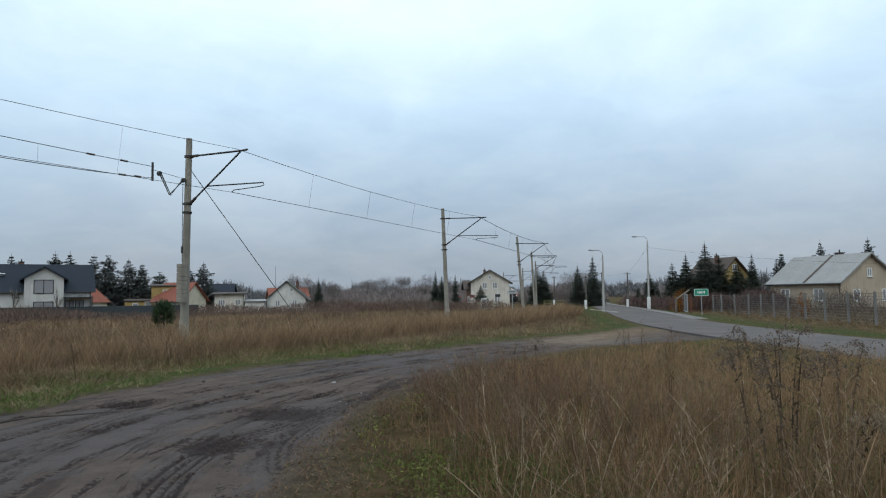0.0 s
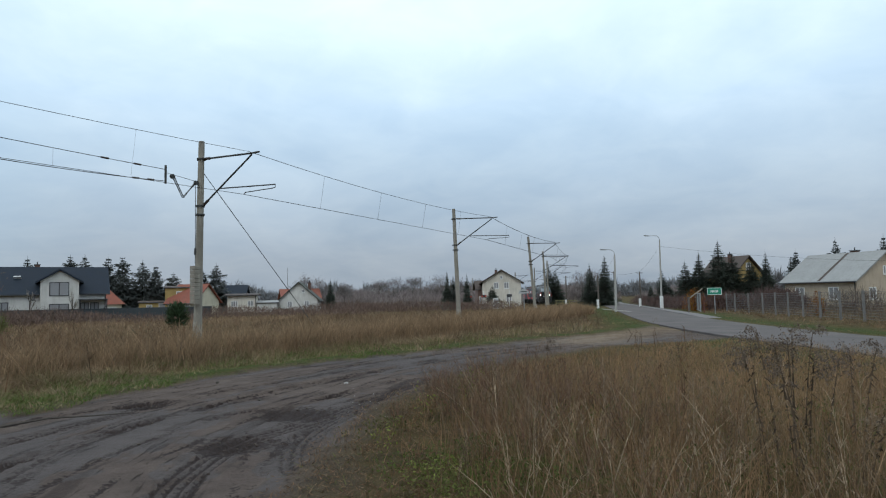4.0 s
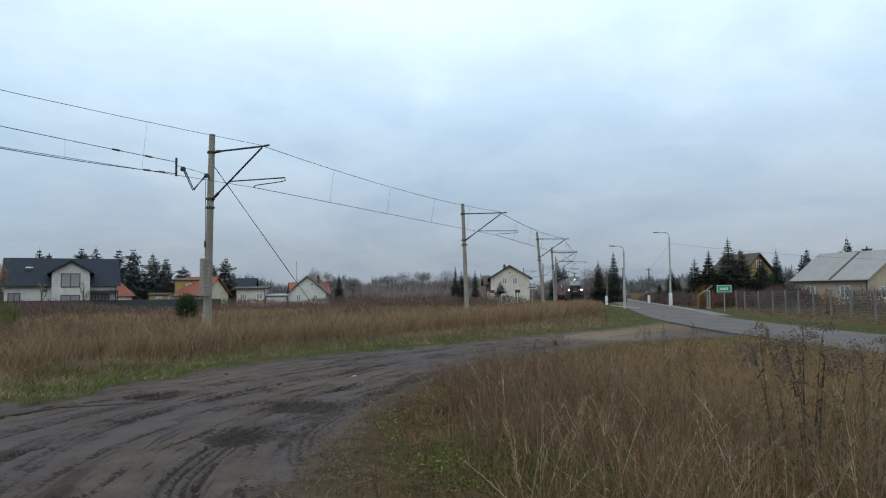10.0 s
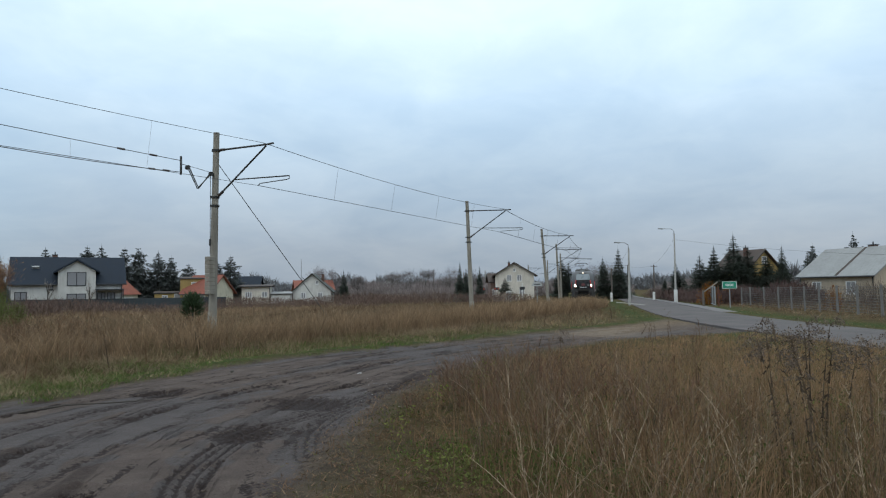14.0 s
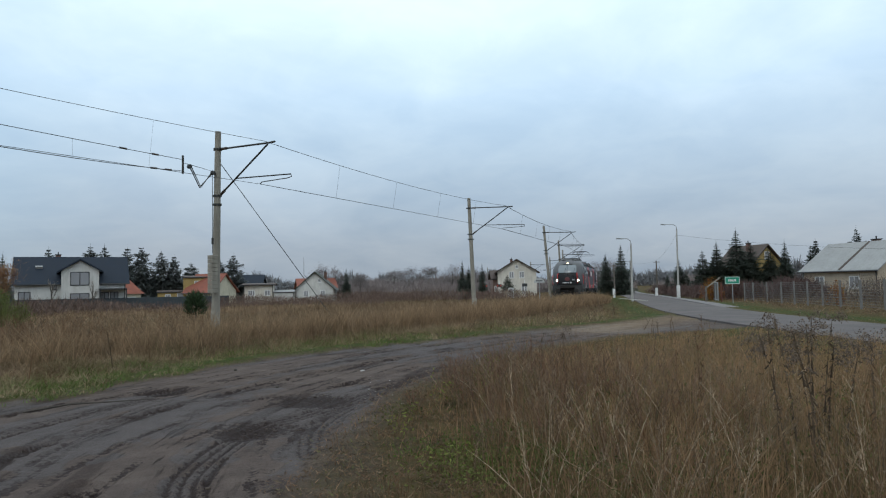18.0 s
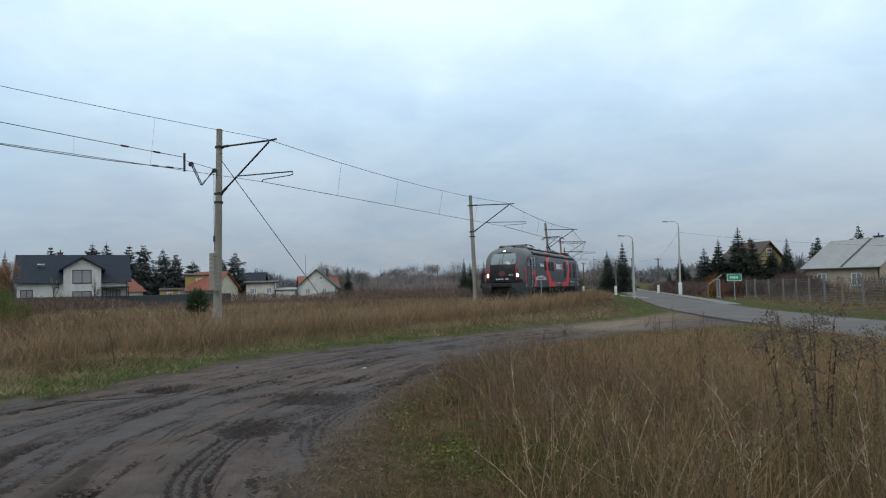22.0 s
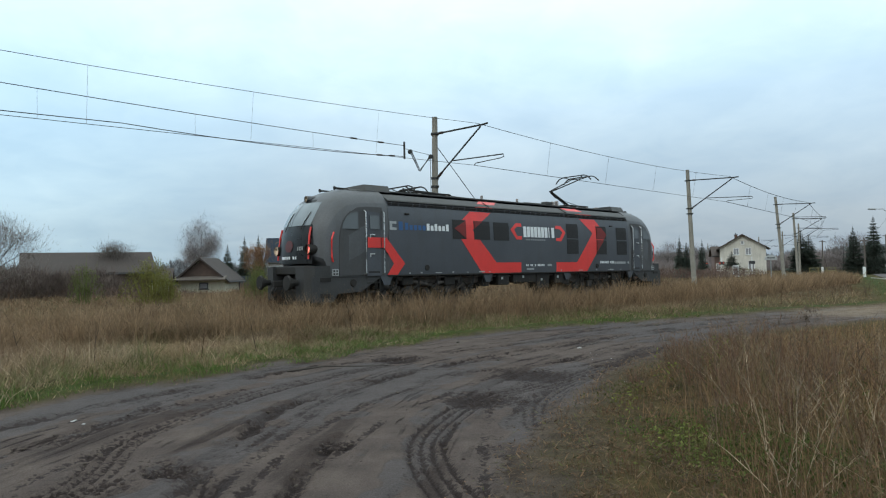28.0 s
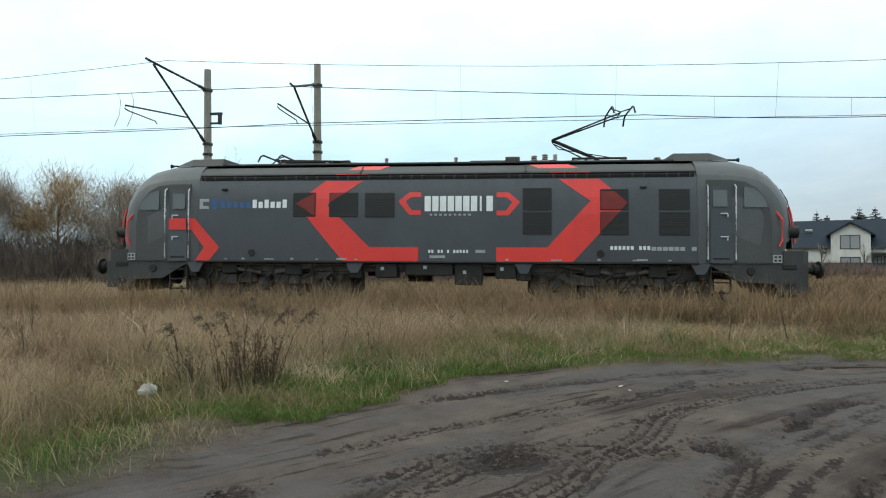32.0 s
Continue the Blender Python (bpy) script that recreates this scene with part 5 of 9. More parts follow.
# ---------------------------------------------------------------- overhead line
CONCRETE = mat("mast_concrete", (0.30, 0.275, 0.23), 0.85, var=0.3, scale=1.6, fine=26, bump=0.25, stain=0.5)
IRON = mat("line_iron", (0.055, 0.055, 0.052), 0.6, 0.4, var=0.35, scale=6, fine=40)
WIRE = mat("line_wire", (0.045, 0.045, 0.045), 0.5, 0.5, var=0.2, scale=6, fine=40, bump=0)
PORCELAIN = mat("line_insulator", (0.05, 0.035, 0.03), 0.3, var=0.2, scale=9, fine=30, bump=0)
MAST_S = [18.75, 42.3, 66.0, 89.0, 113.0, 138.0, 163.0, 188.0, 213.0, 240.0]
MAST_OFF = {18.75: -2.78, 42.3: -2.5, 66.0: -2.22, 89.0: -3.1}
LEAN = {18.75: -1.3, 42.3: 1.6, 66.0: 3.6, 89.0: 2.0}


def make_mast(s, off=-2.6, top=7.85, lean=0.0, arm=True, tip_z=7.03, tip_off=0.25, contact_off=1.1, label="", shift=0.0):
    """A tapered concrete mast with its cantilever. Local x runs towards the track, y back along the line."""
    p, h = rail(s, off)
    g = float(ground_z(p.x, p.y)) - 0.25
    base = Vector((p.x, p.y, g))
    m = thing("catenary_mast", Matrix.Translation(base) @ pose(0, 0, 0, 0, 0, math.degrees(h) + 90), label or "weathered concrete catenary mast with a steel cantilever", "mast", "catenary masts")
    up = p.z - g
    tilt = pose(0, 0, 0, 0, -lean, 0)
    bm = bmesh.new()
    rod(bm, (0, 0, 0.5), tilt @ Vector((0, 0, top + up)), 0.165, 0.115, 14)
    part("pole", bm, CONCRETE, m, "grey-brown stained concrete pole", True)
    bm = bmesh.new()
    rod(bm, (0, 0, 0.0), (0, 0, 1.15), 0.195, 0.174, 10)
    part("footing", bm, mat("footing_concrete", (0.36, 0.33, 0.28), 0.85, var=0.3, scale=3, fine=25, bump=0.3, stain=0.4), m, "pale concrete footing")
    for z in (top - 0.72, 5.25, 4.9):
        bm = bmesh.new()
        q = tilt @ Vector((0, 0, z + up))
        rod(bm, (q.x, q.y, q.z - 0.04), (q.x, q.y, q.z + 0.04), 0.17, 0.17, 12)
        box(bm, (q.x, q.y, q.z), (0.46, 0.08, 0.06), bevel=0.01)
        part("clamp", bm, IRON, m)
    if not arm:
        return m, base, up
    a0 = tilt @ Vector((0.14, 0, top - 0.72 + up))
    tip = Vector((tip_off - off, shift, tip_z + up))
    low = tilt @ Vector((0.14, 0, 5.25 + up))
    bm = bmesh.new()
    tube(bm, [a0, a0.lerp(tip, 0.12), tip.lerp(a0, 0.0), tip + Vector((0.3, 0, 0.01))], 0.038, 7)
    part("tie_tube", bm, IRON, m)
    bm = bmesh.new()
    tube(bm, [low, low.lerp(tip, 0.97)], 0.036, 7)
    part("strut", bm, IRON, m)
    for q, d in ((a0, (tip - a0).normalized()), (low, (tip - low).normalized())):
        bm = bmesh.new()
        for k in range(4):
            rod(bm, q + d * (0.12 + k * 0.07), q + d * (0.165 + k * 0.07), 0.062, 0.05, 8)
        part("insulator", bm, PORCELAIN, m)
    j = low.lerp(tip, 0.34)
    end = Vector((contact_off + 0.25 - off, shift, 5.72 + up))
    bm = bmesh.new()
    tube(bm, [j, end], 0.026, 6)
    part("registration_arm", bm, IRON, m)
    bm = bmesh.new()
    tube(bm, [end, end + Vector((0.03, 0, -0.10)), end + Vector((-0.15, 0.0, -0.13)), Vector((contact_off - 1.25 - off, shift, 5.57 + up)), Vector((contact_off - 1.35 - off, shift, 5.5 + up))], 0.018, 6)
    part("steady_arm", bm, IRON, m)
    return m, base, up


for s in MAST_S:
    make_mast(s, MAST_OFF.get(s, -2.6), lean=LEAN.get(s, 0.0), tip_off=-0.25 if s == 89.0 else 0.25)
MAST_A = make_mast(-8.6, tip_z=7.38, tip_off=0.05, shift=-0.45, label="weathered concrete catenary mast with a blue box and a bracket")
make_mast(-4.6, tip_z=6.55, tip_off=-0.3, contact_off=0.75, top=7.9)
make_mast(-33.0, tip_z=7.2)


def make_wires():
    def wire(name, pts, r, label):
        bm = bmesh.new()
        tube(bm, pts, r, 5)
        return tagged(part(name, bm, WIRE), label, "wire", "overhead wires")

    def sag(a, b, drop, n=10):
        return [a.lerp(b, k / n) - Vector((0, 0, drop * 4 * (k / n) * (1 - k / n))) for k in range(n + 1)]

    sup = [-33.0, -8.6] + MAST_S
    up_z = lambda s: 7.4 if s == -8.6 else 7.12
    for a, b in zip(sup, sup[1:]):
        A, B = rail(a, 0, up_z(a))[0], rail(b, 0, up_z(b))[0]
        low = lambda s: 5.36 if s < -5 else 5.5
        ca, cb = rail(a, -0.25, low(a))[0], rail(b, -0.25, low(b))[0]
        r = 0.009 if b < 30 else (0.012 if b < 60 else 0.02)
        line = sag(A, B, 0.3)
        w = wire("messenger_wire", line, r, "thin dark messenger wire over the track")
        con = [ca.lerp(cb, k / 8) for k in range(9)]
        wire("contact_wire", con, r, "dark contact wire over the track")
        if b < 120:
            n = max(2, round((b - a) / 4.6))
            for k in range(1, n):
                t = k / n
                top = A.lerp(B, t) - Vector((0, 0, 0.3 * 4 * t * (1 - t)))
                bot = ca.lerp(cb, t)
                bm = bmesh.new()
                tube(bm, [top, bot], 0.0032 if b < 40 else 0.006, 4)
                part("dropper", bm, WIRE, w)
    # the second run of wires, tied off at the near mast
    p1, h1 = rail(18.75, -2.6)
    back = Vector((math.cos(h1), math.sin(h1), 0))
    anchor = Vector((p1.x, p1.y, 0)) + back * 1.65
    m_hi, m_lo = Vector((anchor.x, anchor.y, 6.52)), Vector((anchor.x, anchor.y, 6.08))
    t1, t2, t3 = rail(-4.6, -0.3, 6.55)[0], rail(-8.6, -0.2, 6.5)[0], rail(-33, 0.0, 7.0)[0]
    line = sag(m_hi, t1, 0.1) + sag(t1, t2, 0.0, 2)[1:] + sag(t2, t3, 0.15)[1:]
    w = wire("messenger_wire", line, 0.012, "messenger wire tied off at the mast")
    c1, c2, c3 = rail(-4.6, -0.6, 5.48)[0], rail(-8.6, -0.5, 5.36)[0], rail(-33, -0.2, 5.25)[0]
    mid = rail(6.0, -0.9, 5.62)[0]
    con = sag(m_lo, mid, 0.14) + sag(mid, c1, 0.0, 4)[1:] + [c2, c3]
    wire("contact_wire", con, 0.013, "contact wire tied off at the mast")
    for k in (2, 4, 6, 8):
        top, bot = line[k], con[min(k + 1, len(con) - 1)]
        bm = bmesh.new()
        tube(bm, [top, Vector((top.x, top.y, bot.z + 0.03))], 0.0035, 4)
        part("dropper", bm, WIRE, w)
    # loops between the two runs at the far mast
    for d in (0.0, 0.45):
        bm = bmesh.new()
        a, b = rail(-9.9 - d, -0.2, 6.5)[0], rail(-10.2 - d, -0.45, 5.5)[0]
        tube(bm, [a, a.lerp(b, 0.3) + Vector((0.25, 0.1, 0)), a.lerp(b, 0.7) + Vector((0.25, 0.1, 0)), b], 0.009, 5)
        part("jumper_loop", bm, WIRE, w)
    # tensioning gear: yoke, wheel arms, rope and concrete weights
    gear = thing("tension_gear", Matrix.Identity(4), "wire tensioner with concrete counterweights hanging at a mast", "tensioner")
    side = Vector((-back.y, back.x, 0))
    bm = bmesh.new()
    tube(bm, [anchor + Vector((0, 0, 5.98)), anchor + Vector((0, 0, 6.68))], 0.045, 6)
    part("yoke", bm, IRON, gear)
    for d, zz in ((back * 1.35, 6.3), (back * 0.25, 6.2)):
        bm = bmesh.new()
        q = Vector((p1.x, p1.y, zz)) + d
        rod(bm, q - side * 0.05, q + side * 0.05, 0.09, 0.09, 12)
        part("pulley", bm, IRON, gear)
    elbow = Vector((p1.x, p1.y, 5.55)) + back * 0.85
    for dz in (0.0, 0.07):
        bm = bmesh.new()
        tube(bm, [Vector((p1.x, p1.y, 6.3 + dz * 0.3)) + back * (1.35 - dz), elbow + back * (0.05 - dz), Vector((p1.x, p1.y, 6.2)) + back * (0.25 + dz)], 0.022, 6)
        part("lever", bm, IRON, gear)
    bm = bmesh.new()
    tube(bm, [anchor + Vector((0, 0, 6.4)), Vector((p1.x, p1.y, 6.25)) + back * 0.15], 0.01, 5)
    rope = Vector((p1.x, p1.y, 0)) + back * 0.32 + side * 0.05
    tube(bm, [rope + Vector((0, 0, 6.3)), rope + Vector((0, 0, 3.0))], 0.012, 5)
    part("rope", bm, WIRE, gear)
    bm = bmesh.new()
    rod(bm, rope + Vector((0, 0, 3.35)), rope + Vector((0, 0, 3.6)), 0.045, 0.045, 8)
    part("turnbuckle", bm, IRON, gear)
    for k in range(9):
        bm = bmesh.new()
        box(bm, rope + Vector((0, 0, 1.52 + k * 0.165)), (0.28, 0.28, 0.155), (0, 0, math.degrees(h1)), 0.012)
        part("weight", bm, CONCRETE, gear)
    # guy wire behind the near mast
    bm = bmesh.new()
    tube(bm, [Vector((p1.x, p1.y, 6.75)), rail(26.2, -2.6, -0.3)[0]], 0.016, 5)
    rod(bm, rail(26.2, -2.6, -0.35)[0], rail(26.0, -2.6, -0.05)[0], 0.03, 0.03, 6)
    g = tagged(part("guy_wire", bm, WIRE), "taut steel guy wire from mast to ground", "wire")
    # dark insulator beads on the tied-off wires
    for k, (a, b) in enumerate(((line[0], line[2]), (con[0], con[2]))):
        for t in (0.25, 0.55):
            bm = bmesh.new()
            q, d = a.lerp(b, t), (b - a).normalized()
            rod(bm, q, q + d * 0.28, 0.035, 0.035, 8)
            part("bead", bm, PORCELAIN, gear)
    # blue box and pulley bracket on the far mast
    bxp = MAST_A[1]
    blue = mat("box_blue", (0.03, 0.10, 0.36), 0.5, var=0.2, scale=4, fine=30)
    ob = quick("switch_box", blue, MAST_A[0], [((0.05, 0.34, 1.2), (0.32, 0.3, 0.55))], label="blue steel switch box", bevel=0.02)
    quick("bracket", IRON, MAST_A[0], [((0.0, 0.28, 6.85), (0.1, 0.5, 0.08)), ((0.0, 0.45, 6.68), (0.08, 0.12, 0.4)), ((0.0, 0.28, 6.52), (0.08, 0.45, 0.06))])


make_wires()


# ---------------------------------------------------------------- houses
def render_mat(name, col, **k):
    return mat(name, col, 0.88, var=0.18, scale=0.8, fine=30, bump=0.12, stain=0.3, **k)


FRAME_WHITE = mat("frame_white", (0.72, 0.72, 0.70), 0.5, var=0.1, scale=5, fine=30, bump=0.02)
FRAME_DARK = mat("frame_dark", (0.035, 0.035, 0.038), 0.5, var=0.2, scale=5, fine=30, bump=0.02)
HOUSE_GLASS = glass("house_glass", (0.26, 0.26, 0.27), 0.10, 0.98)
CHIMNEY = mat("chimney_brick", (0.16, 0.09, 0.07), 0.9, var=0.35, scale=4, fine=25, bump=0.4)


def gable_prism(bm, L, W, eave, ridge, z0=0.0):
    """Walls of a gabled house: ridge along x."""
    pts = [(-W / 2, z0), (W / 2, z0), (W / 2, eave), (0, ridge), (-W / 2, eave)]
    loft(bm, [[(x, y, z) for y, z in pts] for x in (-L / 2, L / 2)])


def roof_slabs(bm, L, W, eave, ridge, over=0.45, thick=0.16):
    s = (ridge - eave) / (W / 2)
    e = W / 2 + over
    ez = eave - s * over
    prof = [(-e, ez), (0, ridge), (e, ez), (e, ez + thick), (0, ridge + thick * 1.15), (-e, ez + thick)]
    loft(bm, [[(x, y, z) for y, z in prof] for x in (-L / 2 - over, L / 2 + over)])


def add_window(house, face, u, z, w, h, L, W, frame=FRAME_WHITE, bars=1, sill=True):
    """A framed window set on a wall: face f (front), r or l (gable ends)."""
    def put(a, out, c):
        if face == "f":
            return (a, -W / 2 - out, c)
        if face == "r":
            return (L / 2 + out, a, c)
        return (-L / 2 - out, -a, c)

    def slab(a0, a1, c0, c1, o0, o1):
        bm_ = bmesh.new()
        p, q = put(a0, o0, c0), put(a1, o1, c1)
        c = [(x + y) / 2 for x, y in zip(p, q)]
        s = [abs(x - y) for x, y in zip(p, q)]
        box(bm_, c, s)
        return bm_

    bm = bmesh.new()
    t = 0.09

    def ring(inset, out):
        a, b, c, d = u - w / 2 + inset, u + w / 2 - inset, z + inset, z + h - inset
        return [put(a, out, c), put(b, out, c), put(b, out, d), put(a, out, d)]

    loft(bm, [ring(t, 0.003), ring(0, 0.003), ring(0, 0.06), ring(t, 0.06), ring(t, 0.003)], caps=False)
    bmesh.ops.remove_doubles(bm, verts=bm.verts[:], dist=1e-5)
    win = part("window", bm, frame, house, "framed window")
    for k in range(1, bars + 1):
        a = u - w / 2 + w * k / (bars + 1)
        part("glazing_bar", slab(a - t / 2, a + t / 2, z + t, z + h - t, 0.023, 0.055), frame, win)
    part("pane", slab(u - w / 2 + t, u + w / 2 - t, z + t, z + h - t, 0.004, 0.022), HOUSE_GLASS, win)
    if sill:
        part("sill", slab(u - w / 2 - 0.08, u + w / 2 + 0.08, z - 0.07, z - 0.005, 0.003, 0.14), frame, win)
    return win


def make_house(at, yaw, L, W, eave, ridge, wall, roof, label, windows=(), chimney=None, frame=FRAME_WHITE, z0=-0.6, over=0.45, gutter=True):
    h = thing("house", Matrix.Translation(at) @ pose(0, 0, 0, 0, 0, yaw), label, "house")
    bm = bmesh.new()
    gable_prism(bm, L, W, eave, ridge - 0.03, z0)
    part("wall", bm, wall, h)
    bm = bmesh.new()
    roof_slabs(bm, L, W, eave, ridge, over)
    part("roof", bm, roof, h)
    if gutter:
        s = (ridge - eave) / (W / 2)
        for sy in (-1, 1):
            y, z = sy * (W / 2 + over + 0.03), eave - s * over + 0.04
            quick("gutter", FRAME_DARK, h, rods=[((-L / 2 - over, y, z), (L / 2 + over, y, z), 0.07)])
        quick("downpipe", FRAME_DARK, h, rods=[((L / 2 - 0.1, -W / 2 - 0.08, z0), (L / 2 - 0.1, -W / 2 - 0.08, eave - 0.1), 0.05)])
    for w in windows:
        add_window(h, *w[:5], L, W, frame, *(w[5:] or (1,)))
    if chimney:
        cx, cy, cz, cw = chimney
        c = quick("chimney", CHIMNEY, h, [((cx, cy, cz - 0.8), (cw, cw * 0.8, 2.0))], label="chimney stack")
        quick("chimney_cap", FRAME_DARK, c, [((cx, cy, cz + 0.24), (cw * 1.2, cw, 0.08))], [((cx, cy, cz + 0.25), (cx, cy, cz + 0.6), 0.07)])
    return h


ROOF_DARK = mat("roof_anthracite", (0.022, 0.030, 0.044), 0.75, var=0.2, scale=1.2, fine=24, bump=0.3, spec=0.2)
ROOF_ORANGE = mat("roof_orange", (0.25, 0.074, 0.045), 0.75, var=0.25, scale=1.5, fine=18, bump=0.35, stain=0.2)
ROOF_GREY = mat("roof_corrugated", (0.31, 0.31, 0.305), 0.75, var=0.18, scale=0.7, fine=16, bump=0.3, stain=0.35)
ROOF_BROWN = mat("roof_brown", (0.075, 0.052, 0.042), 0.75, var=0.3, scale=1.5, fine=18, bump=0.35)
WALL_WHITE = render_mat("wall_white", (0.62, 0.605, 0.57))
WALL_CREAM = render_mat("wall_cream", (0.62, 0.565, 0.43))
WALL_GREY = render_mat("wall_grey", (0.47, 0.385, 0.29))
WALL_YELLOW = render_mat("wall_yellow", (0.37, 0.26, 0.095))
TIMBER = mat("grey_timber", (0.15, 0.125, 0.105), 0.85, var=0.35, scale=3, fine=25, bump=0.3)


def gz(x, y):
    return float(ground_z(x, y))


def house_anthracite():
    """White house with a steep dark roof and a wide cross gable."""
    L, W = 12.0, 8.6
    h = make_house((-51.6, 83.3, gz(0, 83)), 31.5, L, W, 3.5, 6.65, WALL_WHITE, ROOF_DARK, "white rendered house with anthracite roof and cross gable", (("f", -5.0, 0.9, 1.3, 1.5), ("f", -1.9, 2.6, 0.55, 0.7, 0), ("f", -1.8, 0.4, 0.6, 0.9, 0)), (-1.6, 0.4, 6.9, 0.6), FRAME_DARK)
    # cross gable towards the field
    bm = bmesh.new()
    pts = [(-1.15, -0.6), (2.95, -0.6), (2.95, 4.9), (0.9, 6.15), (-1.15, 4.9)]
    loft(bm, [[(x, y, z) for x, z in pts] for y in (-W / 2 - 0.7, 0.0)])
    g = part("gable_wing", bm, WALL_WHITE, h, "projecting white gable")
    bm = bmesh.new()
    prof = [(-1.65, 4.60), (0.9, 6.18), (3.45, 4.60), (3.45, 4.80), (0.9, 6.40), (-1.65, 4.80)]
    loft(bm, [[(x, y, z) for x, z in prof] for y in (-W / 2 - 1.15, 0.2)])
    part("gable_roof", bm, ROOF_DARK, h)
    for z, hh in ((3.05, 1.7), (0.6, 1.5)):
        add_window(h, "f", 0.85, z, 2.1, hh, L, W + 1.4, FRAME_DARK, 1, False)
    for u in (3.6, 4.7):
        add_window(h, "f", u, 0.1, 0.95, 2.1, L, W, FRAME_DARK, 1, False)
    quick("porch_roof", FRAME_DARK, h, [((4.5, -W / 2 - 0.8, 2.55), (3.2, 1.7, 0.14))])
    quick("porch_post", FRAME_DARK, h, [((6.0, -W / 2 - 1.5, 0.9), (0.14, 0.14, 3.2))])
    quick("porch_post", FRAME_DARK, h, [((3.05, -W / 2 - 1.5, 0.9), (0.14, 0.14, 3.2))])
    sk = quick("skylight", FRAME_WHITE, h, [((-3.6, -2.0, 5.28), (0.8, 1.0, 0.10), (-36.3, 0, 0))])
    return h


def house_corrugated():
    """Old cottage with a pale corrugated roof beside the road."""
    L, W = 9.64, 8.4
    h = make_house((45.27, 76.5, -0.55), -72.3, L, W, 2.88, 5.81, WALL_GREY, ROOF_GREY, "old grey rendered cottage with a pale corrugated roof", (("f", -2.6, 0.75, 1.3, 1.35), ("f", 2.0, 0.75, 1.3, 1.35), ("r", 0.0, 3.35, 0.7, 0.95), ("r", -2.0, 0.7, 1.0, 1.3), ("r", 2.2, 0.7, 1.0, 1.3)), (0.9, 0.4, 5.95, 0.75))
    # joint between the two roof halves
    bm = bmesh.new()
    s = math.degrees(math.atan2(2.93, 4.2))
    box(bm, (0.4, -2.3, 4.205 + 0.17), (0.35, 5.6, 0.05), (s, 0, 0))
    part("roof_valley", bm, ROOF_BROWN, h, "rusty brown roof joint")
    return h


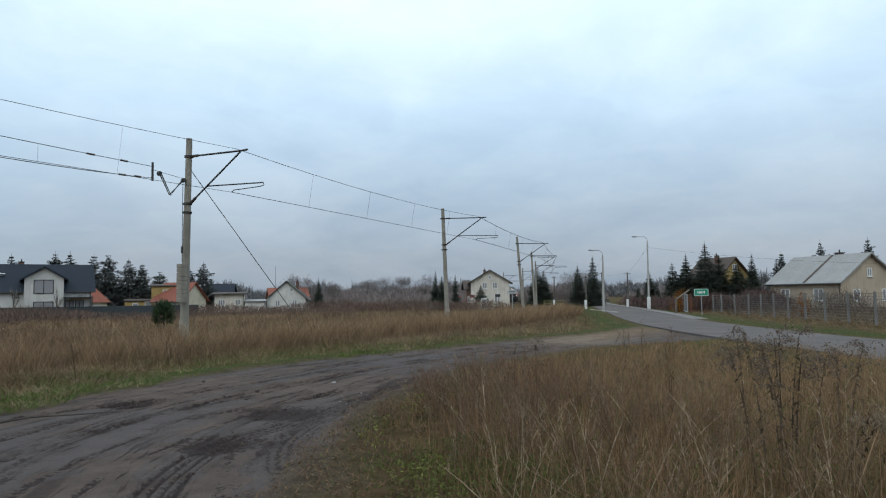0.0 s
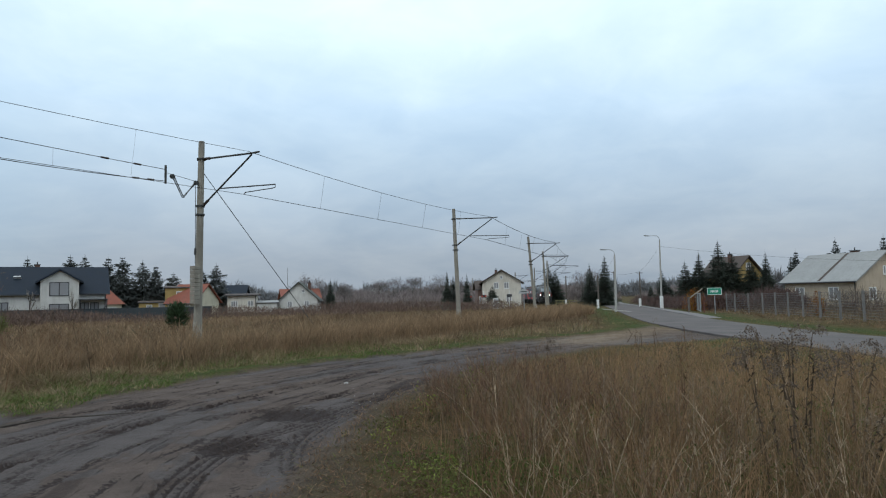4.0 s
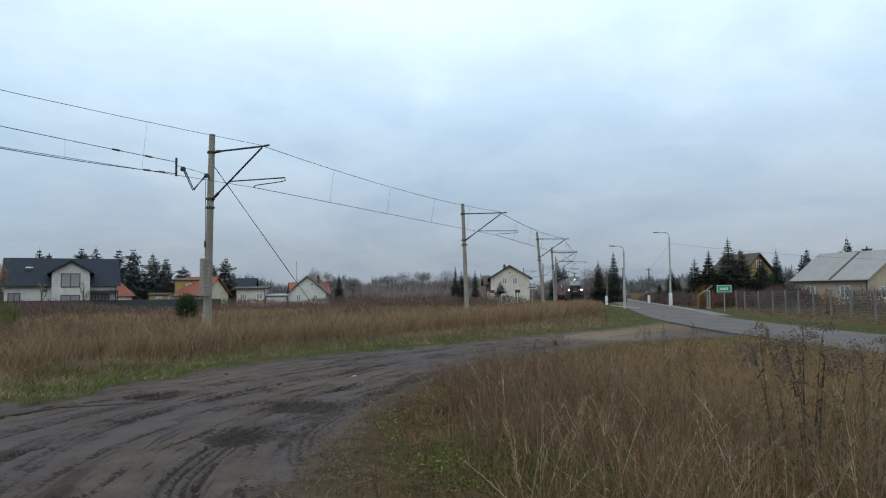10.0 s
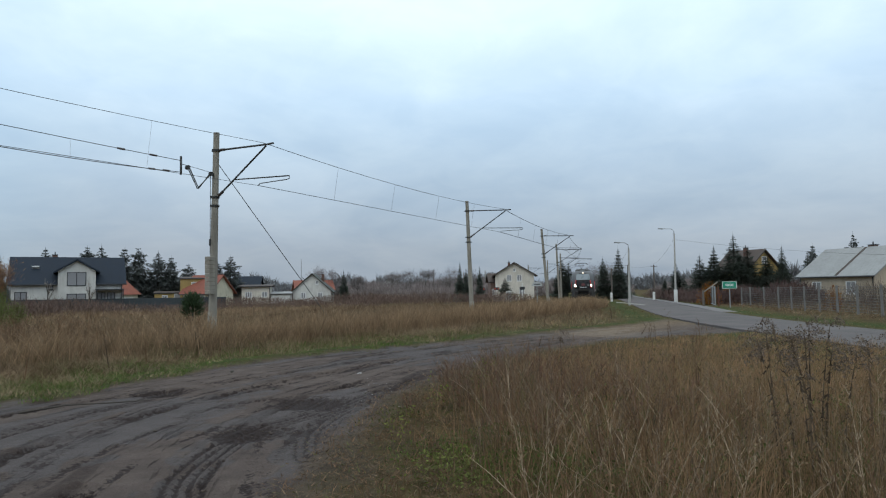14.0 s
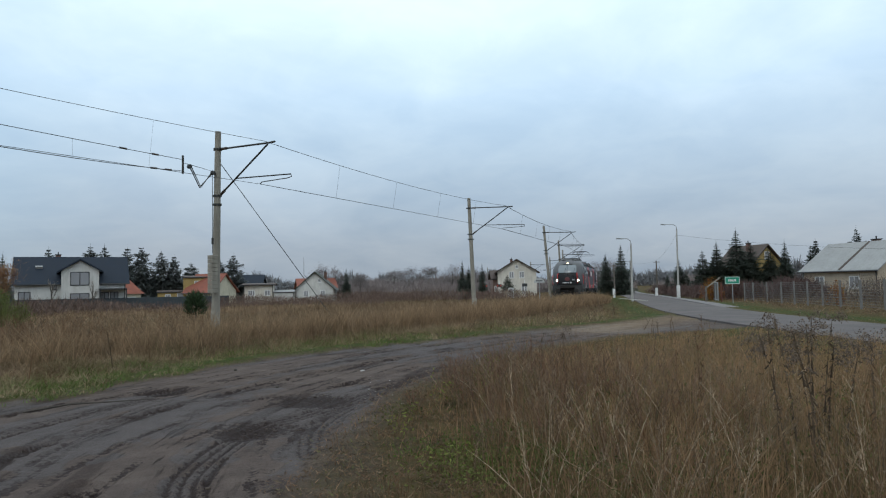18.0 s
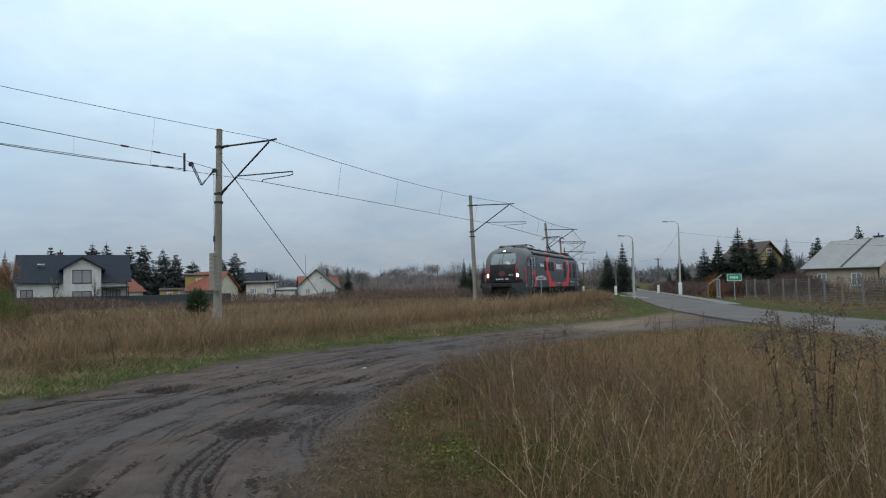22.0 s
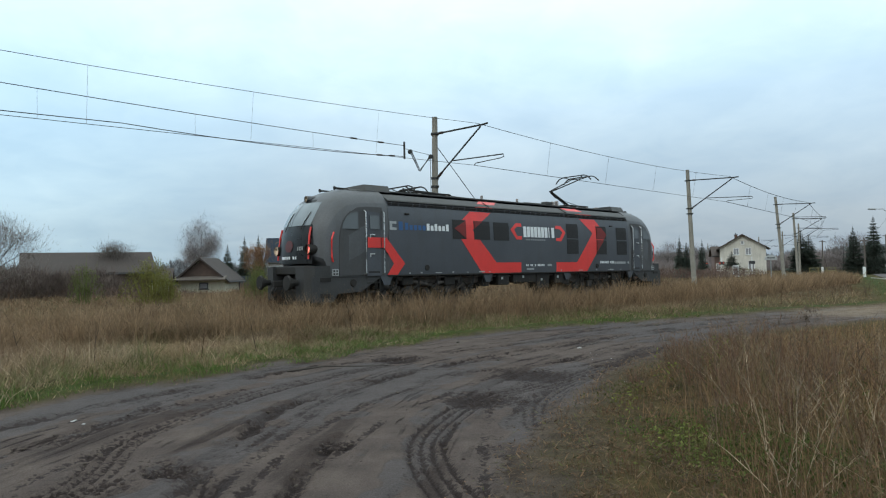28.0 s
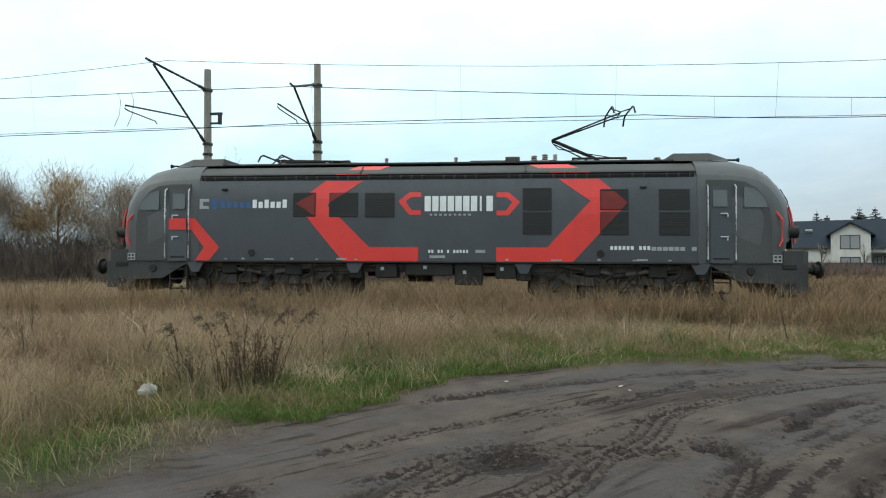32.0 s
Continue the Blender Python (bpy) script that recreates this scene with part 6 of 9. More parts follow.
def other_houses():
    # white gabled house near the crossing, behind it a brown wing
    make_house((9.1, 127.0, gz(0, 126)), 86, 8.0, 7.2, 4.75, 6.9, mat("wall_pale", (0.66, 0.61, 0.53), 0.88, var=0.18, scale=0.8, fine=30, bump=0.12, stain=0.3), ROOF_BROWN, "cream two-storey house with a brown gable roof", (("l", -1.5, 0.8, 1.0, 1.3), ("l", 1.3, 0.8, 1.0, 1.3), ("l", -1.0, 3.5, 0.9, 1.2), ("l", 0.9, 3.5, 0.9, 1.2), ("l", 0, 5.3, 0.5, 0.6, 0)), (0.5, 1.0, 6.9, 0.6), over=0.6)
    make_house((5.6, 129.5, gz(0, 128)), 4, 2.6, 5.0, 3.6, 5.0, mat("wall_umber", (0.20, 0.13, 0.11), 0.88, var=0.2, scale=0.8, fine=30, bump=0.12, stain=0.3), ROOF_BROWN, "low brown wing with a brown roof beside the gabled house", (("f", -0.6, 0.9, 0.9, 1.2), ("f", 0.7, 0.9, 0.9, 1.2)))
    # white gable with dark green roof across the meadow
    make_house((-29.8, 127.0, gz(0, 127)), 98, 9.0, 7.0, 2.3, 5.4, WALL_WHITE, mat("roof_moss", (0.055, 0.06, 0.045), 0.8, var=0.3, scale=1.5, fine=18, bump=0.35), "small white gabled house with a mossy dark roof", (("l", -1.6, 0.9, 0.9, 1.1), ("l", 1.5, 0.9, 0.9, 1.1), ("l", 0.9, 3.5, 0.6, 0.7, 0)), (1.0, -1.6, 5.3, 0.7))
    # flat cream bungalow
    make_house((-39.1, 121.0, gz(0, 120)), 14, 5.0, 6.0, 3.15, 3.35, MATS["wall_pale"], ROOF_BROWN, "cream rendered flat-roofed bungalow", (("f", -1.3, 1.2, 1.2, 1.0, 2), ("f", 1.5, 1.2, 1.0, 1.0)), over=0.5)
    make_house((-34.6, 121.5, gz(0, 121)), 14, 3.6, 4.5, 1.7, 2.0, WALL_WHITE, ROOF_GREY, "low white garage beside the bungalow", over=0.15)
    # orange roof and yellow flat block
    make_house((-44.7, 112.0, gz(0, 112)), -16, 5.4, 6.5, 2.2, 5.0, WALL_CREAM, ROOF_ORANGE, "cream house with a bright orange tiled roof", (("f", -1.3, 0.7, 0.9, 1.1), ("f", 1.3, 0.7, 0.9, 1.1)))
    make_house((-47.9, 114.2, gz(0, 113)), 20, 4.5, 7.0, 4.55, 4.8, WALL_YELLOW, ROOF_BROWN, "yellow ochre flat-roofed block", (("f", 0.4, 2.9, 1.8, 1.1, 2),), over=0.15)
    make_house((-51.0, 112.5, gz(0, 110)), 24, 6.0, 5.0, 2.1, 2.3, WALL_YELLOW, ROOF_BROWN, "low yellow annex with a garage door", (("f", -1.4, 0.9, 0.9, 0.9), ("f", 0.8, 0.4, 1.5, 1.6, 0)), over=0.15)
    # hipped orange roof behind the dark one
    h = thing("house", Matrix.Translation((-53.6, 98.4, gz(0, 99))) @ pose(0, 0, 0, 0, 0, 32), "low house with a hipped orange tiled roof", "house")
    bm = bmesh.new()
    box(bm, (0, 0, 0.7), (5.6, 5.4, 2.6))
    part("wall", bm, WALL_CREAM, h)
    bm = bmesh.new()
    loft(bm, [[(-3.3, -3.1, 1.95), (3.3, -3.1, 1.95), (3.3, 3.1, 1.95), (-3.3, 3.1, 1.95)], [(-0.6, -0.05, 4.95), (0.6, -0.05, 4.95), (0.6, 0.05, 4.95), (-0.6, 0.05, 4.95)]])
    part("roof", bm, ROOF_ORANGE, h)
    quick("chimney", ROOF_ORANGE, h, [((-0.9, -0.5, 4.7), (0.7, 0.6, 1.3))])
    add_window(h, "f", 1.2, 0.6, 1.9, 0.9, 5.6, 5.4)
    # dark roofs further off
    make_house((-46.0, 137.0, gz(0, 137)), 10, 4.6, 8.0, 2.8, 5.4, TIMBER, ROOF_DARK, "grey house with a dark roof far behind the meadow", (("f", 1.0, 1.0, 1.0, 1.2),))
    make_house((-35.0, 148.0, gz(0, 148)), 20, 8.0, 8.0, 2.6, 4.6, WALL_CREAM, ROOF_ORANGE, "far cottage with a red roof between bare trees")
    make_house((-24.0, 205.0, gz(0, 200)), 95, 9.0, 7.0, 3.0, 6.0, WALL_WHITE, ROOF_GREY, "far pale house between bare trees")
    # yellow house behind the spruces by the road
    make_house((41.6, 99.0, gz(0, 96)), -62, 5.4, 6.4, 4.4, 7.0, WALL_YELLOW, ROOF_BROWN, "yellow house with a brown roof behind spruces", (("r", 0.2, 5.0, 1.0, 1.1),), (0.6, -1.0, 7.2, 0.5), over=0.5)
    # old farm sheds on the left of the meadow
    shed = make_house((-42.2, 50.0, gz(0, 47)), 112, 4.4, 4.2, 1.25, 3.0, WALL_CREAM, mat("roof_asbestos", (0.068, 0.051, 0.044), 0.85, var=0.3, scale=1.5, fine=18, bump=0.35, stain=0.3), "old farm shed with a brown gable over pale walls", (("l", 0.2, 0.3, 0.8, 0.6, 0),), frame=FRAME_DARK)
    bm = bmesh.new()
    plate(bm, [(-2.22, -2.1, 1.3), (-2.22, 2.1, 1.3), (-2.22, 0, 2.9)], (-1, 0, 0), 0.05)
    part("gable_boards", bm, mat("barn_boards", (0.095, 0.06, 0.046), 0.85, var=0.35, scale=3, fine=25, bump=0.3), shed, "brown weathered gable boards")
    quick("lean_to", TIMBER, shed, [((-2.65, 0.0, 1.3), (1.0, 4.6, 0.10), (0, -18, 0))], label="lean-to roof")
    make_house((-48.0, 41.8, gz(0, 40)), 52, 9.0, 6.0, 2.0, 3.5, mat("barn_boards", (0.095, 0.06, 0.046), 0.85, var=0.35, scale=3, fine=25, bump=0.3), MATS["roof_asbestos"], "long low barn with a mossy grey roof")
    make_house((-46.5, 47.5, gz(0, 46)), 40, 2.6, 2.6, 1.3, 2.1, WALL_CREAM, ROOF_BROWN, "small cream outbuilding beside the barn")
    make_house((-66.0, 17.0, 0.0), 75, 7.0, 6.0, 2.0, 3.6, TIMBER, ROOF_DARK, "dark shed behind the thicket")


house_anthracite()
house_corrugated()
other_houses()


# ---------------------------------------------------------------- street furniture
GALV = mat("galvanised", (0.36, 0.37, 0.37), 0.55, 0.5, var=0.2, scale=4, fine=30)
POST_CONC = mat("post_concrete", (0.42, 0.41, 0.38), 0.85, var=0.2, scale=3, fine=26, bump=0.2)


def street_lamp(x, y, h, reach, white_base, lean=0.0):
    p = thing("street_lamp", Matrix.Translation((x, y, gz(x, y) - 0.1)) @ pose(0, 0, 0, 0, lean, 0), "slender concrete street lamp with a curved arm", "street lamp", "street lamps")
    bm = bmesh.new()
    rod(bm, (0, 0, 0), (0, 0, h - 0.55), 0.13, 0.075, 10)
    part("pole", bm, POST_CONC, p)
    bm = bmesh.new()
    tube(bm, [(0, 0, h - 0.6), (-0.05, 0, h - 0.25), (-0.35, 0, h - 0.02), (-reach, 0, h)], 0.035, 7)
    part("arm", bm, GALV, p)
    bm = bmesh.new()
    box(bm, (-reach - 0.25, 0, h), (0.6, 0.22, 0.12), (0, 4, 0), 0.03)
    part("lantern", bm, GALV, p)
    if white_base:
        bm = bmesh.new()
        box(bm, (0.0, 0, 0.8), (0.34, 0.34, 1.6), bevel=0.03)
        part("base", bm, FRAME_WHITE, p, "white painted base")
    return p


street_lamp(24.5, 78.4, 8.8, 1.3, True, 0.5)
street_lamp(16.2, 66.5, 6.4, 0.9, False, 0.6)


def utility_pole(x, y, h, white=True):
    p = thing("utility_pole", Matrix.Translation((x, y, gz(x, y) - 0.1)), "thin wooden utility pole with a white foot", "pole", "utility poles")
    bm = bmesh.new()
    rod(bm, (0, 0, 0), (0, 0, h), 0.12, 0.085, 8)
    part("shaft", bm, TIMBER, p)
    if white:
        bm = bmesh.new()
        box(bm, (-0.1, 0, 0.65), (0.3, 0.3, 1.3), bevel=0.03)
        part("base", bm, FRAME_WHITE, p)
    bm = bmesh.new()
    box(bm, (0, 0, h - 0.2), (0.9, 0.08, 0.08))
    part("crossarm", bm, TIMBER, p)
    return p


for x, y, h in ((19.6, 90.0, 4.6), (27.0, 96.0, 5.2), (31.0, 128.0, 6.5), (-9.0, 175.0, 7.5), (-2.0, 190.0, 6.5), (20.0, 118.0, 5.5)):
    utility_pole(x, y, h)
bm = bmesh.new()
for a, b in (((24.5, 78.4, 6.8), (27.0, 96.0, 4.4)), ((16.2, 66.5, 5.0), (19.6, 90.0, 3.7)), ((27.0, 96.0, 4.4), (31.0, 128.0, 5.0)), ((24.5, 78.4, 6.8), (44.0, 66.0, 4.0))):
    a, b = Vector(a), Vector(b)
    tube(bm, [a.lerp(b, k / 6) - Vector((0, 0, 1.4 * (k / 6) * (1 - k / 6))) for k in range(7)], 0.009, 4)
tagged(part("street_cable", bm, WIRE), "thin sagging cables between street poles", "cable", kind="stuff")
# thin mast far behind the houses
m_ = thing("radio_mast", Matrix.Translation((-42, 165, -1.3)), "thin steel mast far behind the houses", "mast")
quick("shaft", GALV, m_, rods=[((0, 0, 0), (0, 0, 10.5), 0.10, 0.05)])


def town_sign():
    p = thing("town_sign", Matrix.Translation((20.85, 53.1, gz(0, 53) - 0.05)) @ pose(0, 0, 0, 0, 0, -12), "green town name sign with white border on a post", "road sign")
    green = mat("sign_green", (0.015, 0.26, 0.16), 0.45, var=0.1, scale=5, fine=40, bump=0.01)
    quick("post", GALV, p, rods=[((0, 0.04, 0), (0, 0.04, 2.1), 0.035)])
    bd = quick("board", green, p, [((0, 0, 1.86), (1.1, 0.03, 0.58))], bevel=0.01)
    bm = bmesh.new()
    for c, s in (((0, -0.018, 2.12), (1.06, 0.006, 0.03)), ((0, -0.018, 1.60), (1.06, 0.006, 0.03)), ((-0.52, -0.018, 1.86), (0.03, 0.006, 0.49)), ((0.52, -0.018, 1.86), (0.03, 0.006, 0.49))):
        box(bm, c, s)
    part("border", bm, FRAME_WHITE, bd, "white border")
    for k in range(6):
        quick("name_bar", FRAME_WHITE, bd, [((-0.26 + k * 0.1, -0.018, 1.86), (0.065, 0.006, 0.16 + 0.03 * (k % 2)))])


town_sign()


def crossing_bits():
    # half-raised barrier beside the road
    b = thing("road_barrier", Matrix.Translation((20.0, 56.6, gz(0, 56) - 0.1)), "rusty red gate post with a tilted pale bar", "barrier")
    rust = mat("rusty_red", (0.16, 0.055, 0.035), 0.8, var=0.35, scale=4, fine=30)
    quick("post", TIMBER, b, [((0, 0, 0.75), (0.14, 0.14, 1.5))], bevel=0.02)
    quick("post", rust, b, [((1.35, 0.2, 0.8), (0.09, 0.09, 1.9))], bevel=0.02)
    quick("bar", mat("weathered_bar", (0.30, 0.27, 0.22), 0.8, var=0.3, scale=5, fine=30), b, [((0.6, 0, 1.75), (1.5, 0.07, 0.09), (0, -35, 0))], bevel=0.01)
    # round-topped track sign beside the rails
    s = thing("track_sign", Matrix.Translation(rail(41.0, 2.7)[0] + Vector((0, 0, -0.5))) @ pose(0, 0, 0, 0, 0, 8), "pale half-round track sign on a thin post", "railway sign")
    quick("post", GALV, s, rods=[((0, 0, 0), (0, 0, 2.35), 0.03)])
    bm = bmesh.new()
    plate(bm, [(0.36 * math.cos(a), 0, 2.2 + 0.3 * math.sin(a)) for a in np.linspace(0, math.pi, 12)], (0, -1, 0), 0.02)
    bd = part("board", bm, mat("sign_grey", (0.42, 0.43, 0.42), 0.5, var=0.15, scale=5, fine=30), s)
    quick("marking", FRAME_DARK, bd, [((0, -0.026, 2.32), (0.42, 0.004, 0.06))])
    # heap of sand beyond the track
    n, m_ = 9, 20
    bm = bmesh.new()
    rr = random.Random(8)
    rings = [[((1.35 * k / n) * math.cos(a * 2 * math.pi / m_) * rr.uniform(0.93, 1.06), (1.1 * k / n) * math.sin(a * 2 * math.pi / m_) * rr.uniform(0.93, 1.06), 0.85 * (1 - k / n) ** 1.25 - 0.06 + rr.uniform(0, 0.04)) for a in range(m_)] for k in range(n, 0, -1)]
    loft(bm, rings)
    heap = part("sand_heap", bm, mat("heap_sand", (0.33, 0.26, 0.19), 0.95, var=0.3, scale=1.5, fine=20, bump=0.5))
    heap.location = (5.9, 111.8, gz(5.9, 111.8))
    tagged(heap, "small heap of tan sand beside the crossing", "heap")
    # yellow rails of the level crossing
    yel = mat("barrier_yellow", (0.34, 0.30, 0.12), 0.6, var=0.25, scale=4, fine=30, stain=0.3)
    for x, y in ((20.4, 121.0), (8.6, 118.0)):
        f = thing("guard_rail", Matrix.Translation((x, y, gz(x, y))) @ pose(0, 0, 0, 0, 0, -8), "yellow painted guard rail at the level crossing", "guard rail", "guard rails")
        for k in range(4):
            quick("rail_post", yel, f, rods=[((-1.8 + k * 1.2, 0, -0.2), (-1.8 + k * 1.2, 0, 1.05), 0.04)])
        for z in (0.55, 1.02):
            quick("bar", yel, f, rods=[((-1.9, 0, z), (1.9, 0, z), 0.045)])
    # crossing signal and signs
    for x, y, red in ((5.2, 117.0, True), (9.3, 112.0, False), (2.6, 116.0, True)):
        g = thing("crossing_signal", Matrix.Translation((x, y, gz(x, y))), "striped crossing signal post", "signal", "crossing signals")
        quick("post", FRAME_WHITE, g, rods=[((0, 0, -0.2), (0, 0, 3.0), 0.07)])
        quick("head", FRAME_DARK, g, [((0, -0.1, 2.1), (0.9, 0.2, 0.5))], bevel=0.05)
        if red:
            for dx in (-0.28, 0.28):
                bm = bmesh.new()
                rod(bm, (dx, -0.2, 2.1), (dx, -0.26, 2.1), 0.13, 0.13, 10)
                part("lens", bm, mat("red_lens", (0.35, 0.04, 0.03), 0.4, var=0.05, bump=0.0, emit=((1.0, 0.16, 0.08), 0.2)), g, "red lamp lens")
    c = thing("relay_cabinet", Matrix.Translation((6.6, 106.0, gz(0, 106))), "pale grey railway relay cabinet", "cabinet")
    quick("body", FRAME_WHITE, c, [((0, 0, 0.8), (0.8, 0.6, 1.7))], bevel=0.03)
    quick("door", GALV, c, [((0, -0.31, 0.8), (0.7, 0.02, 1.5))], bevel=0.008)
    # gravel heap
    bm = bmesh.new()
    bmesh.ops.create_icosphere(bm, subdivisions=4, radius=1)
    for v in bm.verts:
        r = math.hypot(v.co.x, v.co.y)
        n_ = noise.noise(v.co * 3) * 0.12
        v.co = Vector((v.co.x * 2.3, v.co.y * 1.6, max(0, 1 - r) * 1.5 + n_ * 0.4 - 0.05 if v.co.z > 0 else -0.1))
    hp = tagged(part("gravel_heap", bm, mat("gravel", (0.30, 0.26, 0.20), 0.95, var=0.35, scale=3, fine=20, bump=0.6)), "small heap of sandy gravel", "gravel heap")
    hp.matrix_basis = Matrix.Translation((6.2, 108.0, gz(0, 108)))
    # pale flat things at the crossing
    pl = mat("pale_board", (0.55, 0.53, 0.48), 0.8, var=0.2, scale=4, fine=30)
    bd = thing("fallen_board", Matrix.Translation((14.2, 58.0, gz(0, 58) + 0.35)) @ pose(0, 0, 0, 0, 6, 10), "pale weathered board lying in the grass", "board")
    quick("plank", pl, bd, [((0, 0, 0), (2.6, 0.16, 0.05))], bevel=0.008)


crossing_bits()


def fences():
    mesh = mat("fence_mesh", (0.18, 0.172, 0.165), 0.7, 0.3, var=0.25, scale=3, fine=30)
    panel_m = mat("fence_dark", (0.045, 0.055, 0.062), 0.8, var=0.25, scale=2, fine=20)
    # wire fence of the cottage garden
    line = [(p.x, p.y) for p in smooth_line([(24.6, 60.0), (23.2, 50.0), (22.0, 42.0), (20.9, 34.0), (20.0, 26.0), (19.6, 18.0)], 6)]
    f = thing("garden_fence", Matrix.Identity(4), "grey wire mesh garden fence on concrete posts", "fence")
    for i, (x, y) in enumerate(line[::2]):
        z = gz(x, y)
        quick("post", mat("fence_post", (0.2, 0.19, 0.18), 0.85, var=0.25, scale=3, fine=26), f, [((x, y, z + 0.75), (0.10, 0.10, 1.75))], bevel=0.015)
    for (ax, ay), (bx, by) in zip(line[::2], line[2::2]):
        bm = bmesh.new()
        z = gz(ax, ay)
        for h in np.linspace(0.15, 1.55, 10):
            tube(bm, [(ax, ay, z + h), (bx, by, z + h)], 0.008, 4)
        for k in np.linspace(0, 1, 16):
            tube(bm, [(ax + (bx - ax) * k, ay + (by - ay) * k, z + 0.12), (ax + (bx - ax) * k, ay + (by - ay) * k, z + 1.58)], 0.006, 3)
        part("mesh_panel", bm, mesh, f)
    # gate in the fence
    g = thing("garden_gate", Matrix.Translation((23.0, 62.6, gz(0, 62))) @ pose(0, 0, 0, 0, 0, 75), "grey tubular steel garden gate", "gate")
    quick("frame", GALV, g, rods=[((-2.2, 0, 0.1), (2.2, 0, 0.1), 0.04), ((-2.2, 0, 1.7), (2.2, 0, 1.7), 0.04), ((-2.2, 0, 0), (-2.2, 0, 1.75), 0.05), ((2.2, 0, 0), (2.2, 0, 1.75), 0.05), ((0, 0, 0), (0, 0, 1.75), 0.05)])
    for k in range(16):
        quick("bar", mesh, g, rods=[((-2.0 + k * 0.267, 0, 0.1), (-2.0 + k * 0.267, 0, 1.7), 0.012)])
    # dark panel fence round the white house
    a, b = Vector((-66, 68, 0)), Vector((-33, 89, 0))
    f = thing("panel_fence", Matrix.Identity(4), "dark grey panel fence round the white house", "fence")
    n = 15
    yaw = math.degrees(math.atan2(b.y - a.y, b.x - a.x))
    for k in range(n):
        p, q = a.lerp(b, k / n), a.lerp(b, (k + 1) / n)
        c = (p + q) / 2
        z = gz(c.x, c.y)
        quick("panel", panel_m, f, [((c.x, c.y, z + 0.72), ((q - p).length - 0.1, 0.05, 1.35), (0, 0, yaw))], bevel=0.01)
        quick("post", FRAME_DARK, f, [((p.x, p.y, z + 0.75), (0.1, 0.1, 1.6), (0, 0, yaw))])


fences()


# ---------------------------------------------------------------- plants
def ribbons(base, tip, width, bend, segs=2):
    """Blades from base to tip: N ribbons with a bend, as vertex and face arrays."""
    n = len(base)
    d = tip - base
    side = np.stack([-d[:, 1], d[:, 0], np.zeros(n)], 1)
    a = rng.uniform(0, 2 * math.pi, n)
    rnd = np.stack([np.cos(a), np.sin(a), np.zeros(n)], 1)
    l = np.linalg.norm(side, axis=1, keepdims=True)
    side = np.where(l > 1e-3, side / np.maximum(l, 1e-6), rnd) * 0.4 + rnd * 0.8
    side /= np.linalg.norm(side, axis=1, keepdims=True)
    rows = []
    for k in range(segs):
        t = k / segs
        c = base + d * t + bend * (t * t)
        w = (width * (1 - 0.75 * t))[:, None] * 0.5
        rows += [c - side * w, c + side * w]
    rows.append(tip + bend)
    verts = np.stack(rows, 1)
    m = 2 * segs + 1
    off = (np.arange(n) * m)[:, None]
    faces = []
    for k in range(segs - 1):
        faces.append(off + np.array([[2 * k, 2 * k + 1, 2 * k + 3, 2 * k + 2]]))
    quads = np.concatenate(faces, 1).reshape(n, -1) if faces else np.zeros((n, 0), int)
    tri = off + np.array([[2 * segs - 2, 2 * segs - 1, 2 * segs]])
    loops = np.concatenate([quads, tri], 1).ravel()
    counts = np.tile([4] * (segs - 1) + [3], n)
    return verts.reshape(-1, 3), counts, loops, m


def cards(centre, size, nrm=None):
    """Small leaf-shaped diamonds, randomly turned."""
    n = len(centre)
    a = rng.normal(size=(n, 3))
    a /= np.linalg.norm(a, axis=1, keepdims=True)
    b = np.cross(a, rng.normal(size=(n, 3)))
    b /= np.linalg.norm(b, axis=1, keepdims=True)
    s = np.asarray(size)[:, None]
    v = np.stack([centre - a * s, centre + b * s * 0.45, centre + a * s, centre - b * s * 0.45], 1)
    return v.reshape(-1, 3), np.full(n, 4), np.arange(4 * n)


STRAW = mat("straw", (1.0, 1.0, 1.0), 0.85, var=0.2, scale=3, fine=30, bump=0, island=0.3, trans=0.25, attr="tone", spec=0.2)
TAN = np.array([0.362, 0.248, 0.148])
PALE = np.array([0.47, 0.36, 0.25])
RUST = np.array([0.165, 0.098, 0.055])
BROWN = np.array([0.115, 0.082, 0.056])
GREEN = np.array([0.085, 0.125, 0.028])
LIME = np.array([0.096, 0.158, 0.032])
OLIVE = np.array([0.11, 0.105, 0.04])


def sample_field(n, r0, r1, a0, a1, power):
    """Plan points round the eye, thinning with distance. Angles in degrees left of straight ahead."""
    u = rng.uniform(0, 1, n)
    r = (r0 ** power + u * (r1 ** power - r0 ** power)) ** (1 / power)
    a = np.radians(rng.uniform(a0, a1, n))
    return -np.sin(a) * r, np.cos(a) * r, r


def zones(x, y):
    dirt = poly_dist(x, y, DIRT) + 0.28 * fbm(x, y, 3, 2.2) + 0.12 * fbm(x, y, 4, 0.6)
    road, _ = line_dist(x, y, [(p.x, p.y) for p in smooth_line(ROAD, 5)])
    off = rail_offset(x, y)
    return dirt, road, off


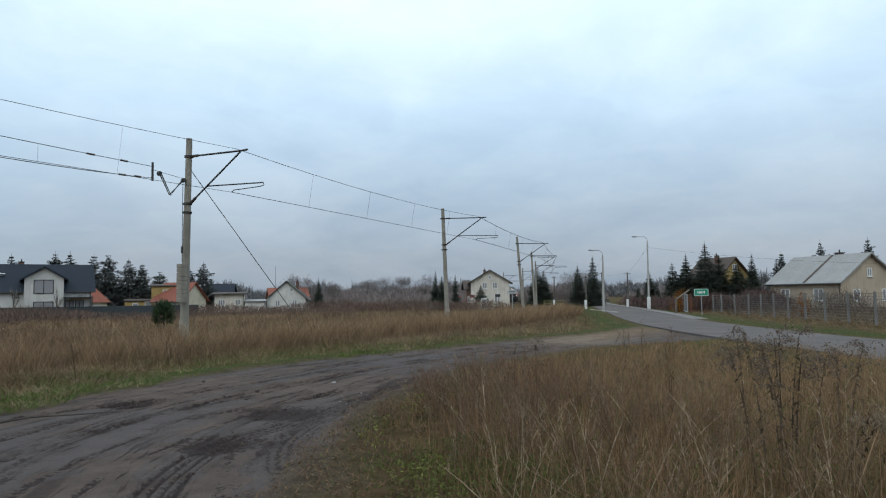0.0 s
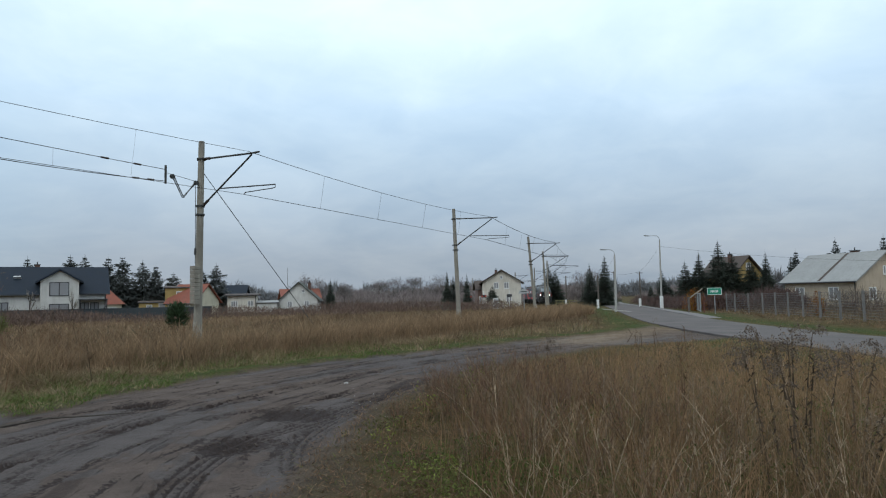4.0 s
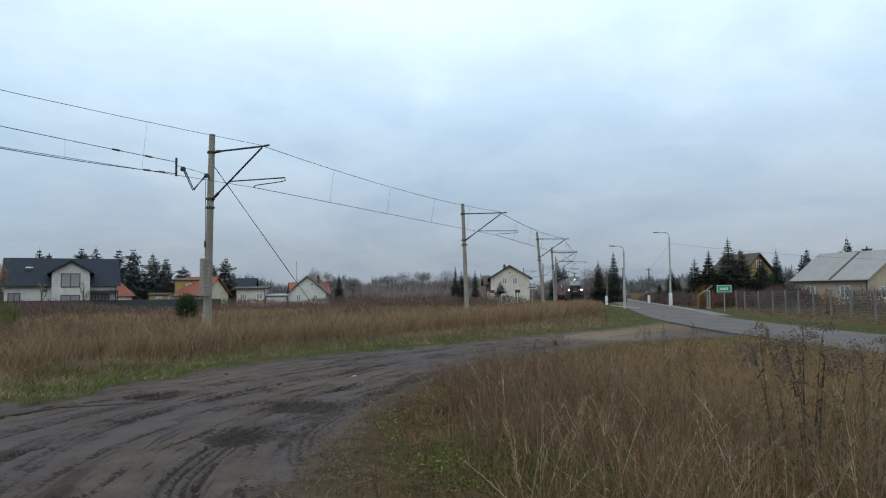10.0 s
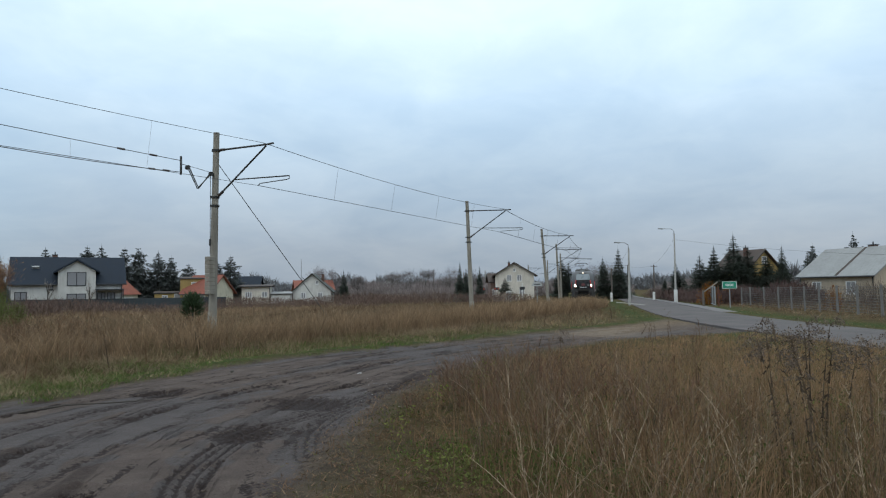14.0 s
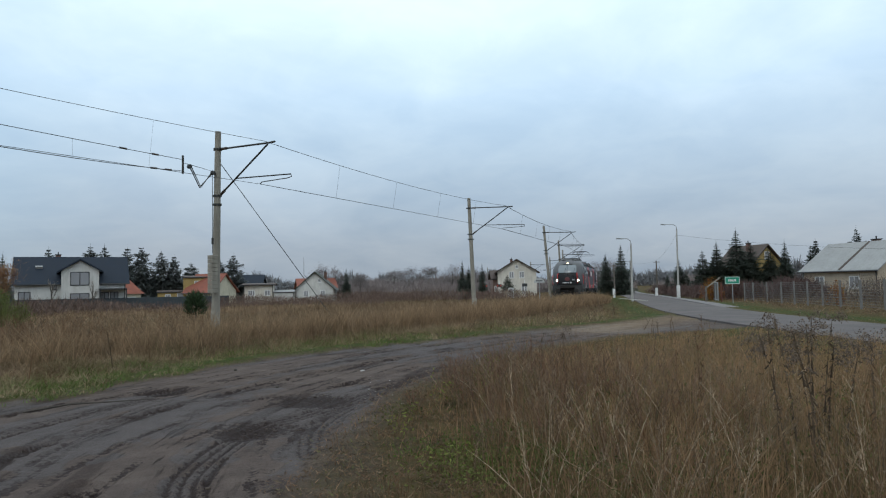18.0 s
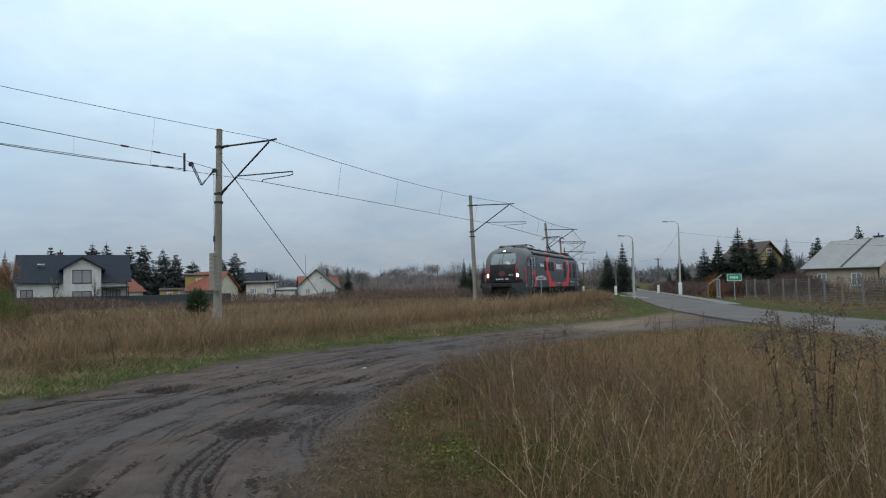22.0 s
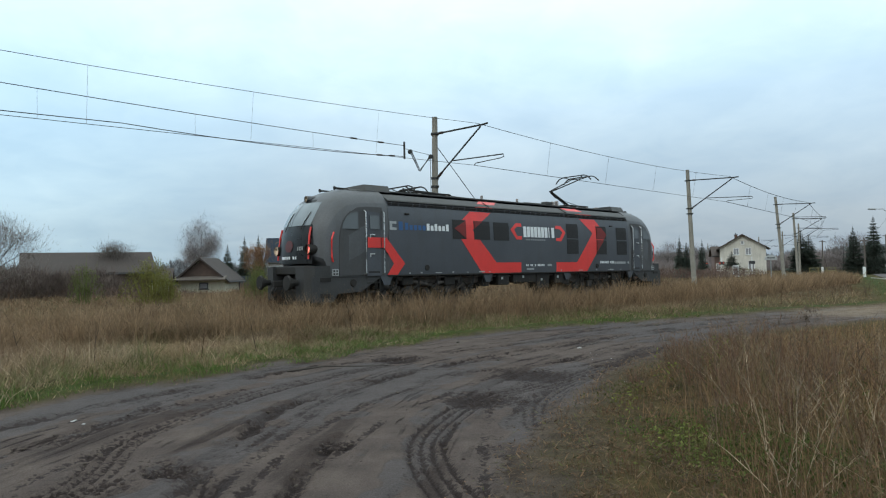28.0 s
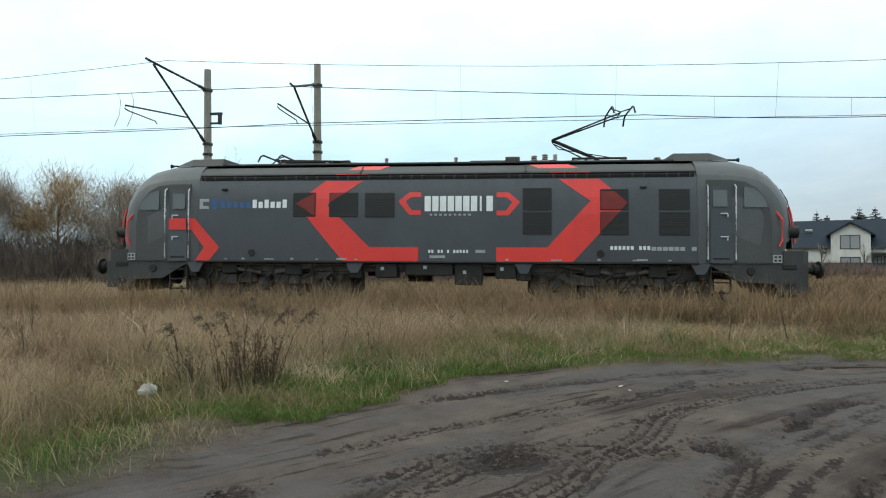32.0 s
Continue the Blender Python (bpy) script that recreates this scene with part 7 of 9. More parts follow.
def make_grass():
    xs, ys, rs = [], [], []
    for n, r0, r1, a0, a1, pw in ((150000, 3.0, 26, -40, 100, 1.1), (120000, 14, 75, -40, 100, 0.9), (34000, 60, 170, -38, 60, 1.0), (7000, 5, 60, 100, 320, 1.2), (60000, 6, 17, 25, 100, 1.4)):
        x, y, r = sample_field(n, r0, r1, a0, a1, pw)
        xs.append(x), ys.append(y), rs.append(r)
    x, y, r = np.concatenate(xs), np.concatenate(ys), np.concatenate(rs)
    dirt, road, off = zones(x, y)
    right = (x > -1.6 + 0.0 * y) & (y > 0) & (dirt > 0) & (x < 10) & (y < 27) & (x > (y - 14) * 0.42 - 1.2)
    near_edge = np.clip(1 - dirt / 2.6, 0, 1)
    dens = np.ones(len(x))
    dens[dirt < 0.02] = 0.0
    dens[(dirt < 0.25) & (rng.uniform(size=len(x)) > 0.5)] = 0
    dens[road < 2.3] = 0
    dens[right] = 0
    dens[np.hypot(x + 8.4, y - 0.03) < 0.4] = 0
    dens[(off < 1.3) & (rng.uniform(size=len(x)) > 0.5)] = 0
    clump = fbm(x, y, 41, 1.7)
    keep = (dens > 0) & (rng.uniform(size=len(x)) < np.clip(0.72 + 0.5 * clump, 0.2, 1))
    x, y, r, dirt, road, off, near_edge, clump = (v[keep] for v in (x, y, r, dirt, road, off, near_edge, clump))
    n = len(x)
    tall = fbm(x, y, 43, 4.5)
    h = np.clip(0.56 + 0.17 * tall + 0.14 * clump, 0.25, 1.0) * rng.uniform(0.55, 1.25, n)
    h *= 1 - 0.7 * near_edge
    h *= np.where(y > 9, 0.62, 1.0)
    h = np.where((off < 3.6) & (dirt > 1.2), np.maximum(h, 0.7) * rng.uniform(0.75, 1.2, n), h)
    h = np.where(off < 1.6, np.minimum(h, 0.35), h)
    h = np.where(road < 5.5, h * 0.35, h)
    h = np.where(r > 60, h * 1.15, h)
    far_garden = (x > 14)
    h = np.where(far_garden, h * 0.6, h)
    z = ground_z(x, y) - 0.03 + 0.10 * np.clip((2.6 - off) / 1.2, 0, 1)
    base = np.stack([x, y, z], 1)
    lean = rng.normal(size=(n, 2)) * np.where(y > 9, 0.38, 0.26)[:, None]
    lean[:, 0] += 0.10 * fbm(x, y, 47, 3.0)
    lean[:, 1] += 0.10 * fbm(x, y, 48, 3.0)
    tip = base + np.stack([lean[:, 0] * h, lean[:, 1] * h, h], 1)
    bend = np.stack([lean[:, 0] * h * 0.9, lean[:, 1] * h * 0.9, -0.30 * h * rng.uniform(0, 1, n)], 1)
    mat_ = (r < 20)[:, None] * rng.uniform(0, 1, (n, 1))
    bend = bend + mat_ * np.stack([0.35 * h * (0.4 + fbm(x, y, 49, 1.2)), 0.35 * h * fbm(x, y, 50, 1.2), -0.22 * h], 1)
    width = (0.0045 + 0.00085 * r) * rng.uniform(0.6, 1.3, n)
    v, c, l, m = ribbons(base, tip, width, bend, 2)
    g = np.clip(near_edge * 1.6 + np.clip(1 - dirt / 6.5, 0, 1) * 0.72 + 0.5 * fbm(x, y, 51, 2.4) - 0.25 + (road < 5.5) * 0.9, 0, 1) * (rng.uniform(size=n) < 0.85)
    g = np.clip(g + np.clip(0.6 * fbm(x, y, 75, 4.0) - 0.1, 0, 0.5) * (dirt < 12) * (y > 7), 0, 1)
    g = np.where((r < 30), g, np.maximum(g * 0.6, 0))
    mixv = np.clip(0.5 + 0.55 * fbm(x, y, 52, 3.5) + rng.normal(size=n) * 0.22, 0, 1)[:, None]
    mixv *= np.where((y > 9) & (dirt > 1.5), 0.45, 1.0)[:, None]
    col = TAN * (1 - mixv) + PALE * mixv
    rust = (np.clip(0.6 * fbm(x, y, 53, 4.0) + 0.30 + rng.normal(size=n) * 0.2, 0, 1) * 0.95)[:, None]
    rust = np.clip(rust + (np.clip((dirt - 2.5) / 9, 0, 0.5) * (y > 6))[:, None], 0, 1)
    col = col * (1 - rust) + (RUST * 0.72 + BROWN * 0.75) * rust
    shade = np.where((y > 11) & (x > -16), 0.84 + 0.28 * fbm(x, y, 55, 2.6), 1.12 + 0.22 * fbm(x, y, 56, 1.6))
    col = col * np.clip(shade, 0.35, 1.25)[:, None]
    gr = np.where((rng.uniform(size=n) < 0.4)[:, None], LIME, GREEN)
    gr = gr * 0.75 + OLIVE * 0.35
    g = g * np.clip(0.62 + 0.75 * fbm(x, y, 58, 1.1), 0.1, 1)
    gr = np.where(((road < 5.5) & (x > 10))[:, None], LIME * 0.8 + GREEN * 0.3, gr)
    gr = np.where(((dirt < 1.0) & (r < 22))[:, None], LIME * 0.55 + GREEN * 0.45 + OLIVE * 0.1, gr)
    col = col * (1 - g[:, None]) + gr * g[:, None]
    col = np.repeat(np.concatenate([col, np.ones((n, 1))], 1), m, 0)
    ob = raw_mesh("meadow_grass", v, c, l, STRAW, col)
    tagged(ob, "dry tan autumn grass with green tufts along the mud", "grass", kind="stuff")
    return n


make_grass()


def trackside_grass():
    """Long wispy grass on the shoulder of the track, up to the wheels."""
    m = 64000
    st, o = rng.uniform(-26, 62, m), rng.uniform(1.6, 4.2, m)
    h_, lx, ly = np.interp(st, LINE_S, LINE_H), np.interp(st, LINE_S, LINE_X), np.interp(st, LINE_S, LINE_Y)
    x, y = lx - np.sin(h_) * o, ly + np.cos(h_) * o
    k = rng.uniform(size=m) < np.clip(0.55 + 0.8 * fbm(x, y, 72, 1.6), 0.08, 1)
    x, y, o = x[k], y[k], o[k]
    n = len(x)
    h = rng.uniform(0.55, 1.12, n) * (0.98 + 0.35 * fbm(x, y, 73, 1.8))
    base = np.stack([x, y, ground_z(x, y) + 0.10 * np.clip((2.6 - o) / 1.2, 0, 1) - 0.03], 1)
    lean = rng.normal(size=(n, 2)) * 0.2
    top = base + np.stack([lean[:, 0] * h, lean[:, 1] * h, h], 1)
    bend = np.stack([lean[:, 0] * h, lean[:, 1] * h, -0.15 * h * rng.uniform(0, 1, n)], 1)
    v, c, l, q = ribbons(base, top, (0.005 + 0.0007 * np.hypot(x, y)) * rng.uniform(0.6, 1.3, n), bend, 3)
    f = np.clip(0.55 + 0.6 * fbm(x, y, 74, 2.0) + rng.normal(size=n) * 0.25, 0, 1)[:, None]
    col = TAN * 1.05 * f + (RUST * 0.5 + TAN * 0.35) * (1 - f)
    tagged(raw_mesh("trackside_grass", v, c, l, STRAW, np.repeat(np.concatenate([col, np.ones((n, 1))], 1), q, 0)), "long wispy tan grass on the shoulder of the track", "grass", kind="stuff")


trackside_grass()


def verge_grass():
    """Short fresh grass in a ragged strip between the mud and the straw."""
    x, y, r = (np.concatenate(q) for q in zip(sample_field(150000, 5.5, 24, 5, 100, 1.3), sample_field(110000, 5.5, 11, 55, 100, 1.2)))
    d = poly_dist(x, y, DIRT) + 0.28 * fbm(x, y, 3, 2.2) + 0.12 * fbm(x, y, 4, 0.6)
    k = (d > -0.12) & (d < 1.3) & (x < -1.5) & (rng.uniform(size=len(x)) < np.clip(0.75 + 0.9 * fbm(x, y, 59, 0.9), 0.05, 1) * np.clip(1.25 - d, 0.1, 1)) & ~((x > (y - 14) * 0.42 - 1.2) & (y < 27))
    x, y, r, d = x[k], y[k], r[k], d[k]
    n = len(x)
    h = rng.uniform(0.05, 0.15, n) * np.clip(0.55 + d, 0.4, 1.2)
    base = np.stack([x, y, ground_z(x, y) - 0.035], 1)
    lean = rng.normal(size=(n, 2)) * 0.5
    tip = base + np.stack([lean[:, 0] * h, lean[:, 1] * h, h + 0.02], 1)
    bend = np.stack([lean[:, 0] * h * 0.8, lean[:, 1] * h * 0.8, -0.2 * h], 1)
    v, c, l, m = ribbons(base, tip, (0.004 + 0.0006 * r) * rng.uniform(0.7, 1.4, n), bend, 2)
    f = np.clip(0.5 + 0.5 * fbm(x, y, 60, 1.4) + rng.normal(size=n) * 0.2, 0, 1)[:, None]
    col = (LIME * 1.1) * f + (GREEN * 1.0) * (1 - f)
    col = np.where((rng.uniform(size=n) < 0.14)[:, None], TAN * 0.8, col)
    col = np.repeat(np.concatenate([col, np.ones((n, 1))], 1), m, 0)
    tagged(raw_mesh("verge_grass", v, c, l, STRAW, col), "short fresh green grass along the edge of the mud", "grass", kind="stuff")


verge_grass()


def weed_field(name, label, px, py, hmin, hmax, seed, tones, branch=7, leafy=0.0, thick=1.0, low=None):
    """Upright dry stalks with side branches and seed heads."""
    r_ = np.random.default_rng(seed)
    n = len(px)
    pz = ground_z(px, py) - 0.02
    h = r_.uniform(hmin, hmax, n) * (1.0 if low is None else low)
    lean = r_.normal(size=(n, 2)) * 0.13
    base = np.stack([px, py, pz], 1)
    top = base + np.stack([lean[:, 0] * h, lean[:, 1] * h, h], 1)
    tone = tones[r_.integers(0, len(tones), n)] * r_.uniform(0.7, 1.25, (n, 1))
    B, T, W, K = [base], [top], [np.full(n, 0.0085 * thick) * r_.uniform(0.6, 1.3, n)], [tone]
    for k in range(branch):
        t = r_.uniform(0.35, 0.97, n)[:, None]
        b = base + (top - base) * t
        a = r_.uniform(0, 2 * math.pi, n)
        L = h * r_.uniform(0.10, 0.30, n)
        e = b + np.stack([np.cos(a) * L * 0.55, np.sin(a) * L * 0.55, L * r_.uniform(0.5, 1.0, n)], 1)
        B.append(b), T.append(e), W.append(np.full(n, 0.005 * thick)), K.append(tone)
        if k < branch // 2:
            a2 = a + r_.normal(size=n) * 0.8
            e2 = b + (e - b) * 0.6 + np.stack([np.cos(a2) * L * 0.4, np.sin(a2) * L * 0.4, L * 0.4], 1)
            B.append(b + (e - b) * 0.55), T.append(e2), W.append(np.full(n, 0.004 * thick)), K.append(tone)
    B, T, W, K = np.concatenate(B), np.concatenate(T), np.concatenate(W), np.concatenate(K)
    bend = r_.normal(size=(len(B), 3)) * 0.02
    v, c, l, m = ribbons(B, T, W * 1.3, bend, 2)
    col = np.repeat(np.concatenate([K, np.ones((len(K), 1))], 1), m, 0)
    # seed heads and withered leaves
    pick = r_.uniform(size=len(T)) < (0.22 + leafy)
    ctr = T[pick]
    reps = 3
    ctr = np.repeat(ctr, reps, 0) + r_.normal(size=(pick.sum() * reps, 3)) * 0.025
    size = r_.uniform(0.007, 0.017, len(ctr))
    v2, c2, l2 = cards(ctr, size)
    col2 = np.repeat(np.concatenate([np.repeat(K[pick], reps, 0) * 0.85, np.ones((len(ctr), 1))], 1), 4, 0)
    ob = raw_mesh(name, np.concatenate([v, v2]), np.concatenate([c, c2]), np.concatenate([l, l2 + len(v)]), STRAW, np.concatenate([col, col2]))
    return tagged(ob, label, "weeds", kind="stuff")


def in_thicket(x, y):
    """The overgrown corner between the mud track and the road: where it lies, and how tall it stands there."""
    dirt, road, off = zones(x, y)
    inside = (dirt > 0.05) & (road > 2.5) & (x > (y - 14) * 0.42 - 1.2) & (y < 27) & (y > -6) & (x < 10.4)
    rise = np.clip((dirt - 0.45) / 1.9, 0, 1)
    rise = rise * rise * (3 - 2 * rise)
    return inside, (0.16 + 0.84 * rise) * np.interp(y, [9, 13, 19], [1.0, 0.62, 0.36]), rise, dirt


def curved(base, top, sag, width, tone, name_segs=3):
    """Thin stems from base to top, bowed by sag; vertices, counts, loops and colours."""
    v, c, l, m = ribbons(base, top, width, sag, name_segs)
    return v, c, l, np.repeat(np.concatenate([tone, np.ones((len(tone), 1))], 1), m, 0)


def gather(name, label, category, pieces, material=None):
    """Joins arrays of stems and leaves into one mesh."""
    V, C, L, K, o = [], [], [], [], 0
    for v, c, l, k in pieces:
        V.append(v), C.append(c), L.append(l + o), K.append(k)
        o += len(v)
    return tagged(raw_mesh(name, np.concatenate(V), np.concatenate(C), np.concatenate(L), material or STRAW, np.concatenate(K)), label, category, kind="stuff")


def leaves(centre, size, tone):
    v, c, l = cards(centre, size)
    return v, c, l, np.repeat(np.concatenate([tone, np.ones((len(tone), 1))], 1), 4, 0)


def thicket_grass():
    """Fine dry culms, olive at the foot of the stand and tan above, thick in tufts."""
    x, y, r = sample_field(130000, 3.0, 28, -46, 16, 1.15)
    inside, tall, rise, dirt = in_thicket(x, y)
    k = inside & (rng.uniform(size=len(x)) < np.clip(0.42 + 0.85 * fbm(x, y, 61, 0.9), 0.05, 1) * (0.8 + 0.2 * rise))
    x, y, r, tall, rise = x[k], y[k], r[k], tall[k], rise[k]
    n = len(x)
    u = rng.uniform(size=n)
    h = np.where(u < 0.62, rng.uniform(0.18, 0.5, n), rng.uniform(0.45, 0.9, n)) * tall * (0.86 + 0.34 * fbm(x, y, 62, 2.0))
    base = np.stack([x, y, ground_z(x, y) - 0.03], 1)
    a, q = rng.uniform(0, 2 * math.pi, n), np.abs(rng.normal(size=n)) * 0.38
    out = np.stack([np.cos(a) * q + 0.08 * fbm(x, y, 64, 1.5), np.sin(a) * q + 0.08 * fbm(x, y, 65, 1.5)], 1) * h[:, None]
    top = base + np.concatenate([out * 0.6, h[:, None]], 1)
    sag = np.concatenate([out * 0.9, (-0.12 * h * rng.uniform(0, 1, n))[:, None]], 1)
    f = np.clip(0.5 + 0.6 * fbm(x, y, 66, 1.6) + rng.normal(size=n) * 0.25, 0, 1)[:, None]
    tone = (TAN * 0.86) * f + (OLIVE * 0.6 + TAN * 0.34) * (1 - f)
    e = np.clip(0.6 * fbm(x, y, 67, 1.1) + 0.3 + rng.normal(size=n) * 0.22 + 0.4 * (1 - rise) - 0.07 * np.clip(x - 1, 0, 4), 0, 1)[:, None]
    tone = tone * (1 - e) + (RUST * 0.55 + BROWN * 0.5) * e
    # warmer overall; darker near the eye, paler with distance from it
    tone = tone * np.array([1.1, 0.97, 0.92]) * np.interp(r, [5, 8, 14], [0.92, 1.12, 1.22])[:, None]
    fresh = (np.clip(0.8 * fbm(x, y, 68, 1.3) - 0.15, 0, 1) * (h < 0.4) * (rng.uniform(size=n) < 0.6))[:, None]
    tone = tone * (1 - fresh) + (GREEN * 0.8 + OLIVE * 0.2) * fresh
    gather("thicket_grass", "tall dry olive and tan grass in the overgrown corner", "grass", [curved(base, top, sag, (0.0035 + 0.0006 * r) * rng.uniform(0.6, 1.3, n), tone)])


def twig_bush(spots, tones, seed, stems=26, fan=0.42, thick=1.0, heads=0.15):
    """Withered bushy herbs: stems fanning from one foot, each with fine forked twigs. spots: x, y, height."""
    r_ = np.random.default_rng(seed)
    P = []
    for x, y, h in spots:
        n = stems
        a, q = r_.uniform(0, 2 * math.pi, n), np.abs(r_.normal(size=n)) * fan
        foot = np.stack([x + np.cos(a) * 0.12 * r_.uniform(0, 1, n), y + np.sin(a) * 0.12 * r_.uniform(0, 1, n), np.full(n, gz(x, y) - 0.03)], 1)
        hh = h * r_.uniform(0.55, 1.05, n)
        top = foot + np.stack([np.cos(a) * q * hh, np.sin(a) * q * hh, hh], 1)
        sag = np.stack([np.cos(a) * q * hh * 0.4, np.sin(a) * q * hh * 0.4, -0.1 * hh * q], 1)
        tone = tones[r_.integers(0, len(tones), n)] * r_.uniform(0.75, 1.25, (n, 1))
        P.append(curved(foot, top, sag, 0.007 * thick * r_.uniform(0.7, 1.3, n), tone))
        m = n * 9
        i, t = r_.integers(0, n, m), r_.uniform(0.3, 1.0, m)[:, None]
        b = foot[i] + (top - foot)[i] * t + sag[i] * t * t
        a2 = a[i] + r_.normal(size=m) * 1.2
        L = hh[i] * r_.uniform(0.10, 0.28, m) * (1.15 - 0.6 * t[:, 0])
        e = b + np.stack([np.cos(a2) * L * 0.6, np.sin(a2) * L * 0.6, L * r_.uniform(0.45, 1.0, m)], 1)
        P.append(curved(b, e, r_.normal(size=(m, 3)) * 0.012, 0.004 * thick * np.ones(m), tone[i], 2))
        j = r_.uniform(size=m) < heads
        if j.any():
            c = np.repeat(e[j], 3, 0)
            P.append(leaves(c + r_.normal(size=c.shape) * 0.015, r_.uniform(0.006, 0.014, len(c)), np.repeat(tone[i][j], 3, 0) * 0.9))
    return P


def plume_weed(x, y, h, lean, seed, tone, plume):
    """One tall dark stalk with shrivelled leaves down its length and an arching feathery head."""
    r_ = np.random.default_rng(seed)
    foot = np.array([x, y, gz(x, y) - 0.03])
    bow = np.array([lean[0], lean[1], 0.0]) * h
    at_ = lambda t: foot + np.array([0, 0, h]) * t + bow * t * t
    t = np.linspace(0, 1, 9)
    L = np.array([at_(k) for k in t])
    P = [curved(L[:-1], L[1:], np.zeros((8, 3)), np.full(8, 0.018), np.repeat(tone[None], 8, 0), 2)]
    n = 46
    q = r_.uniform(0.3, 0.9, n)
    b = np.array([at_(k) for k in q])
    a = r_.uniform(0, 2 * math.pi, n)
    ln = r_.uniform(0.03, 0.08, n)
    e = b + np.stack([np.cos(a) * ln * 0.7, np.sin(a) * ln * 0.7, ln * r_.uniform(-0.9, 0.4, n)], 1)
    P.append(curved(b, e, np.zeros((n, 3)), r_.uniform(0.010, 0.022, n), tone * r_.uniform(0.6, 1.1, (n, 1)), 2))
    n = 15
    q = r_.uniform(0.82, 1.0, n)
    b = np.array([at_(k) for k in q])
    a = math.atan2(lean[1], lean[0]) + r_.normal(size=n) * 1.1
    ln = r_.uniform(0.08, 0.2, n) * (1.3 - 0.5 * (q - 0.82) / 0.18)
    e = b + np.stack([np.cos(a) * ln, np.sin(a) * ln, ln * 0.75], 1)
    sag = np.zeros((n, 3))
    sag[:, 2] = -ln * 0.8
    P.append(curved(b, e, sag, np.full(n, 0.006), np.repeat(tone[None], n, 0), 3))
    i, f = r_.integers(0, n, 420), r_.uniform(0.2, 1.0, 420)[:, None]
    c = b[i] + (e - b)[i] * f + sag[i] * f * f + r_.normal(size=(420, 3)) * 0.013
    P.append(leaves(c, r_.uniform(0.006, 0.013, 420), plume * r_.uniform(0.6, 1.2, (420, 1))))
    return P


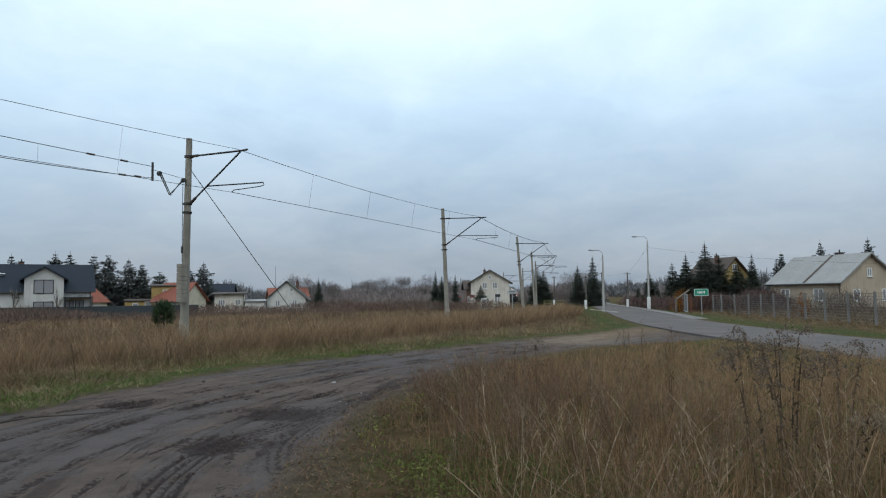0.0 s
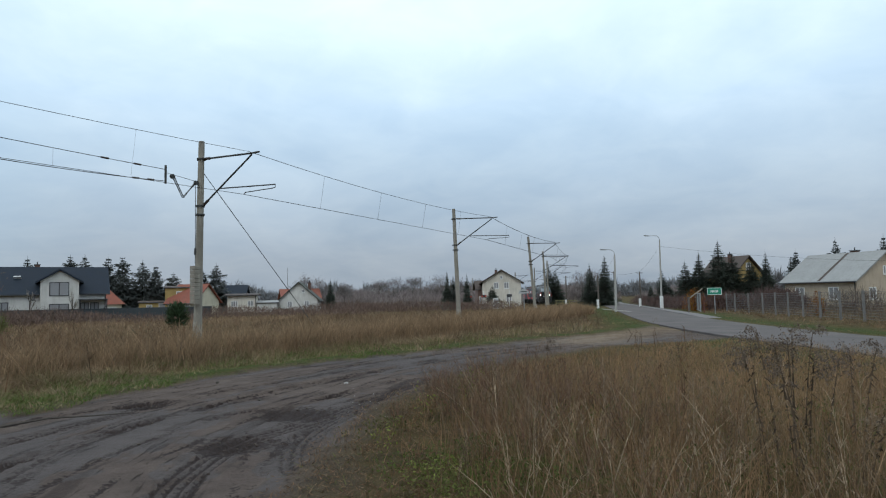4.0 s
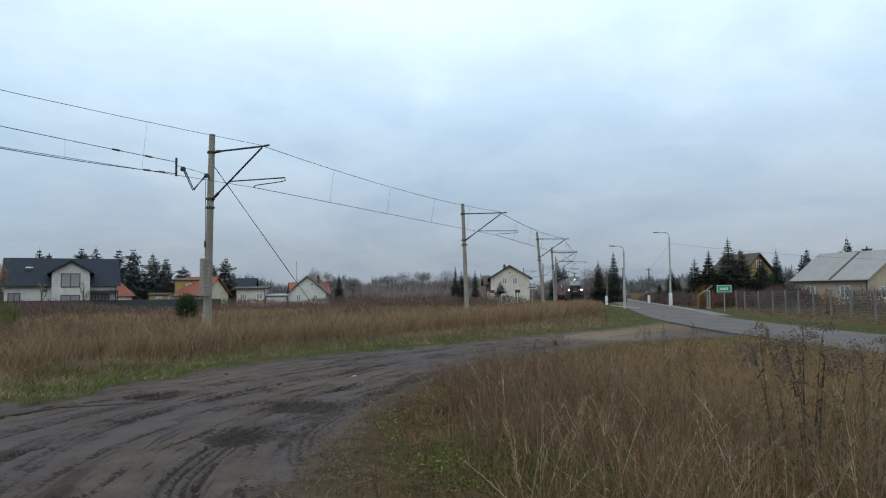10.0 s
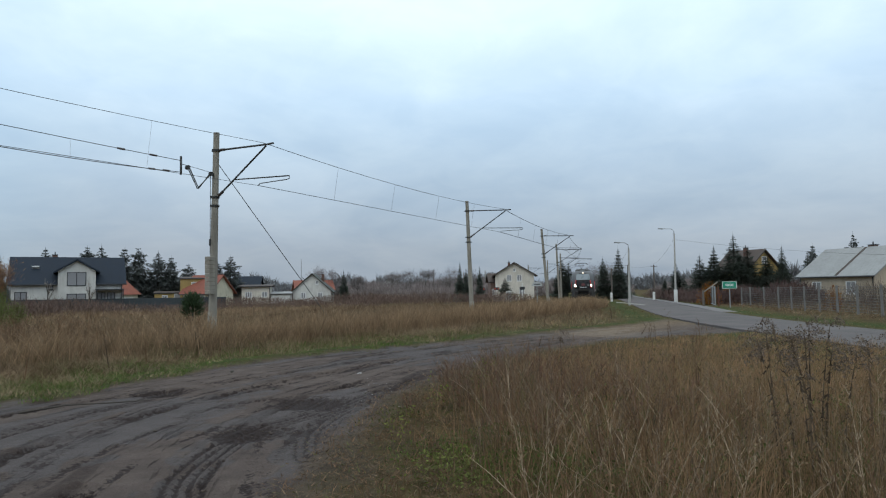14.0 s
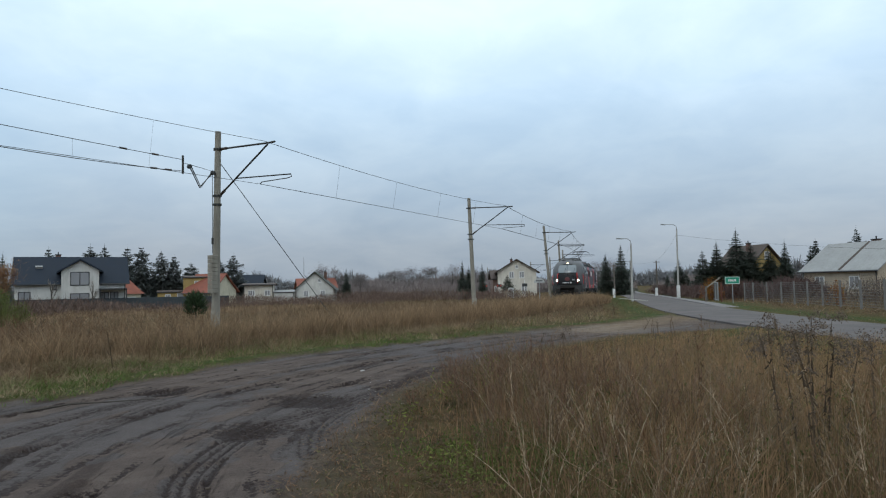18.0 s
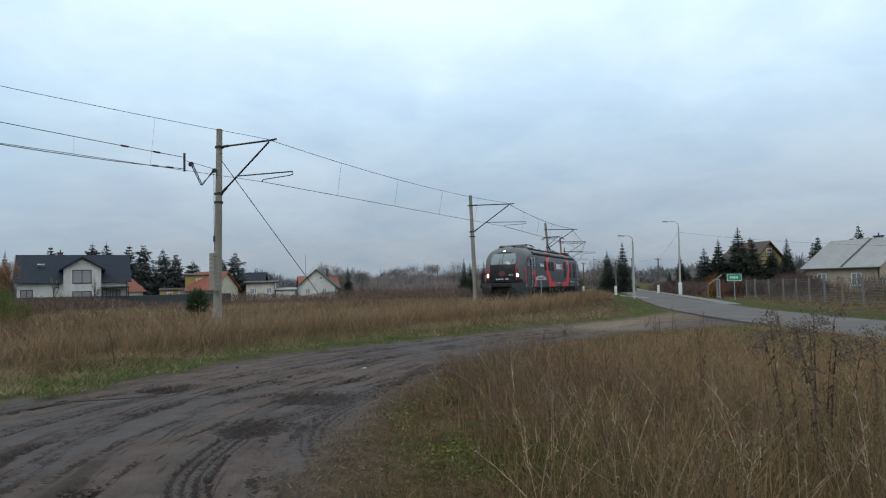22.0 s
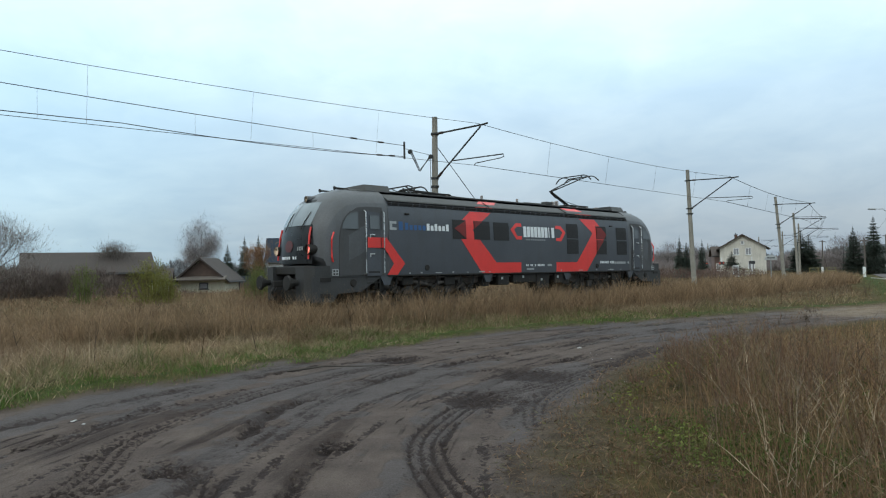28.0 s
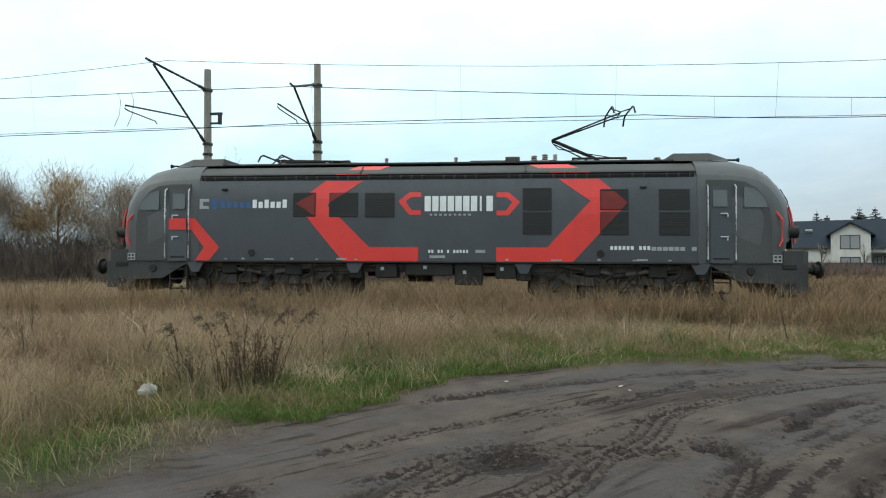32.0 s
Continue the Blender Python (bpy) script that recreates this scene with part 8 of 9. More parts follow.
def make_weeds():
    thicket_grass()
    r_ = np.random.default_rng(91)
    red = np.array([RUST * 1.0, RUST * 1.35, BROWN * 1.4, BROWN * 1.9, np.array([0.165, 0.09, 0.066])])
    spots = [(0.07, 8.17, 0.66), (0.9, 7.5, 0.8), (0.5, 9.2, 0.78), (-0.35, 9.7, 0.5), (1.2, 10.5, 0.8), (-0.4, 11.6, 0.5), (0.4, 12.6, 0.6), (1.2, 13.6, 0.6), (1.75, 6.6, 0.85), (1.5, 8.7, 0.85), (0.75, 6.5, 0.6), (0.2, 7.2, 0.4), (1.35, 7.7, 0.8), (0.6, 10.4, 0.75), (2.1, 9.6, 0.8), (-0.75, 8.6, 0.35), (1.2, 6.0, 0.6), (2.4, 7.6, 0.8), (-0.15, 10.6, 0.6), (0.35, 7.7, 0.8), (0.75, 8.4, 0.95), (-0.1, 9.0, 0.7), (1.0, 9.6, 0.95), (0.2, 10.0, 0.85), (1.6, 9.9, 0.95), (0.7, 11.4, 0.85), (1.9, 8.2, 0.9), (1.1, 8.2, 0.95), (0.3, 8.7, 0.85)]
    gather("red_weeds", "reddish brown withered bushes in the weeds", "weeds", twig_bush(spots, red, 6, 40, 0.36, 1.25))
    # greyer bushy herbs over the whole corner
    x, y, r = sample_field(620, 3.6, 22, -44, 8, 1.3)
    inside, tall, rise, dirt = in_thicket(x, y)
    k = inside & (rise > 0.35) & (fbm(x, y, 69, 1.4) > -0.15)
    spots = list(zip(x[k], y[k], r_.uniform(0.5, 0.95, k.sum()) * tall[k]))
    gather("dry_weeds", "tangled dry brown weeds beside the mud track", "weeds", twig_bush(spots, np.array([BROWN * 1.4, BROWN * 2.0, TAN * 0.6, TAN * 0.8, RUST * 1.2, OLIVE * 1.2]), 5, 13, 0.34, 0.9))
    # pale dead stalks that stand out, forked and bowed
    x, y = r_.uniform(0.3, 5.0, 110), r_.uniform(4.2, 8.6, 110)
    inside, tall, rise, dirt = in_thicket(x, y)
    k = inside & (rise > 0.5)
    gather("pale_stalks", "pale dead forked weed stalks", "weeds", twig_bush(list(zip(x[k], y[k], r_.uniform(0.5, 0.9, k.sum()))), np.array([PALE * 0.75, PALE * 0.95, TAN * 0.9]), 7, 3, 0.5, 1.4, 0.0))
    # fallen pale stems over the herbs
    n = 70
    b = np.stack([r_.normal(0.55, 0.35, n), r_.normal(6.5, 0.4, n), r_.uniform(0.12, 0.3, n)], 1)
    a = r_.normal(2.6, 0.5, n)
    e = b + np.stack([np.cos(a), np.sin(a) * 0.6, r_.uniform(-0.1, 0.15, n)], 1) * r_.uniform(0.25, 0.7, (n, 1))
    gather("fallen_stems", "grey fallen stems lying over the herbs", "weeds", [curved(b, e, r_.normal(size=(n, 3)) * 0.04, np.full(n, 0.006), np.array([TAN * 0.5, PALE * 0.5, BROWN * 1.6])[r_.integers(0, 3, n)])])
    # tall dark seed-headed stand
    P = []
    for i, (x, y, h, lx, ly) in enumerate(((2.36, 5.1, 1.2, -0.10, 0.1), (2.52, 5.25, 1.3, -0.02, 0.2), (2.62, 5.2, 1.24, 0.06, 0.15), (2.72, 5.4, 1.3, 0.12, 0.2), (2.8, 5.1, 1.15, 0.2, 0.1), (2.58, 5.0, 1.05, -0.14, 0.0), (2.9, 5.6, 1.28, 0.15, 0.1), (2.66, 5.3, 1.18, -0.05, 0.1), (3.45, 5.7, 1.15, 0.18, 0.05), (2.75, 5.25, 1.1, 0.05, -0.05), (2.45, 5.4, 1.22, 0.0, 0.1), (3.5, 5.9, 1.1, 0.05, 0.1), (1.3, 9.4, 1.0, 0.02, 0.1))):
        P += plume_weed(x, y, h * 1.0, (lx, ly), 300 + i, BROWN * (0.7 + 0.15 * (i % 3)), np.array([0.19, 0.145, 0.112]))
    gather("tall_weeds", "tall dark weeds with drooping feathery seed heads", "weeds", P)
    P = []
    for i, (x, y, h) in enumerate(((2.95, 4.95, 0.72), (3.05, 5.0, 0.66), (3.15, 4.9, 0.7))):
        P += plume_weed(x, y, h, (0.25, -0.1), 340 + i, BROWN * 0.6, PALE * 0.55)
    gather("tall_weeds", "low bowed weed with pale grey seed heads", "weeds", P)
    # brown shrub of stalks in the grass across the mud
    P = twig_bush([(-8.0, 1.05, 0.95), (-8.12, 1.3, 0.85), (-8.2, 0.85, 0.75), (-7.95, 1.25, 0.6), (-8.5, 0.5, 0.6)], np.array([BROWN * 0.75, RUST * 0.75, BROWN]), 9, 22, 0.26, 2.0, 0.5)
    for i, (x, y, h, lx, ly) in enumerate(((-8.0, 1.1, 1.0, 0.12, 0.35), (-8.05, 1.2, 0.95, 0.1, 0.6), (-8.1, 1.0, 1.1, -0.1, 0.1), (-8.15, 0.95, 0.95, -0.1, -0.15), (-8.2, 0.9, 0.9, -0.1, -0.35), (-8.3, 0.35, 0.85, 0.0, -0.1))):
        P += plume_weed(x, y, h, (lx, ly), 360 + i, np.array([0.075, 0.05, 0.036]), np.array([0.12, 0.088, 0.066]))
    gather("dock_weeds", "clump of dark brown dock stalks at the verge", "weeds", P)
    # reddish bushy weeds across the meadow
    spots = ((-12.6, 17.5), (-11.6, 17.0), (-11.0, 18.6), (-9.6, 17.6), (-14.2, 19.0), (-13.0, 20.5), (-8.6, 19.5))
    x = np.concatenate([rng.normal(a, 0.5, 60) for a, b in spots])
    y = np.concatenate([rng.normal(b, 0.5, 60) for a, b in spots])
    weed_field("red_weeds", "reddish brown withered stalks in the meadow", x, y, 0.5, 1.1, 19, np.array([RUST, RUST * 1.2, BROWN * 1.3]), 9, 0.1, 1.5)
    # scattered stalks in the meadow
    x, y, r = sample_field(4200, 9, 60, -20, 100, 1.0)
    dirt, road, off = zones(x, y)
    k = (dirt > 1.4) & (road > 4) & (off > 1.9) & (rng.uniform(size=len(x)) < np.clip(0.3 + 0.8 * fbm(x, y, 63, 6.0), 0.04, 1))
    weed_field("meadow_stalks", "scattered dark weed stalks in the meadow", x[k], y[k], 0.4, 0.95, 10, np.array([BROWN, RUST, RUST * 0.8, BROWN * 1.3]), 6, 0.2, 2.2)


make_weeds()


def leaf_mat(name, col, **k):
    return mat(name, col, 0.7, var=0.3, scale=2, fine=12, bump=0, island=0.4, trans=0.5, spec=0.3, **k)


def green_herbs():
    """Low nettles and green weeds by the verge, and a few yellow-leaved sprouts."""
    P = []
    for cx, cy, sx, sy, n, top, tone in ((-0.1, 5.95, 0.2, 0.28, 420, 0.17, np.array([0.19, 0.215, 0.055])), (0.1, 5.5, 0.28, 0.25, 420, 0.14, np.array([0.15, 0.17, 0.05])), (0.55, 5.6, 0.3, 0.4, 900, 0.2, GREEN), (0.3, 6.5, 0.35, 0.35, 800, 0.24, GREEN * 0.9), (-0.5, 6.3, 0.2, 0.3, 160, 0.1, GREEN), (-0.85, 7.9, 0.2, 0.3, 220, 0.2, OLIVE), (0.2, 9.0, 0.5, 0.8, 500, 0.4, OLIVE), (1.1, 4.9, 0.5, 0.5, 700, 0.2, GREEN * 0.8), (2.2, 5.2, 0.9, 0.8, 600, 0.3, GREEN * 0.8), (4.6, 7.4, 0.8, 0.8, 500, 0.4, GREEN), (1.5, 7.6, 0.4, 0.5, 260, 0.45, GREEN * 0.9), (-8.6, 2.2, 0.5, 0.8, 500, 0.2, GREEN), (-3.4, 20.6, 1.4, 1.0, 900, 0.3, GREEN), (-6.2, 18.2, 1.6, 0.9, 900, 0.3, GREEN)):
        n = int(n * 1.7)
        x, y = rng.normal(cx, sx, n), rng.normal(cy, sy, n)
        z = ground_z(x, y) + top * rng.uniform(0.1, 1.0, n) * np.clip(1.15 - 0.4 * np.hypot((x - cx) / sx, (y - cy) / sy), 0.2, 1.2)
        P.append(leaves(np.stack([x, y, z], 1), rng.uniform(0.009, 0.024, n), (tone * 0.8 + OLIVE * 0.25) * rng.uniform(0.6, 1.3, (n, 1))))
        k = n // 8
        b = np.stack([x[:k], y[:k], ground_z(x[:k], y[:k]) - 0.02], 1)
        P.append(curved(b, np.stack([x[:k], y[:k], z[:k]], 1), np.zeros((k, 3)), np.full(k, 0.004), np.repeat((OLIVE * 0.9)[None], k, 0), 2))
    gather("green_herbs", "low green nettles and herbs at the edge of the mud", "herbs", P)
    pts = []
    for cx, cy, h in ((-0.72, 6.7, 0.36), (-0.45, 8.5, 0.5), (0.3, 9.4, 0.7), (0.15, 9.2, 0.6)):
        for k in range(3):
            b = np.array([cx + rng.normal() * 0.05, cy + rng.normal() * 0.05, gz(cx, cy)])
            e = b + np.array([rng.normal() * 0.08, rng.normal() * 0.08, h * rng.uniform(0.7, 1.1)])
            t = rng.uniform(0.3, 1.0, 16)[:, None]
            pts.append(b + (e - b) * t + rng.normal(size=(16, 3)) * 0.035)
    p = np.concatenate(pts)
    v, c, l = cards(p, rng.uniform(0.014, 0.028, len(p)))
    tagged(raw_mesh("yellow_sprouts", v, c, l, leaf_mat("sprout_leaf", (0.21, 0.22, 0.055))), "yellow-green leafy sprouts among dry weeds", "plants", kind="stuff")


green_herbs()


def leaf_litter():
    """Dead leaves, bits of straw and bare stems on the soil at the thicket's edge."""
    x, y = rng.uniform(-2.2, 2.5, 150000), 2.4 + 12 * rng.uniform(0, 1, 150000) ** 1.6
    d = poly_dist(x, y, DIRT) + 0.28 * fbm(x, y, 3, 2.2)
    k = (d > -0.25) & (d < 1.8) & (x > (y - 14) * 0.42 - 2.0) & (rng.uniform(size=len(x)) < np.clip(0.25 + d, 0.1, 1) * np.clip(0.6 + fbm(x, y, 71, 0.7), 0.1, 1))
    x, y = x[k], y[k]
    n = len(x)
    p = np.stack([x, y, ground_z(x, y) + rng.uniform(0.0, 0.035, n)], 1)
    a, L = rng.uniform(0, 2 * math.pi, n), rng.gamma(2.0, 0.022, n)
    tip = p + np.stack([np.cos(a) * L, np.sin(a) * L, rng.uniform(0, 0.6, n) * L], 1)
    v, c, l, m = ribbons(p, tip, rng.uniform(0.003, 0.018, n), np.zeros((n, 3)), 2)
    tones = np.array([BROWN * 0.8, BROWN * 1.1, RUST, RUST * 0.7, RUST * 1.3, TAN * 0.6, OLIVE])
    col = np.repeat(np.concatenate([tones[rng.integers(0, 7, n)], np.ones((n, 1))], 1), m, 0)
    tagged(raw_mesh("leaf_litter", v, c, l, STRAW, col), "brown dead leaves and straw strewn on the soil", "litter", kind="stuff")


leaf_litter()

BARK = mat("bark", (0.075, 0.062, 0.052), 0.9, var=0.35, scale=3, fine=20, bump=0.5)
BIRCH = mat("birch_bark", (0.38, 0.36, 0.34), 0.8, var=0.45, scale=5, fine=18, bump=0.3)
# needle colours lifted for distance haze, the pines' most
NEEDLE = leaf_mat("needles", (0.115, 0.137, 0.11))
NEEDLE_HAZED = leaf_mat("needles_hazed", (0.15, 0.165, 0.155))


def conifer_mesh(seed, h, w, gaps=0.15):
    """Tiers of boughs with hanging side twigs, ragged at the edge, tapering to a thin leader."""
    r_ = np.random.default_rng(seed)
    levels = 36
    B, T, W = [], [], []
    for k in range(levels):
        t = 0.04 + 0.93 * (k + r_.uniform(-0.3, 0.3)) / levels
        nb = int(13 - 6 * t)
        tier = r_.uniform(0.62, 1.12) if gaps < 0.1 else r_.uniform(0.4, 1.2)
        for q in range(nb):
            if r_.uniform() < gaps:
                continue
            a = 2 * math.pi * (q + r_.uniform(-0.35, 0.35)) / nb + k * 1.3
            shape = (1 - t) ** (0.62 if gaps > 0.1 else 1.0)
            L = w * (shape * tier * r_.uniform(0.7, 1.15) + 0.012)
            up = 0.12 + 0.5 * t + r_.normal() * 0.08
            b, e = np.array([0, 0, t * h]), np.array([math.cos(a) * L, math.sin(a) * L, t * h + L * up * 0.35])
            B.append(b[None]), T.append(e[None]), W.append([0.05 * w])
            m = 28
            f = r_.uniform(0.1, 1.0, m)
            a2 = a + r_.choice([-1, 1], m) * r_.uniform(0.3, 1.1, m)
            l2 = L * (1.15 - f) * r_.uniform(0.35, 0.75, m) + 0.05 * w * (0.15 + shape)
            s_ = b + (e - b) * f[:, None]
            B.append(s_), T.append(s_ + np.stack([np.cos(a2) * l2, np.sin(a2) * l2, l2 * r_.uniform(-0.7, 0.25, m)], 1)), W.append(np.full(m, 0.08 * w * (0.4 + 0.6 * shape)) * r_.uniform(0.6, 1.4, m))
    B.append(np.array([[0, 0, h * 0.9]])), T.append(np.array([[0, 0, h * 1.04]])), W.append([0.035 * w])
    B, T, W = np.concatenate(B), np.concatenate(T), np.concatenate(W)
    bend = np.stack([np.zeros(len(B)), np.zeros(len(B)), -0.12 * np.linalg.norm(T - B, axis=1)], 1)
    return ribbons(B, T, W, bend, 2)[:3]


CONIFERS = {}


def conifer(x, y, h, w, kind="spruce", variant=0, label="", z=None):
    key = (kind, variant)
    if key not in CONIFERS:
        v, c, l = conifer_mesh(100 + variant * 7 + len(kind), 1.0, {"spruce": 0.24, "pine": 0.36}[kind], 0.34 if kind == "pine" else 0.05)
        ob = raw_mesh("crown", v, c, l, {"spruce": NEEDLE, "pine": NEEDLE_HAZED}[kind])
        bm = bmesh.new()
        rod(bm, (0, 0, 0), (0, 0, 0.95), 0.014, 0.003, 7)
        tr = part("trunk", bm, BARK)
        CONIFERS[key] = (ob.data, tr.data)
        bpy.data.objects.remove(ob)
        bpy.data.objects.remove(tr)
    names = {"spruce": ("spruce_tree", "dark green spruce with ragged drooping boughs"), "pine": ("pine_tree", "dark pine with gappy crown behind the houses")}[kind]
    t = thing(names[0], Matrix.Translation((x, y, gz(x, y) - 0.1 if z is None else z)) @ pose(0, 0, 0, 0, 0, (x * 37 + y * 11) % 360), label or names[1], "tree", names[0].replace("_", " ") + "s")
    cr, tk = CONIFERS[key]
    for nm, me in (("crown", cr), ("trunk", tk)):
        o = new(nm, me)
        o.parent = t
        f = w / {"spruce": 0.24, "pine": 0.36}[kind]
        o.scale = (f, f, h)
    return t


def plant_conifers():
    for i, (x, y, h) in enumerate(((-71.4, 108.6, 10.2), (-66.1, 111.9, 10.6), (-64.2, 113.0, 10.7), (-61.0, 114.8, 10.5), (-59.0, 115.8, 10.6), (-56.1, 117.3, 9.8), (-54.1, 118.2, 9.0), (-51.5, 119.5, 7.6), (-45.2, 124.0, 9.4), (-47.4, 123.2, 8.0))):
        conifer(x, y, h * 1.02, 3.0 + 0.5 * (i % 3), "pine", i % 3)
    for i, (x, y, h, w) in enumerate(((23.9, 116.4, 7.6, 2.4), (26.4, 115.5, 9.2, 2.6), (21.4, 148.6, 9.0, 3.6), (22.9, 149.4, 8.2, 3.2), (-1.1, 100.0, 6.2, 1.4), (-0.2, 101.5, 5.5, 1.3), (1.9, 99.5, 5.6, 1.2), (33.6, 112.9, 3.6, 1.1), (6.5, 113.2, 4.2, 2.1))):
        conifer(x, y, h, w, "spruce", i % 3)
    conifer(-24.2, 128.0, 6.4, 1.6, "spruce", 1)
    for i, (x, y, h, w) in enumerate(((24.9, 71.2, 5.2, 2.2), (26.2, 70.6, 6.0, 2.4), (28.0, 69.9, 7.3, 2.7), (29.6, 70.3, 6.0, 2.6), (31.0, 69.4, 5.0, 2.2), (32.3, 68.5, 5.9, 1.6), (34.4, 67.6, 5.2, 1.6), (27.0, 72.8, 5.6, 2.5), (33.2, 70.5, 4.6, 1.9), (30.4, 72.0, 4.6, 2.6), (29.0, 71.0, 5.0, 2.8), (25.6, 70.0, 4.2, 2.4), (32.0, 71.0, 4.9, 2.2))):
        conifer(x * 1.22, y * 1.22, h * 1.2, w * 1.15, "spruce", i % 3)
    for x, y, h, w in ((28.6, 91.0, 5.3, 1.9), (29.7, 91.6, 3.6, 1.6), (30.5, 103.0, 3.4, 0.9)):
        conifer(x, y, h, w, "spruce", 0, "broad dark green conifer behind the hedge")
    for i, (x, y, h) in enumerate(((52.0, 80.0, 8.5), (56.0, 78.0, 8.0), (48.5, 84.0, 8.6), (45.5, 88.0, 7.4), (60.0, 72.0, 8.0))):
        conifer(x, y, h, 1.9, "pine", i % 3)
    for i, (x, y, h) in enumerate(((-66.6, 87.4, 7.9), (-64.9, 88.7, 8.2), (-68.5, 85.6, 6.6))):
        conifer(x, y, h, 2.0, "spruce", i % 3)
    # young pine in the meadow
    n = 900
    a, e = rng.uniform(0, 2 * math.pi, n), rng.uniform(-0.5, 1.5, n)
    tip = np.stack([np.cos(a) * np.cos(e) * 0.9, np.sin(a) * np.cos(e) * 0.9, 0.95 + np.sin(e) * 0.95], 1) * rng.uniform(0.7, 1.08, (n, 1))
    base = tip * np.array([0.6, 0.6, 0.8]) + rng.normal(size=(n, 3)) * 0.06
    v, c, l, _ = ribbons(base, tip, np.full(n, 0.10), rng.normal(size=(n, 3)) * 0.05, 2)
    t = thing("young_pine", Matrix.Translation((-17.8, 42.0, gz(0, 42) - 0.05)), "bushy young green pine in the dry meadow", "tree")
    raw_mesh("crown", v, c, l, leaf_mat("young_needles", (0.060, 0.092, 0.045))).parent = t
    bm = bmesh.new()
    rod(bm, (0, 0, 0), (0, 0, 1.4), 0.05, 0.02, 7)
    part("trunk", bm, BARK, t)


plant_conifers()


def bare_skeleton(seed, h, spread, levels=4, first=0.25, droop=0.0, kids=5, slim=1.0):
    """Branch ends of a leafless tree: lists of (a, b, ra, rb, level)."""
    r_ = random.Random(seed)
    out = []

    def grow(a, d, L, rad, lev):
        b = a + d * L
        out.append((a, b, rad, rad * 0.62, lev))
        if lev >= levels:
            return
        for k in range(kids if lev else kids + 3):
            t = r_.uniform(first if lev == 0 else 0.25, 1.0)
            p = a + d * L * t
            ax = Vector((r_.gauss(0, 1), r_.gauss(0, 1), r_.gauss(0, 0.4))).normalized()
            nd = (d * r_.uniform(0.5, 0.95) + ax * spread * r_.uniform(0.5, 1.1) + Vector((0, 0, 0.18 - droop * lev))).normalized()
            grow(p, nd, L * r_.uniform(0.38, 0.66) * (1 - 0.25 * t), rad * (1 - 0.45 * t) * 0.55, lev + 1)

    grow(Vector((0, 0, 0)), Vector((r_.gauss(0, 0.05), r_.gauss(0, 0.05), 1)).normalized(), h * 0.62, h * 0.018 * slim, 0)
    return out


def bare_tree(x, y, h, spread, seed, name="bare_tree", label="leafless grey-brown tree with fine twigs", bark=BARK, twig=(0.10, 0.082, 0.068), droop=0.0, leaves=None, levels=4, kids=5, lean=0, z=None, fat=1.0, slim=1.0):
    t = thing(name, Matrix.Translation((x, y, gz(x, y) - 0.1 if z is None else z)) @ pose(0, 0, 0, lean, 0, 0), label, "tree", "bare trees")
    sk = bare_skeleton(seed, h, spread, levels, droop=droop, kids=kids, slim=slim)
    bm = bmesh.new()
    for a, b, ra, rb, lev in sk:
        if lev <= 1:
            rod(bm, a, b, ra, rb, 6, False)
    part("trunk", bm, bark, t)
    tw = [s for s in sk if s[4] >= min(2, levels)]
    B, T = np.array([s[0][:] for s in tw]), np.array([s[1][:] for s in tw])
    W = np.array([s[2] for s in tw]) * 2.0 * fat + 0.012 * fat
    bend = np.zeros_like(B)
    bend[:, 2] = -droop * 0.6 * np.linalg.norm(T - B, axis=1)
    v, c, l, m = ribbons(B, T, W, bend, 2)
    o = raw_mesh("branchwork", v, c, l, mat("twig_%d" % int(sum(twig) * 1000), twig, 0.9, var=0.25, scale=3, fine=20, bump=0, island=0.25))
    o.parent = t
    if leaves:
        col, n, size = leaves
        pick = rng.integers(0, len(T), n)
        p = B[pick] + (T[pick] - B[pick]) * rng.uniform(0.3, 1.1, (n, 1)) + rng.normal(size=(n, 3)) * 0.15
        v, c, l = cards(p, rng.uniform(0.6, 1.2, n) * size)
        o = raw_mesh("foliage", v, c, l, leaf_mat("leaf_%d" % int(col[0] * 1000 + col[1] * 100), col))
        o.parent = t
    return t


